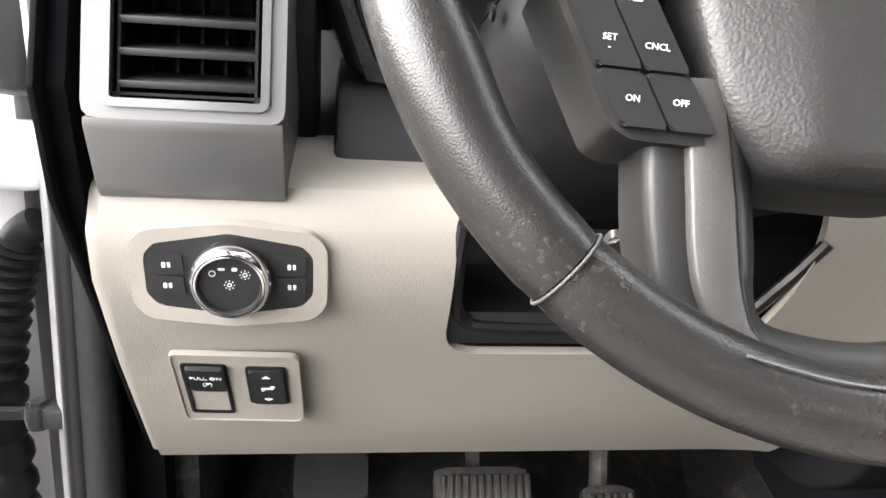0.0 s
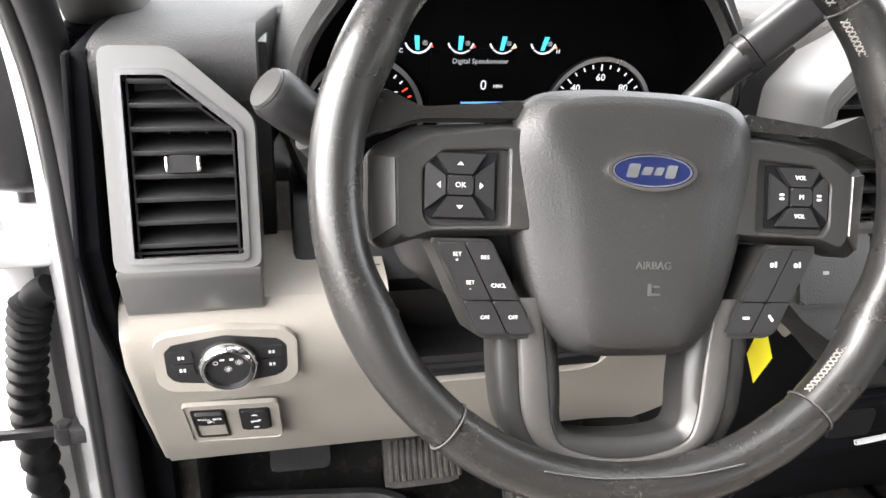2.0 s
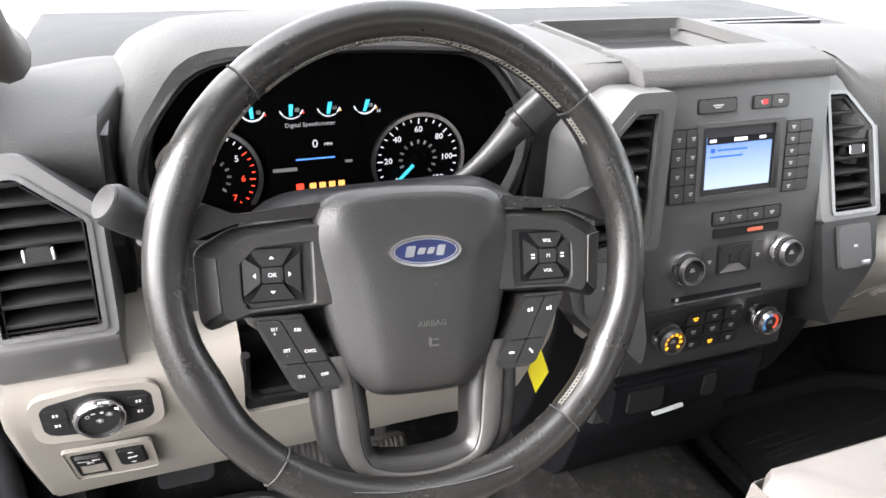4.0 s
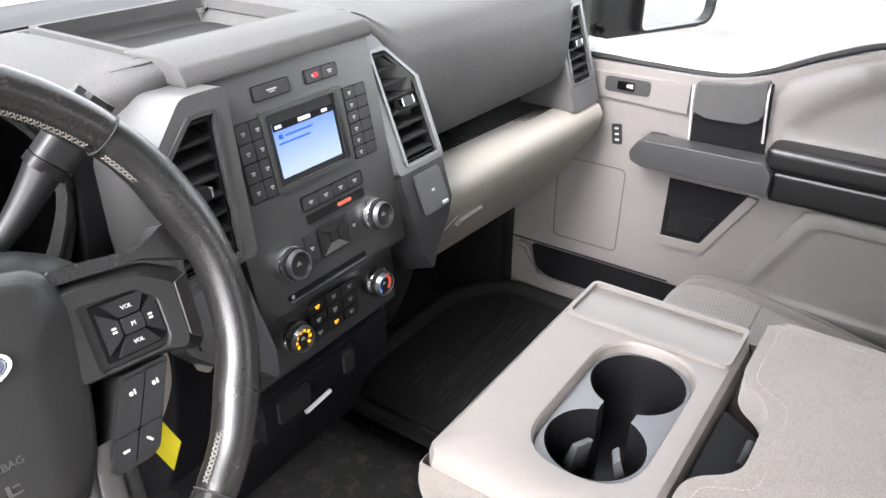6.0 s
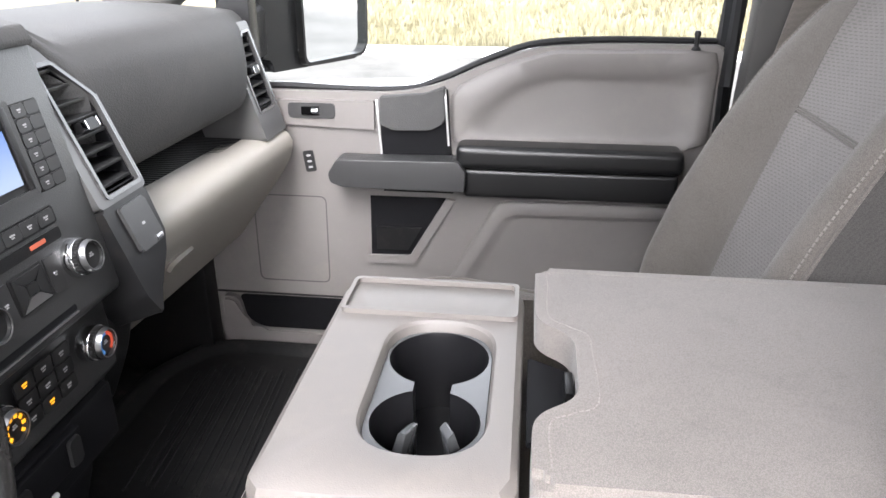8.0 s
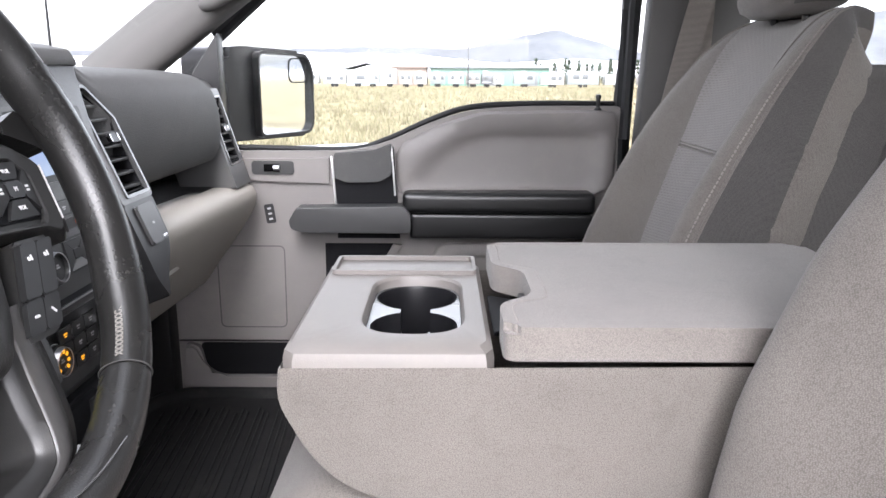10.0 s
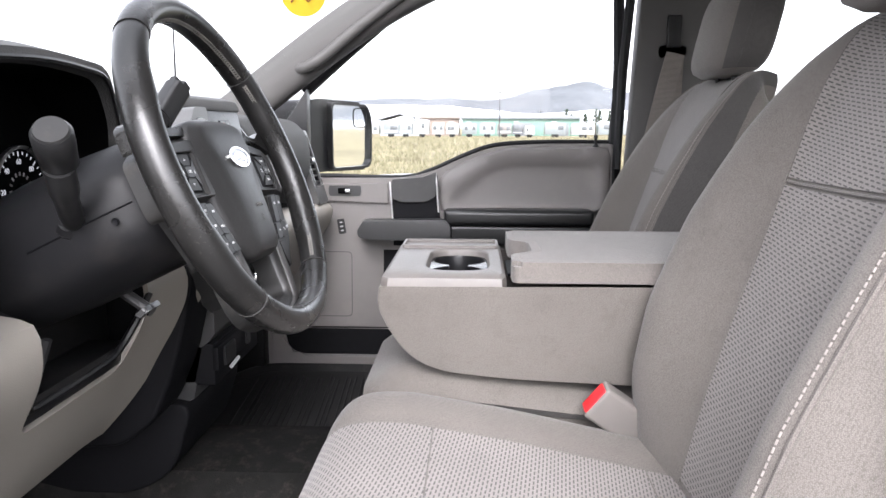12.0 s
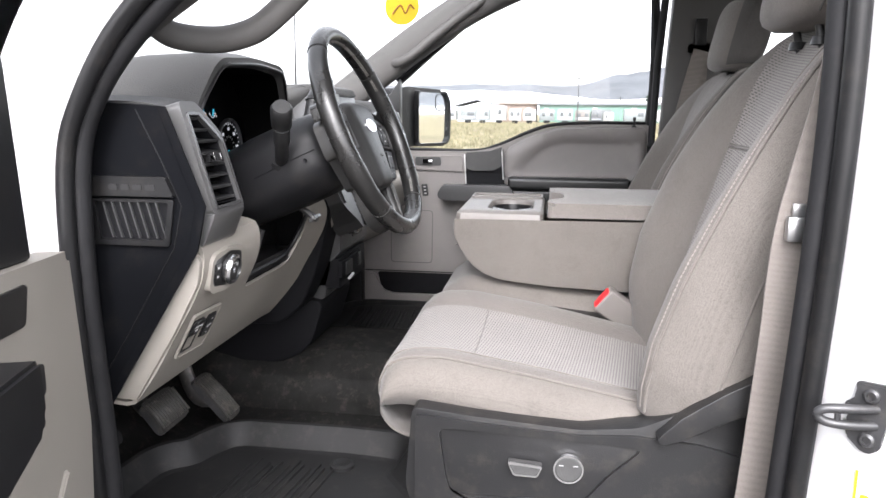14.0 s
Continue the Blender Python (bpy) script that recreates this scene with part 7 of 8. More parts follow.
# ---- doors, mirror, pedals, mats ----
def passenger_door():
    dr = thing("truck_door", (0.79, -0.15, 0.0), "closed passenger door with grey panel, dark pull handle and black armrest", "door")
    D = Matrix(((0, 0, -1, 0.785), (-1, 0, 0, 0), (0, 1, 0, 0), (0, 0, 0, 1)))

    def P(*pts):
        """(y, z) pairs to the panel's own right and up."""
        return [Vector((-y, z)) for y, z in pts]
    shape = rounded(P((0.345, 0.522), (0.345, 0.0), (0.30, -0.07), (-0.56, -0.07), (-0.612, 0.02), (-0.618, 0.55), (-0.606, 0.614), (-0.42, 0.614), (-0.300, 0.606), (-0.220, 0.580), (-0.135, 0.540), (-0.06, 0.523)), [0.01, 0.03, 0.05, 0.04, 0.03, 0.02, 0.012, 0.05, 0.05, 0.05, 0.05, 0.05], 5)
    pan = part("door_panel", plate(shape, D, 0.024, 0.006, -0.010, 3), DOORGREY, dr, "warm grey moulded door panel")
    # soft upper field with a raised surround
    up_in = P((-0.172, 0.446), (-0.560, 0.446), (-0.558, 0.550), (-0.547, 0.562), (-0.330, 0.561), (-0.275, 0.545), (-0.215, 0.500))
    up_out = P((-0.152, 0.438), (-0.598, 0.438), (-0.600, 0.597), (-0.585, 0.608), (-0.325, 0.603), (-0.235, 0.576), (-0.152, 0.533))
    c = (0.40, 0.492)
    n = 60
    ri, ro = radial(rounded(up_in, 0.012, 4), c, n), radial(rounded(up_out, 0.014, 4), c, n)
    rings = [[D @ Vector((p.x, p.y, 0.012)) for p in ro], [D @ Vector((p.x, p.y, 0.020)) for p in [Vector(c) + (q - Vector(c)) * 0.985 for q in ro]], [D @ Vector((p.x, p.y, 0.027)) for p in [Vector(c) + (q - Vector(c)) * 0.955 for q in ro]], [D @ Vector((p.x, p.y, 0.027)) for p in [Vector(c) + (q - Vector(c)) * 1.06 for q in ri]], [D @ Vector((p.x, p.y, 0.0180)) for p in [Vector(c) + (q - Vector(c)) * 0.96 for q in ri]], [D @ Vector((p.x, p.y, 0.0160)) for p in [Vector(c) + (q - Vector(c)) * 0.80 for q in ri]], [D @ Vector((p.x, p.y, 0.0150)) for p in [Vector(c) + (q - Vector(c)) * 0.60 for q in ri]], [D @ Vector((p.x, p.y, 0.0148)) for p in [Vector(c) + (q - Vector(c)) * 0.02 for q in ri]]]
    part("upper_surround", loft(rings, True, False), DOORGREY, pan, "padded grey surround", 60)
    # front ledge with the window switch
    part("front_ledge", plate(rounded(P((0.343, 0.516), (0.343, 0.462), (-0.026, 0.448), (-0.026, 0.518)), 0.010, 2), D, 0.014, 0.009, 0.008, 5), DOORGREY, pan, "", 70)
    ms = D @ Matrix.Translation((-0.096, 0.490, 0.0225))
    swp = part("window_switch_plate", plate(stadium(0.086, 0.028, 0.008), ms, 0.002, 0.0008), PANEL, pan, "dark switch plate")
    part("window_switch", moved(box(-0.018, 0.014, -0.0075, 0.0075, 0.001, 0.006, 0.002), ms), GAUGEBLACK, swp)
    part("switch_edge", moved(prism([(-0.006, 0.0), (0.006, 0.0), (0.005, 0.007), (0.001, 0.010)], "x", 0.002, 0.014, 0.001), ms @ Matrix.Translation((0, 0, 0.004))), SATIN, swp)
    ml = D @ Matrix.Translation((-0.108, 0.394, 0.0145)) @ Matrix.Rotation(radians(8), 4, "Z")
    lk = part("lock_switch", plate(stadium(0.020, 0.040, 0.004), ml, 0.002, 0.0008), BUTTON, pan, "small dark lock switch")
    for v in (-0.011, 0, 0.011):
        marks([(0, v, 0.008, 0.004)], ml @ Matrix.Translation((0, 0, 0.002)), LETTERGREY, lk)
    # black handle bezel between two bright strips
    part("handle_bezel", plate(P((-0.028, 0.508), (-0.032, 0.345), (-0.160, 0.345), (-0.148, 0.532), (-0.09, 0.516)), D, 0.018, 0.003, 0.010), DEEP, pan, "gloss black handle bezel")
    part("bezel_cap", plate(rounded(P((-0.030, 0.521), (-0.030, 0.470), (-0.055, 0.462), (-0.120, 0.464), (-0.1455, 0.478), (-0.1455, 0.541), (-0.11, 0.527)), 0.006, 3), D, 0.014, 0.005, 0.024, 3), DASH, pan, "satin charcoal cap")
    for y0, zt, zb in ((-0.027, 0.514, 0.405), (-0.1475, 0.535, 0.435)):
        part("bright_strip", tube(smooth_path([D @ Vector((-y0 - 0.003, zt, 0.030)), D @ Vector((-y0, zt - 0.03, 0.036)), D @ Vector((-y0 + 0.004, zb, 0.028))], 5), 0.0021, 8), STRIP, pan, "bright satin strip")
    # pull handle
    part("pull_handle", prism(rounded([(0.057, 0.392), (0.053, 0.376), (0.030, 0.368), (-0.184, 0.367), (-0.186, 0.402), (-0.172, 0.421), (0.040, 0.418)], 0.006, 3), "x", 0.701, 0.746, 0.009, 3), PANEL, pan, "satin charcoal pull handle")
    part("pull_handle_foot", moved(box(-0.044, -0.010, 0.372, 0.412, 0.010, 0.05, 0.004), D), DARK, pan)
    part("pull_handle_foot", moved(box(0.150, 0.182, 0.372, 0.412, 0.010, 0.05, 0.004), D), DARK, pan)
    # armrest: padded top, darker body
    part("armrest_top", box(0.713, 0.776, -0.552, -0.168, 0.405, 0.446, 0.013, 5), ARMPAD, pan, "black padded armrest top")
    part("armrest_body", box(0.720, 0.776, -0.548, -0.182, 0.352, 0.4045, 0.009, 4), ARMPAD, pan, "black armrest body")
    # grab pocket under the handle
    # no hollow here: its shade is a black sheet on the panel
    part("grab_pocket", plate(P((-0.004, 0.332), (-0.003, 0.214), (-0.078, 0.216), (-0.146, 0.332)), D, 0.004, 0, 0.0125), DEEP, pan, "flat near-black sheet for the grab pocket's shaded hollow")
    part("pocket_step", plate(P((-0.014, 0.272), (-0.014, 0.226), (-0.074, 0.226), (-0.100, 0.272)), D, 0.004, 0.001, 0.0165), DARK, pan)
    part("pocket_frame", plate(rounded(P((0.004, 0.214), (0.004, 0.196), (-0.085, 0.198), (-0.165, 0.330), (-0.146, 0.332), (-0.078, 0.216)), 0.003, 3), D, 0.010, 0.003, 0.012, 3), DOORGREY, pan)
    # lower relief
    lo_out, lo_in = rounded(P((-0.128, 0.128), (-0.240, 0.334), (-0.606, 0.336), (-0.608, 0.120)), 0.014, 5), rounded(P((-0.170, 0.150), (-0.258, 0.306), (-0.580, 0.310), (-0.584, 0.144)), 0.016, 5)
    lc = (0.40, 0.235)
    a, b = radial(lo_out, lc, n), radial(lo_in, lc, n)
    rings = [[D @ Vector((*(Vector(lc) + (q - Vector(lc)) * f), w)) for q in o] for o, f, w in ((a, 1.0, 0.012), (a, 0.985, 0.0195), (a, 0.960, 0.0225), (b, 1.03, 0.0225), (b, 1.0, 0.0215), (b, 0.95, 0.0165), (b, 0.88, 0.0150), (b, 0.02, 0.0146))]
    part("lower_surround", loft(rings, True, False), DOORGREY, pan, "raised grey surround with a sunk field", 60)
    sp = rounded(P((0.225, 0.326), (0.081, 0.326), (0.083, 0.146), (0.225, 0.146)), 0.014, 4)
    # no groove cut: a darker flush strip carries its shade
    part("speaker_seam", ring(sp, scaled(sp, 0.0022), D, 0.010, 0.0146, 0), PILLAR, pan, "square outline, its groove's shade put in as a darker strip")
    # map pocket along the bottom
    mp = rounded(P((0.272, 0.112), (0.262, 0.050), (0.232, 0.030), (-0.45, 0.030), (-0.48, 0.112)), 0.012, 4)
    # sheet on the panel, black for the shade inside the pocket
    part("map_pocket", plate(mp, D, 0.004, 0, 0.0125), DEEP, pan, "flat near-black sheet for the map pocket's shaded hollow")
    lip = rounded(P((0.306, 0.114), (0.270, 0.110), (0.260, 0.058), (0.230, 0.040), (-0.48, 0.040), (-0.50, -0.066), (0.19, -0.068), (0.262, -0.040), (0.300, 0.02)), 0.016, 3)
    part("pocket_lip", plate(lip, D, 0.024, 0.006, 0.010, 3), DOORGREY, pan, "grey pocket lip")
    part("cross_seam", moved(box(-0.33, 0.03, 0.114, 0.118, 0.012, 0.0155, 0.001), D), DARK, pan)
    # lock pin
    part("lock_pin", lathe([(0, 0), (0.009, 0), (0.007, 0.004), (0.004, 0.006), (0.004, 0.020), (0.006, 0.026), (0.0045, 0.031), (0, 0.032)], Matrix.Translation((0.772, -0.558, 0.606)), 14), BUTTON, dr, "black lock pin")
    # outer belt seal and glass
    belt = smooth_path([(0.792, 0.33, 0.526), (0.792, 0.16, 0.528), (0.792, -0.05, 0.525), (0.792, -0.130, 0.544), (0.792, -0.220, 0.584), (0.792, -0.30, 0.610), (0.792, -0.42, 0.618), (0.792, -0.60, 0.618)], 6)
    part("belt_seal", tube(belt, 0.006, 8), RUBBER, dr)
    g = plate([(-p.y, p.z) for p in belt] + [(0.61, 0.80), (0.585, 1.02), (0.40, 1.055), (0.22, 1.03), (0.05, 0.95), (-0.06, 0.87), (-0.185, 0.76), (-0.33, 0.62)], Matrix(((0, 0, -1, 0.80), (-1, 0, 0, 0), (0, 1, 0, 0), (0, 0, 0, 1))), 0.003, 0)
    part("window_glass", g, GLASS, dr, "clear door glass").visible_shadow = False
    part("window_frame", merged(tube([(0.79, -0.606, 0.60), (0.785, -0.612, 0.80), (0.765, -0.60, 1.03)], 0.014, 8, flat=1.2), tube(smooth_path([(0.785, 0.20, 0.745), (0.775, 0.05, 0.87), (0.765, -0.08, 0.965), (0.75, -0.25, 1.04), (0.745, -0.45, 1.062), (0.75, -0.59, 1.045)], 4), 0.014, 8)), RUBBER, dr, "black window frame seal")
    outer = plate(rounded([(-0.36, 0.51), (-0.36, -0.20), (0.62, -0.20), (0.625, 0.60), (0.30, 0.595), (0.13, 0.53)], 0.02, 3), Matrix(((0, 0, -1, 0.90), (-1, 0, 0, 0), (0, 1, 0, 0), (0, 0, 0, 1))), 0.06, 0.01)
    part("outer_skin", outer, WHITEBODY, dr, "white painted outer door skin")
    return dr


def door_mirror():
    mr = thing("door_mirror", (0.95, 0.22, 0.60), "large black tow mirror outside the passenger window", "mirror")
    m = facing(1.045, 0.150, 0.628, 0, -22)
    body = rounded([(-0.165, -0.10), (0.150, -0.108), (0.175, -0.085), (0.180, 0.06), (0.150, 0.102), (-0.10, 0.108), (-0.165, 0.10)], 0.03, 5)
    part("mirror_housing", plate(body, m, 0.11, 0.025, -0.125, 4), DARK, mr, "black mirror housing")
    part("mirror_bezel", ring(rounded([(-0.060, -0.098), (0.150, -0.100), (0.170, -0.080), (0.174, 0.055), (0.145, 0.096), (-0.060, 0.098)], 0.02, 5), rounded([(-0.054, -0.092), (0.146, -0.094), (0.164, -0.076), (0.168, 0.052), (0.141, 0.090), (-0.054, 0.092)], 0.018, 5), m, -0.018, 0.002, 0.002), DARK, mr)
    part("mirror_glass", plate(rounded([(-0.054, -0.092), (0.146, -0.094), (0.164, -0.076), (0.168, 0.052), (0.141, 0.090), (-0.054, 0.092)], 0.018, 5), m, 0.002, 0, -0.012), MIRROR, mr, "mirror glass")
    part("spot_ring", ring(stadium(0.080, 0.060, 0.02, 5, 0.118, 0.055), stadium(0.074, 0.054, 0.018, 5, 0.118, 0.055), m, -0.010, -0.0085, 0), DARK, mr)
    part("mirror_arm", box(0.80, 0.92, 0.22, 0.28, 0.56, 0.66, 0.015, 3), DARK, mr)


def driver_door():
    """Open on its hinges, seen along its inner side."""
    dr = thing("truck_door", (-0.93, 0.21, 0.0), "open driver door with beige panel, dark armrest and black window frame", "door")
    M = Matrix(((-0.94, 0, 0.342, -0.935), (-0.342, 0, -0.94, 0.215), (0, 1, 0, 0), (0, 0, 0, 1)))
    pan = part("door_panel", plate(rounded([(-0.03, 0.497), (0.80, 0.56), (0.80, -0.10), (0.0, -0.10), (-0.065, 0.28), (-0.050, 0.38)][::-1], 0.012, 4), M, 0.03, 0.008, -0.03, 3), BEIGE, dr, "beige moulded door panel")
    part("armrest", plate(rounded([(0.205, 0.447), (0.60, 0.475), (0.60, 0.33), (0.215, 0.385), (0.205, 0.398)][::-1], 0.006, 3), M, 0.038, 0.004, 0.0, 2), SHROUD, pan, "charcoal armrest and pull")
    part("panel_relief", plate(rounded([(0.045, 0.275), (0.085, 0.25), (0.085, -0.05), (0.055, -0.05)][::-1], 0.01, 3), M, 0.005, 0.002), BEIGE, pan)
    part("lock_switch", plate(stadium(0.014, 0.030, 0.003, 4, 0.100, 0.392), M, 0.004, 0.001), BUTTON, pan)
    part("switch_recess", plate(rounded([(0.115, 0.492), (0.20, 0.498), (0.20, 0.462), (0.13, 0.455)][::-1], 0.006, 3), M, 0.004, 0.001), DARK, pan)
    part("door_shell", merged(moved(plate(rounded([(-0.03, 0.50), (0.85, 0.58), (0.85, -0.20), (0.0, -0.20), (-0.03, 0.0)][::-1], 0.02, 3), None, 0.10, 0.01, -0.135), M)), WHITEBODY, dr, "white painted door shell")
    part("window_frame", plate(rounded([(0.055, 0.502), (0.80, 0.565), (0.80, 0.60), (0.30, 0.585), (0.30, 0.95), (0.22, 0.90), (0.085, 0.70)][::-1], 0.01, 3), M, 0.05, 0.006, -0.06), DARK, dr, "black window corner and frame")
    # hinge side: white hinge, check strap, rubber harness boot, dark speaker flap
    part("hinge", merged(box(-0.935, -0.822, 0.338, 0.40, 0.425, 0.475, 0.014, 3), box(-0.945, -0.86, 0.31, 0.35, 0.475, 0.488, 0.005)), WHITEBODY, dr, "white painted door hinge")
    ck = part("check_strap", merged(box(-0.945, -0.826, 0.338, 0.347, 0.229, 0.239, 0.003), moved(lathe([(0, -0.010), (0.010, -0.010), (0.0115, 0), (0.010, 0.010), (0, 0.010)], None, 14), Matrix.Translation((-0.842, 0.336, 0.236))), box(-0.836, -0.812, 0.324, 0.350, 0.228, 0.247, 0.004)), STEEL, dr, "dark steel door check strap")
    part("check_bolt", lathe([(0, 0), (0.007, 0), (0.007, 0.004), (0, 0.005)], Matrix.Translation((-0.842, 0.336, 0.246)), 6), STEEL, ck)
    bp = smooth_path([(-0.838, 0.365, 0.395), (-0.858, 0.368, 0.378), (-0.872, 0.370, 0.325), (-0.884, 0.370, 0.24), (-0.884, 0.372, 0.10)], 16)
    part("harness_boot", tube(bp, [0.0145 if k < 16 else 0.0185 + 0.0034 * math.cos(k * math.pi * 0.66) for k in range(len(bp))], 16), RUBBER, dr, "ribbed black harness boot")
    part("shell_edge", box(-0.99, -0.865, 0.43, 0.46, -0.10, 0.62, 0.01), surface("door_edge_grey", (0.55, 0.55, 0.53), 0.4, vary=0.1, scale=9, dirt=0.25), dr, "pale grey inner door edge")
    part("hinge_cover", moved(box(-0.045, 0.035, -0.02, 0.02, 0, 0.22, 0.015, 3), Matrix.Translation((-0.862, 0.375, 0.497)) @ Matrix.Rotation(radians(6), 4, "Y")), DARK, dr, "black flap above the hinge")


def pedals():
    for nm, x, y, z, w, h, tilt in (("brake_pedal", -0.448, 0.384, 0.108, 0.096, 0.068, 38), ("accelerator_pedal", -0.318, 0.345, 0.085, 0.055, 0.110, 42)):
        pd = thing(nm, (x, y, z), "worn dusty rubber-faced foot pedal on a steel arm", "pedal", "pedals")
        m = facing(x, y, z, tilt)
        part("pedal_plate", plate(stadium(w, h, 0.014), m, 0.012, 0.003, -0.012), STEEL, pd)
        # the rubber face bows a little across its width
        rubber = part("pedal_rubber", moved(skin(lambda u, v: (w * (u - 0.5), h * (v - 0.5) * (1 - 0.10 * abs(2 * u - 1) ** 3), 0.006 - 0.005 * (2 * v - 1) ** 2), 12, 8, 0.008), m), PEDAL, pd)
        for i in range(int(w / 0.008)):
            u = -w / 2 + 0.008 * (i + 0.7)
            part("pedal_rib", moved(box(u, u + 0.0055, -h / 2 + 0.008, h / 2 - 0.008, 0.002, 0.0072, 0.001, 1), m), PEDAL, rubber)
        part("pedal_arm", tube(smooth_path([m @ Vector((0, 0.0, -0.010)), m @ Vector((0, 0.035, -0.035)), (x, y + 0.085, z + 0.13), (x, y + 0.095, z + 0.26)], 5), 0.010, 10, flat=1.6), PEDAL, pd, "dusty steel pedal arm")
    pk = thing("parking_brake", (-0.62, 0.47, 0.08), "black parking brake pedal by the kick panel", "pedal", "pedals")
    m = facing(-0.60, 0.42, 0.115, 40)
    part("pedal_rubber", plate(stadium(0.075, 0.055, 0.010), m, 0.010, 0.003), RUBBER, pk)
    part("pedal_arm", tube([m @ Vector((0, 0, -0.004)), (-0.60, 0.50, 0.24), (-0.60, 0.52, 0.32)], 0.009, 8), STEEL, pk)


def mats():
    """Tray mats: a flat ribbed sheet inside a high rolled rim."""
    left = [(-0.715, -0.125), (-0.545, -0.105), (-0.495, -0.070), (-0.440, -0.030), (-0.395, -0.045), (-0.385, 0.06), (-0.385, 0.275), (-0.430, 0.300), (-0.475, 0.315), (-0.500, 0.360), (-0.715, 0.385)]
    right = [(0.705, -0.16), (0.705, 0.30), (0.60, 0.36), (0.32, 0.36), (0.255, 0.33), (0.255, -0.16)]
    for out, rise, label, fix, ribs in ((left, 1.0, "dusty black rubber tray mat with a high rolled lip", (-0.432, 0.055), (-0.625, -0.425, 0.075, 0.235)), (right, 0.35, "black ribbed rubber tray mat in the passenger footwell", (0.30, 0.02), (0.30, 0.66, -0.10, 0.30))):
        mt = thing("floor_mat", (sum(p[0] for p in out) / len(out), 0.1, 0.004), label, "floor mat", "floor mats")
        line = rounded(out, 0.035, 5)
        if sum(a[0] * b[1] - b[0] * a[1] for a, b in zip(line, line[1:] + line[:1])) < 0:
            line = line[::-1]
        sheet = part("mat_sheet", plate(line, None, 0.010, 0.003, 0.002), MAT, mt)
        # rim: rises from the sheet, leans out and rolls over at the top
        rim = []
        for grow, z in ((-0.010, 0.0115), (0.004, 0.014), (0.014, 0.026), (0.024, 0.044), (0.031, 0.052), (0.040, 0.053), (0.044, 0.047), (0.040, 0.041), (0.034, 0.030), (0.024, 0.012), (0.014, 0.002), (0.0, 0.002)):
            rim.append([(p[0], p[1], 0.002 + (z - 0.002) * (rise if z > 0.0115 else 1.0)) for p in scaled(line, -grow)])
        part("mat_lip", loft(rim, True, False), MAT, mt, "high rolled mat lip")
        x0, x1, y0, y1 = ribs
        k, y = 0, y0
        while y < y1:
            a, b = x0 + 0.03 * ((k * 5) % 4) / 4, x1 - 0.035 * ((k * 3) % 5) / 5
            part("mat_rib", moved(box(-(b - a) / 2, (b - a) / 2, -0.0022, 0.0022, 0.010, 0.0155, 0.001, 1), Matrix.Translation(((a + b) / 2, y, 0)) @ Matrix.Rotation(radians(-7 if x0 < 0 else 4), 4, "Z")), MAT, sheet)
            y += 0.0115 if k % 3 else 0.019
            k += 1
        part("mat_fixing", lathe([(0, 0.012), (0.022, 0.012), (0.022, 0.018), (0.016, 0.021), (0.008, 0.018), (0, 0.018)], Matrix.Translation((fix[0], fix[1], 0)), 24), MAT, mt)
    solid("kick_panel", box(-0.745, -0.715, 0.345, 0.64, 0.0, 0.26, 0.008), CARPET, "black kick panel beside the pedals", "trim", "structure")
    solid("kick_panel", box(0.715, 0.768, 0.315, 0.64, -0.12, 0.33, 0.008), DARK, "black kick panel at the passenger footwell", "trim", "structure")


def passenger_sill():
    solid("door_sill", box(0.735, 0.80, -0.62, 0.64, -0.14, -0.073, 0.008), DARK, "black plastic sill under the passenger door", "sill", "structure")


def striker():
    st = thing("door_striker", (-0.825, -0.655, 0.322), "black steel door striker loop bolted to the white jamb", "striker")
    m = Matrix.Translation((-0.834, -0.655, 0.330)) @ Matrix.Rotation(radians(230), 4, "Z") @ Matrix.Rotation(radians(90), 4, "X")
    base = part("striker_plate", plate(rounded([(-0.024, 0.012), (-0.010, 0.018), (-0.014, 0.038), (0.020, 0.040), (0.026, 0.012), (0.020, -0.006), (0.016, -0.034), (0.002, -0.042), (-0.020, -0.024), (-0.016, -0.006)][::-1], 0.005, 3), m, 0.006, 0.002), STEEL, st)
    for v in (0.026, -0.024):
        part("striker_bolt", lathe([(0, 0.005), (0.0085, 0.005), (0.0085, 0.009), (0.006, 0.0115), (0.004, 0.0115), (0.004, 0.008), (0, 0.008)], m @ Matrix.Translation((0.004, v, 0)), 18), STEEL, base)
    part("striker_loop", tube(smooth_path([m @ Vector(p) for p in ((0.010, 0.012, 0.003), (-0.012, 0.012, 0.026), (-0.030, 0.010, 0.038), (-0.037, 0.003, 0.040), (-0.030, -0.005, 0.036), (-0.012, -0.007, 0.024), (0.010, -0.007, 0.003))], 5), 0.0052, 10), STEEL, st)
    part("striker_cross", tube([m @ Vector((-0.020, 0.012, 0.030)), m @ Vector((-0.020, -0.006, 0.029))], 0.0035, 8), STEEL, st)


passenger_door()
door_mirror()
driver_door()
passenger_sill()
pedals()
mats()
striker()
# round yellow price sticker on the windscreen
solid("windscreen_sticker", moved(plate(oval(0.047, 0.047, 40), None, 0.001, 0), facing(0.372, 0.103, 0.925, -15, -62)), STICKER, "round yellow price tag fixed inside the windscreen", "sticker")
stroke = bpy.data.objects["windscreen_sticker"]
part("price_stroke", moved(tube(smooth_path([(-0.026, -0.020, 0.0015), (-0.006, 0.004, 0.0015), (0.010, -0.016, 0.0015), (0.020, 0.006, 0.0015), (0.034, -0.004, 0.0015)], 5), 0.0022, 6), facing(0.372, 0.103, 0.925, -15, -62)), PENBROWN, stroke, "brown pen stroke")
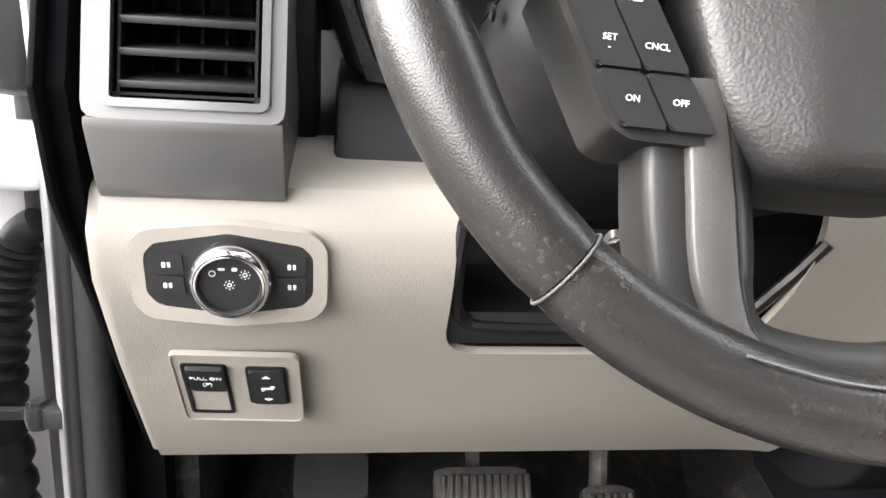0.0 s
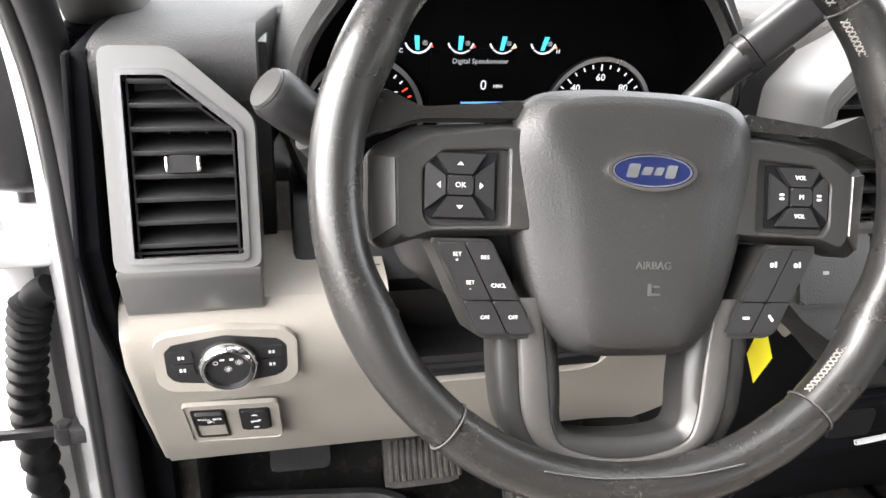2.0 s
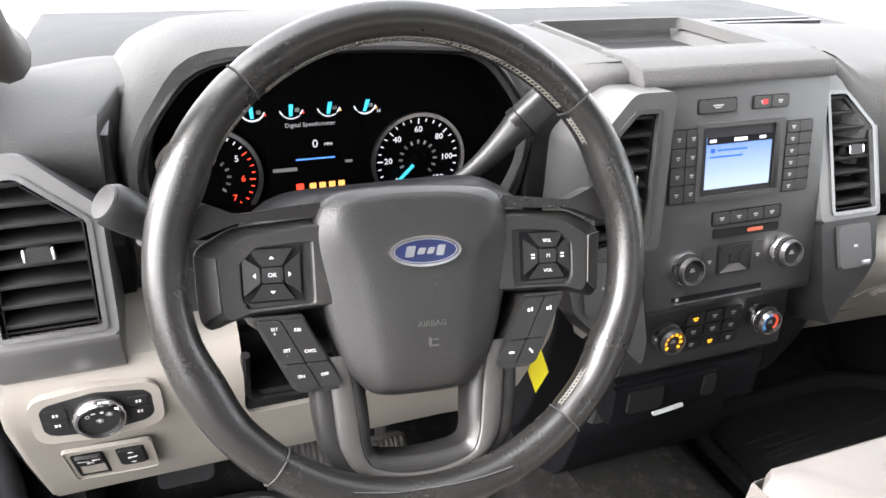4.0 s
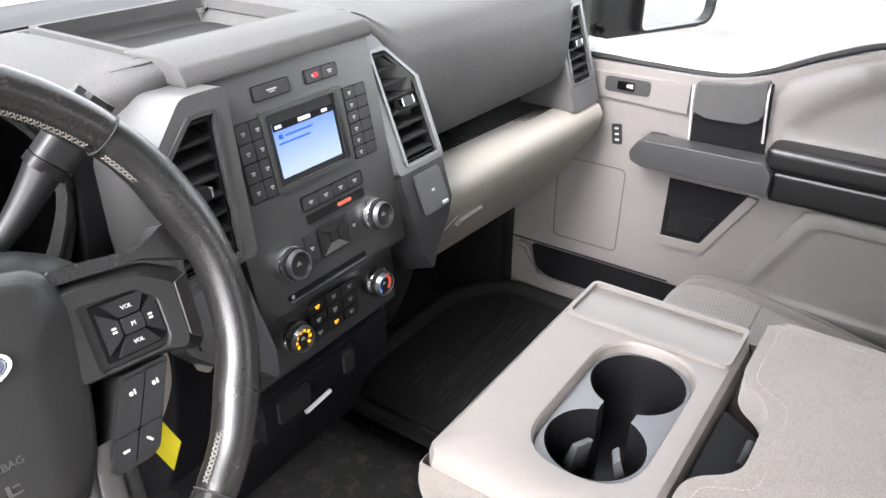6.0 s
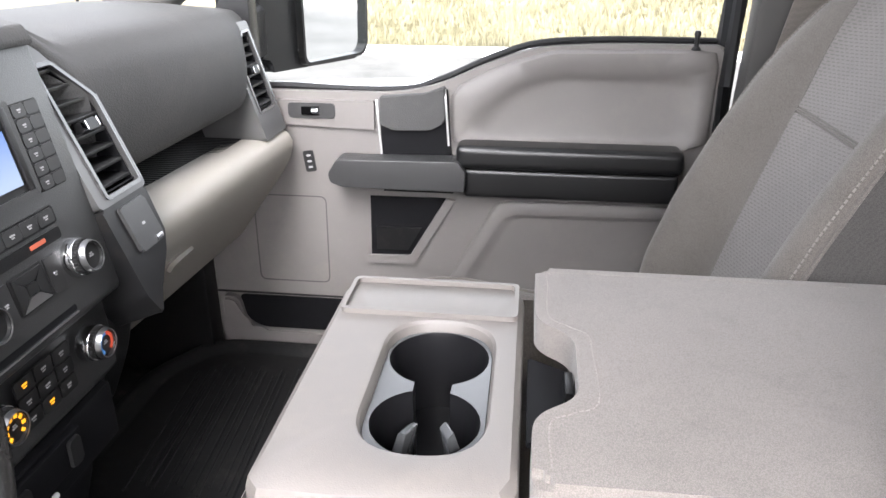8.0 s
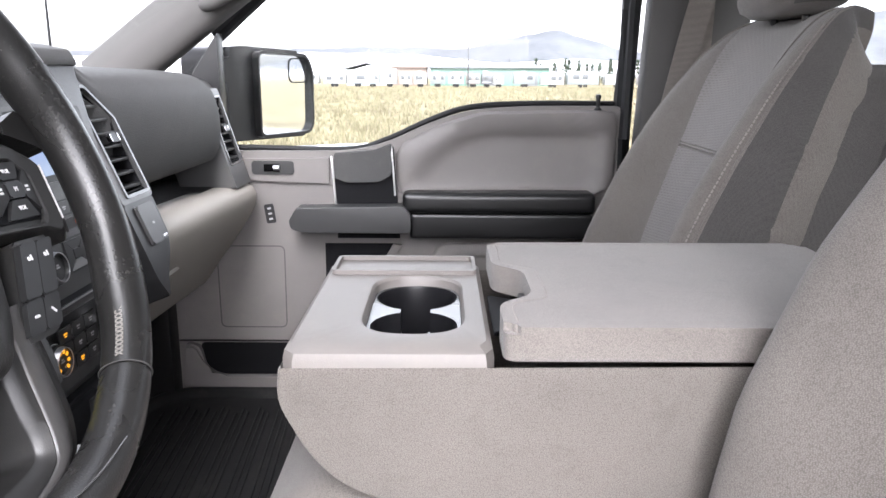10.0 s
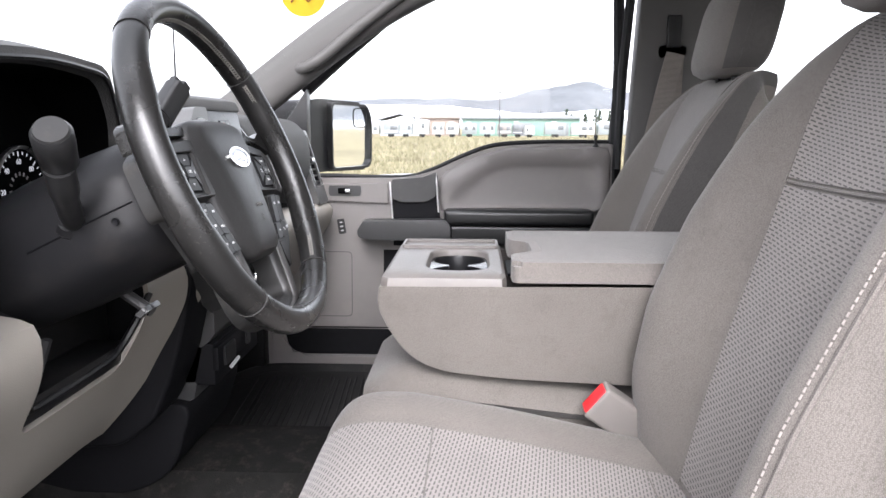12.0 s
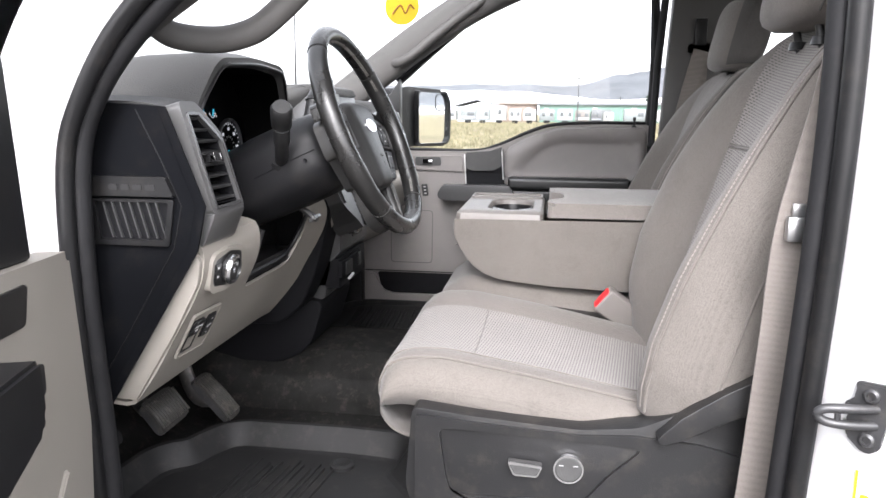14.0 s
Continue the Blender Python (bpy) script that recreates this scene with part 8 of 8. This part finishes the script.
# whip aerial on the far wing
aerial = thing("aerial", (0.90, 0.59, 0.45), "thin black whip aerial on the wing", "aerial")
part("mast", tube([(0.90, 0.59, 0.45), (0.90, 0.59, 0.75), (0.898, 0.585, 1.22)], [0.0035, 0.0028, 0.0018], 8), RUBBER, aerial)
part("aerial_foot", lathe([(0, 0), (0.018, 0), (0.015, 0.012), (0.006, 0.025), (0, 0.026)], Matrix.Translation((0.90, 0.59, 0.445)), 16), RUBBER, aerial)


def jamb_labels():
    """Two stickers on the jamb behind the seat."""
    m = Matrix.Translation((-0.8440, -0.6790, 0.452)) @ Matrix.Rotation(radians(233), 4, "Z") @ Matrix.Rotation(radians(90), 4, "X")
    paper = surface("label_paper", (0.74, 0.74, 0.75), 0.5, vary=0.02)
    grey = surface("label_print", (0.50, 0.51, 0.53), 0.6, vary=0.1)
    a = solid("data_label", plate(stadium(0.030, 0.15, 0.003), m, 0.0008, 0), paper, "white data label with faint print on the jamb", "label")
    marks([(0, 0.064 - 0.0085 * k, 0.017 - 0.003 * (k % 3), 0.0032) for k in range(16)], m @ Matrix.Translation((0, 0, 0.0005)), grey, a)
    m2 = Matrix.Translation((-0.8390, -0.6580, 0.232)) @ Matrix.Rotation(radians(230), 4, "Z") @ Matrix.Rotation(radians(90), 4, "X")
    b = solid("warning_label", plate(stadium(0.020, 0.072, 0.002), m2, 0.0006, 0), paper, "white warning label with yellow edge and symbol", "label")
    marks([(-0.0085, 0, 0.003, 0.070), (0.002, -0.004, 0.011, 0.026)], m2 @ Matrix.Translation((0, 0, 0.0006)), YELLOW, b)
    marks([(0.002, 0.022 - 0.004 * k, 0.012, 0.0018) for k in range(3)], m2 @ Matrix.Translation((0, 0, 0.0006)), grey, b)


jamb_labels()


# ---- outside ----
GRAVEL = surface("pale_gravel", (0.105, 0.102, 0.097), 0.95, vary=0.35, scale=0.9, grain=0.6, grain_scale=40, dirt=0.4, dirt_colour=(0.13, 0.125, 0.115), spec=0.15)
KERB = surface("concrete_kerb", (0.50, 0.49, 0.47), 0.9, vary=0.12, scale=2)
GRASS = surface("dry_grass", (0.20, 0.172, 0.110), 0.95, vary=0.45, scale=0.35, dirt=0.55, dirt_colour=(0.115, 0.110, 0.060), spec=0.1)
BLADE = surface("dry_grass_blades", (0.195, 0.178, 0.115), 0.95, vary=0.45, scale=0.8, dirt=0.5, dirt_colour=(0.105, 0.108, 0.062), spec=0.1)
# distance haze is put into the hills' grey-blue base colour
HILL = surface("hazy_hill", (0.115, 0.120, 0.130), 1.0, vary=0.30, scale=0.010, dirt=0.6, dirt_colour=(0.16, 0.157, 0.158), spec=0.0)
# white tone that stands in for mist, not ground cover
MIST = surface("mist_white", (0.60, 0.60, 0.62), 1.0, vary=0.06, scale=0.01, spec=0.0)
GROUND = -0.78
FAR, LOW = 126.0, -1.40


def field(x):
    """Height of the field, which falls away gently from the lot."""
    return GROUND - 0.02 + (LOW - GROUND + 0.02) * min(1, max(0, (x - 14) / (FAR - 14)))


def outside():
    solid("ground", prism([(-600, GROUND - 0.02), (14, GROUND - 0.02), (FAR, LOW), (3500, LOW), (3500, LOW - 1.5), (-600, LOW - 1.5)], "y", -1500, 1500, 0), GRASS, "dry grassland reaching to the hills", "ground", "structure")
    solid("road", box(-40, 10.2, -80, 80, GROUND - 0.30, GROUND, 0), GRAVEL, "pale gravel lot beside the truck", "ground", "structure")
    solid("kerb", box(10.2, 10.55, -80, 80, GROUND - 0.3, GROUND + 0.10, 0.02), KERB, "pale concrete kerb between lot and grass", "kerb", "structure")
    rng = random.Random(5)
    verts, faces = [], []
    def tuft(x, y, s):
        for k in range(5):
            a = rng.uniform(0, 6.283)
            lean = rng.uniform(0.1, 0.5) * s
            w = 0.012 + 0.012 * rng.random()
            dx, dy = math.cos(a), math.sin(a)
            i = len(verts)
            z = field(x) - 0.01
            verts.extend([(x - dy * w, y + dx * w, z), (x + dy * w, y - dx * w, z), (x + dx * lean, y + dy * lean, z + s * rng.uniform(0.6, 1.0))])
            faces.append((i, i + 1, i + 2))
    for _ in range(16000):
        r = rng.random() ** 1.7
        x = 10.7 + 105 * r
        y = rng.uniform(-0.45, 0.30) * (x + 6)
        tuft(x, y, rng.uniform(0.12, 0.34) * (1 + r))
    me = bpy.data.meshes.new("grass")
    me.from_pydata(verts, [], faces)
    me.materials.append(BLADE)
    tagged(new("grass", me), "dry yellow grass tufts across the field", "grass", "", "stuff")
    # hills: height over distance against bearing
    def ridge(x0, run, seed, mat, label, rough=0.10):
        lo, hi = run[0][0], run[-1][0]
        def f(u, v):
            q = lo + (hi - lo) * u
            e = sum(float(np.interp(q + d * 0.004, [k for k, _ in run], [k for _, k in run])) for d in range(-4, 5)) / 9
            e = e * (1 + rough * noise.noise(Vector((q * 26, seed, 0))) + rough * 0.6 * noise.noise(Vector((q * 70, seed, 4))))
            g = math.sin(math.pi * 0.5 * v)
            gully = noise.noise(Vector((q * 40, v * 4.0, seed))) * 0.07 * math.sin(math.pi * v)
            return (x0 + 260 * v, q * (x0 + 260 * v), LOW + e * x0 * (g + gully))
        return solid("backdrop", skin(f, 420, 18), mat, label, "hill", "structure")
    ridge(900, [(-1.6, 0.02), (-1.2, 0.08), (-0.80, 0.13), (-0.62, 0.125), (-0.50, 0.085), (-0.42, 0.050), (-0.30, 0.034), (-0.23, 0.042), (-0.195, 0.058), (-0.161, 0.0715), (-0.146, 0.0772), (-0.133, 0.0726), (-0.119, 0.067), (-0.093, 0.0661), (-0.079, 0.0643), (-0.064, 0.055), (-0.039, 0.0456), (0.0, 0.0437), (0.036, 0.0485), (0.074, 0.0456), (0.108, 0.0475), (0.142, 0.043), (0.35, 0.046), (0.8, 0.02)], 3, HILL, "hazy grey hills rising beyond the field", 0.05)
    # added pale ridge: plays the bright mist band under the hills
    ridge(520, [(-1.6, 0.012), (-0.5, 0.016), (-0.162, 0.0345), (-0.091, 0.0268), (-0.061, 0.0268), (-0.016, 0.0334), (0.036, 0.0412), (0.142, 0.0445), (0.5, 0.036), (1.0, 0.012)], 8, MIST, "pale low ridge standing in for the mist band below the hills", 0.04)
    # long sheds behind the trailers
    def shed(x, y0, y1, h, wall, roofm, label, gable=False):
        sh = thing("shed", (x + 5, (y0 + y1) / 2, LOW), label, "building", "sheds")
        part("wall", box(x, x + 12, y0, y1, LOW - 0.2, LOW + h, 0.05), wall, sh)
        if gable:
            part("roof", prism([(y0 - 0.5, LOW + h), ((y0 + y1) / 2, LOW + h + 1.1), (y1 + 0.5, LOW + h), (y1 + 0.5, LOW + h + 0.2), ((y0 + y1) / 2, LOW + h + 1.3), (y0 - 0.5, LOW + h + 0.2)], "x", x - 0.6, x + 12.6, 0), roofm, sh, "low gabled roof")
        else:
            part("roof", prism([(x - 0.6, LOW + h), (x + 6, LOW + h + 0.55), (x + 12.6, LOW + h), (x + 12.6, LOW + h + 0.15), (x + 6, LOW + h + 0.75), (x - 0.6, LOW + h + 0.15)], "y", y0 - 0.5, y1 + 0.5, 0), roofm, sh, "shallow metal roof")
        for k in range(int((y1 - y0 - 3) / 7)):
            part("door", box(x - 0.06, x + 0.02, y0 + 2.2 + 7 * k, y0 + 5.2 + 7 * k, LOW, LOW + 2.5, 0.01), roofm, sh)
    green = surface("shed_green", (0.10, 0.17, 0.14), 0.7, vary=0.1, scale=0.3)
    slate = surface("shed_roof_dark", (0.11, 0.115, 0.12), 0.7, vary=0.1, scale=0.3)
    brown = surface("shed_brown", (0.17, 0.13, 0.11), 0.7, vary=0.1, scale=0.3)
    pale = surface("shed_grey", (0.30, 0.32, 0.33), 0.7, vary=0.1, scale=0.3)
    shed(146, -20.5, 2.5, 3.3, green, slate, "long low dark green shed")
    shed(148, 3.2, 10.5, 3.4, brown, brown, "brown-roofed shed beyond the trailers")
    shed(146, 10.9, 18.6, 3.0, pale, slate, "grey gabled house beyond the trailers", True)
    shed(150, -98, -52, 3.6, pale, slate, "long grey shed far along the field")
    # parked trailers in a row: stretch along the row, height, colour
    cols = [(0.50, 0.50, 0.49), (0.27, 0.31, 0.32), (0.17, 0.135, 0.115), (0.03, 0.04, 0.06), (0.22, 0.25, 0.26), (0.40, 0.40, 0.37)]
    mats_c = [surface("trailer_shell", [0.05 + 0.34 * k for k in c], 0.4, vary=0.10, scale=0.8, dirt=0.2) for c in cols]
    glassd = surface("trailer_window", (0.07, 0.075, 0.08), 0.25, vary=0.1)
    stripe = surface("trailer_stripe", (0.22, 0.23, 0.25), 0.5, vary=0.1)
    row = [(13.2, 16.0, 2.4, 4), (10.6, 12.8, 2.5, 1), (7.8, 10.2, 3.0, 0), (5.2, 7.2, 2.5, 0), (2.7, 4.9, 2.4, 0), (-0.4, 2.2, 2.4, 1), (-3.5, -0.9, 2.5, 1), (-6.3, -3.9, 2.3, 2), (-8.3, -6.5, 2.5, 3), (-10.2, -8.5, 2.0, 0), (-15.8, -12.2, 2.5, 1), (-20.2, -16.3, 2.4, 0)]
    y = -21.0
    while y > -66:
        L = rng.uniform(2.4, 5.5)
        row.append((y - L, y, rng.uniform(2.1, 2.8), rng.choice((0, 0, 1, 4, 5, 2))))
        y -= L + rng.uniform(0.3, 2.0)
    y = 16.6
    while y < 62:
        L = rng.uniform(2.4, 5.5)
        row.append((y, y + L, rng.uniform(2.1, 2.8), rng.choice((0, 0, 1, 4, 5, 2))))
        y += L + rng.uniform(0.3, 2.0)
    for y0, y1, H, c in row:
        x, L = 128 + rng.uniform(-2.5, 2.5), y1 - y0
        cv = thing("travel_trailer", (x, (y0 + y1) / 2, LOW), "dark parked travel trailer in a row across the field" if c in (2, 3) else "pale parked travel trailer in a row across the field", "trailer", "parked trailers")
        nose = rng.uniform(0.1, 0.7)
        part("body", prism([(y0, LOW + 0.5), (y1, LOW + 0.5), (y1, LOW + H * 0.75), (y1 - nose * 0.5, LOW + H), (y0 + 0.15, LOW + H), (y0, LOW + H - 0.2)], "x", x, x + 2.4, 0.08), mats_c[c], cv)
        if rng.random() < 0.6:
            part("stripe", box(x - 0.02, x + 0.02, y0 + 0.1, y1 - 0.1, LOW + 0.75, LOW + 0.75 + rng.uniform(0.1, 0.5), 0), stripe, cv)
        for wy in rng.sample((0.10, 0.35, 0.62), rng.choice((1, 2, 2))):
            part("window", box(x - 0.03, x + 0.02, y0 + L * wy, y0 + L * (wy + rng.uniform(0.14, 0.28)), LOW + H * 0.52, LOW + H * 0.78, 0.01), glassd, cv)
        if rng.random() < 0.5:
            part("roof_unit", box(x + 0.6, x + 1.5, y0 + L * 0.4, y0 + L * 0.4 + 0.8, LOW + H, LOW + H + 0.28, 0.05), mats_c[0], cv)
        for wy in (0.42, 0.58):
            part("wheel", moved(lathe([(0, 0), (0.33, 0), (0.36, 0.05), (0.36, 0.18), (0, 0.2)], None, 16), Matrix.Translation((x + 0.02, y0 + L * wy, LOW + 0.33)) @ Matrix.Rotation(radians(90), 4, "Y")), RUBBER, cv)
    # poles
    for px, py, ph in ((125, -4.2, 7.9), (160, -21.5, 3.9), (160, 13, 4.6), (160, -14, 5.4)):
        pl = thing("utility_pole", (px, py, LOW), "slim grey utility pole at the edge of the field", "pole", "poles")
        part("shaft", lathe([(0.13, -0.2), (0.12, 3), (0.08, ph)], Matrix.Translation((px, py, LOW)), 10), STEEL, pl)
        part("crossarm", box(px - 0.05, px + 0.05, py - 0.7, py + 0.7, LOW + ph - 0.5, LOW + ph - 0.4, 0.01), STEEL, pl)
    # conifers by the lot
    leaf = surface("conifer", (0.030, 0.048, 0.028), 0.9, vary=0.4, scale=1.5)
    bark = surface("bark", (0.09, 0.07, 0.05), 0.9)
    for k in range(14):
        tx, ty, th = rng.uniform(158, 172), -20.5 - 1.7 * k + rng.uniform(-0.5, 0.5), rng.uniform(4.0, 5.6)
        tr = thing("tree", (tx, ty, LOW), "dark green conifer beyond the parked caravans", "tree", "conifers")
        part("trunk", lathe([(0.14, 0), (0.05, th)], Matrix.Translation((tx, ty, LOW)), 8), bark, tr)
        bm = bmesh.new()
        for _ in range(260):
            t = rng.random()
            r = (1 - t) * 1.15 * rng.uniform(0.5, 1.0) + 0.08
            a = rng.uniform(0, 6.283)
            c = Vector((tx + r * math.cos(a), ty + r * math.sin(a), LOW + 0.5 + t * (th - 0.4)))
            s = rng.uniform(0.15, 0.38)
            v = [bm.verts.new(c + Vector((rng.uniform(-s, s), rng.uniform(-s, s), rng.uniform(-s, 0.4 * s)))) for _ in range(4)]
            for f in ((0, 1, 2), (0, 2, 3), (0, 3, 1)):
                bm.faces.new([v[i] for i in f])
        part("crown", bm, leaf, tr)


outside()
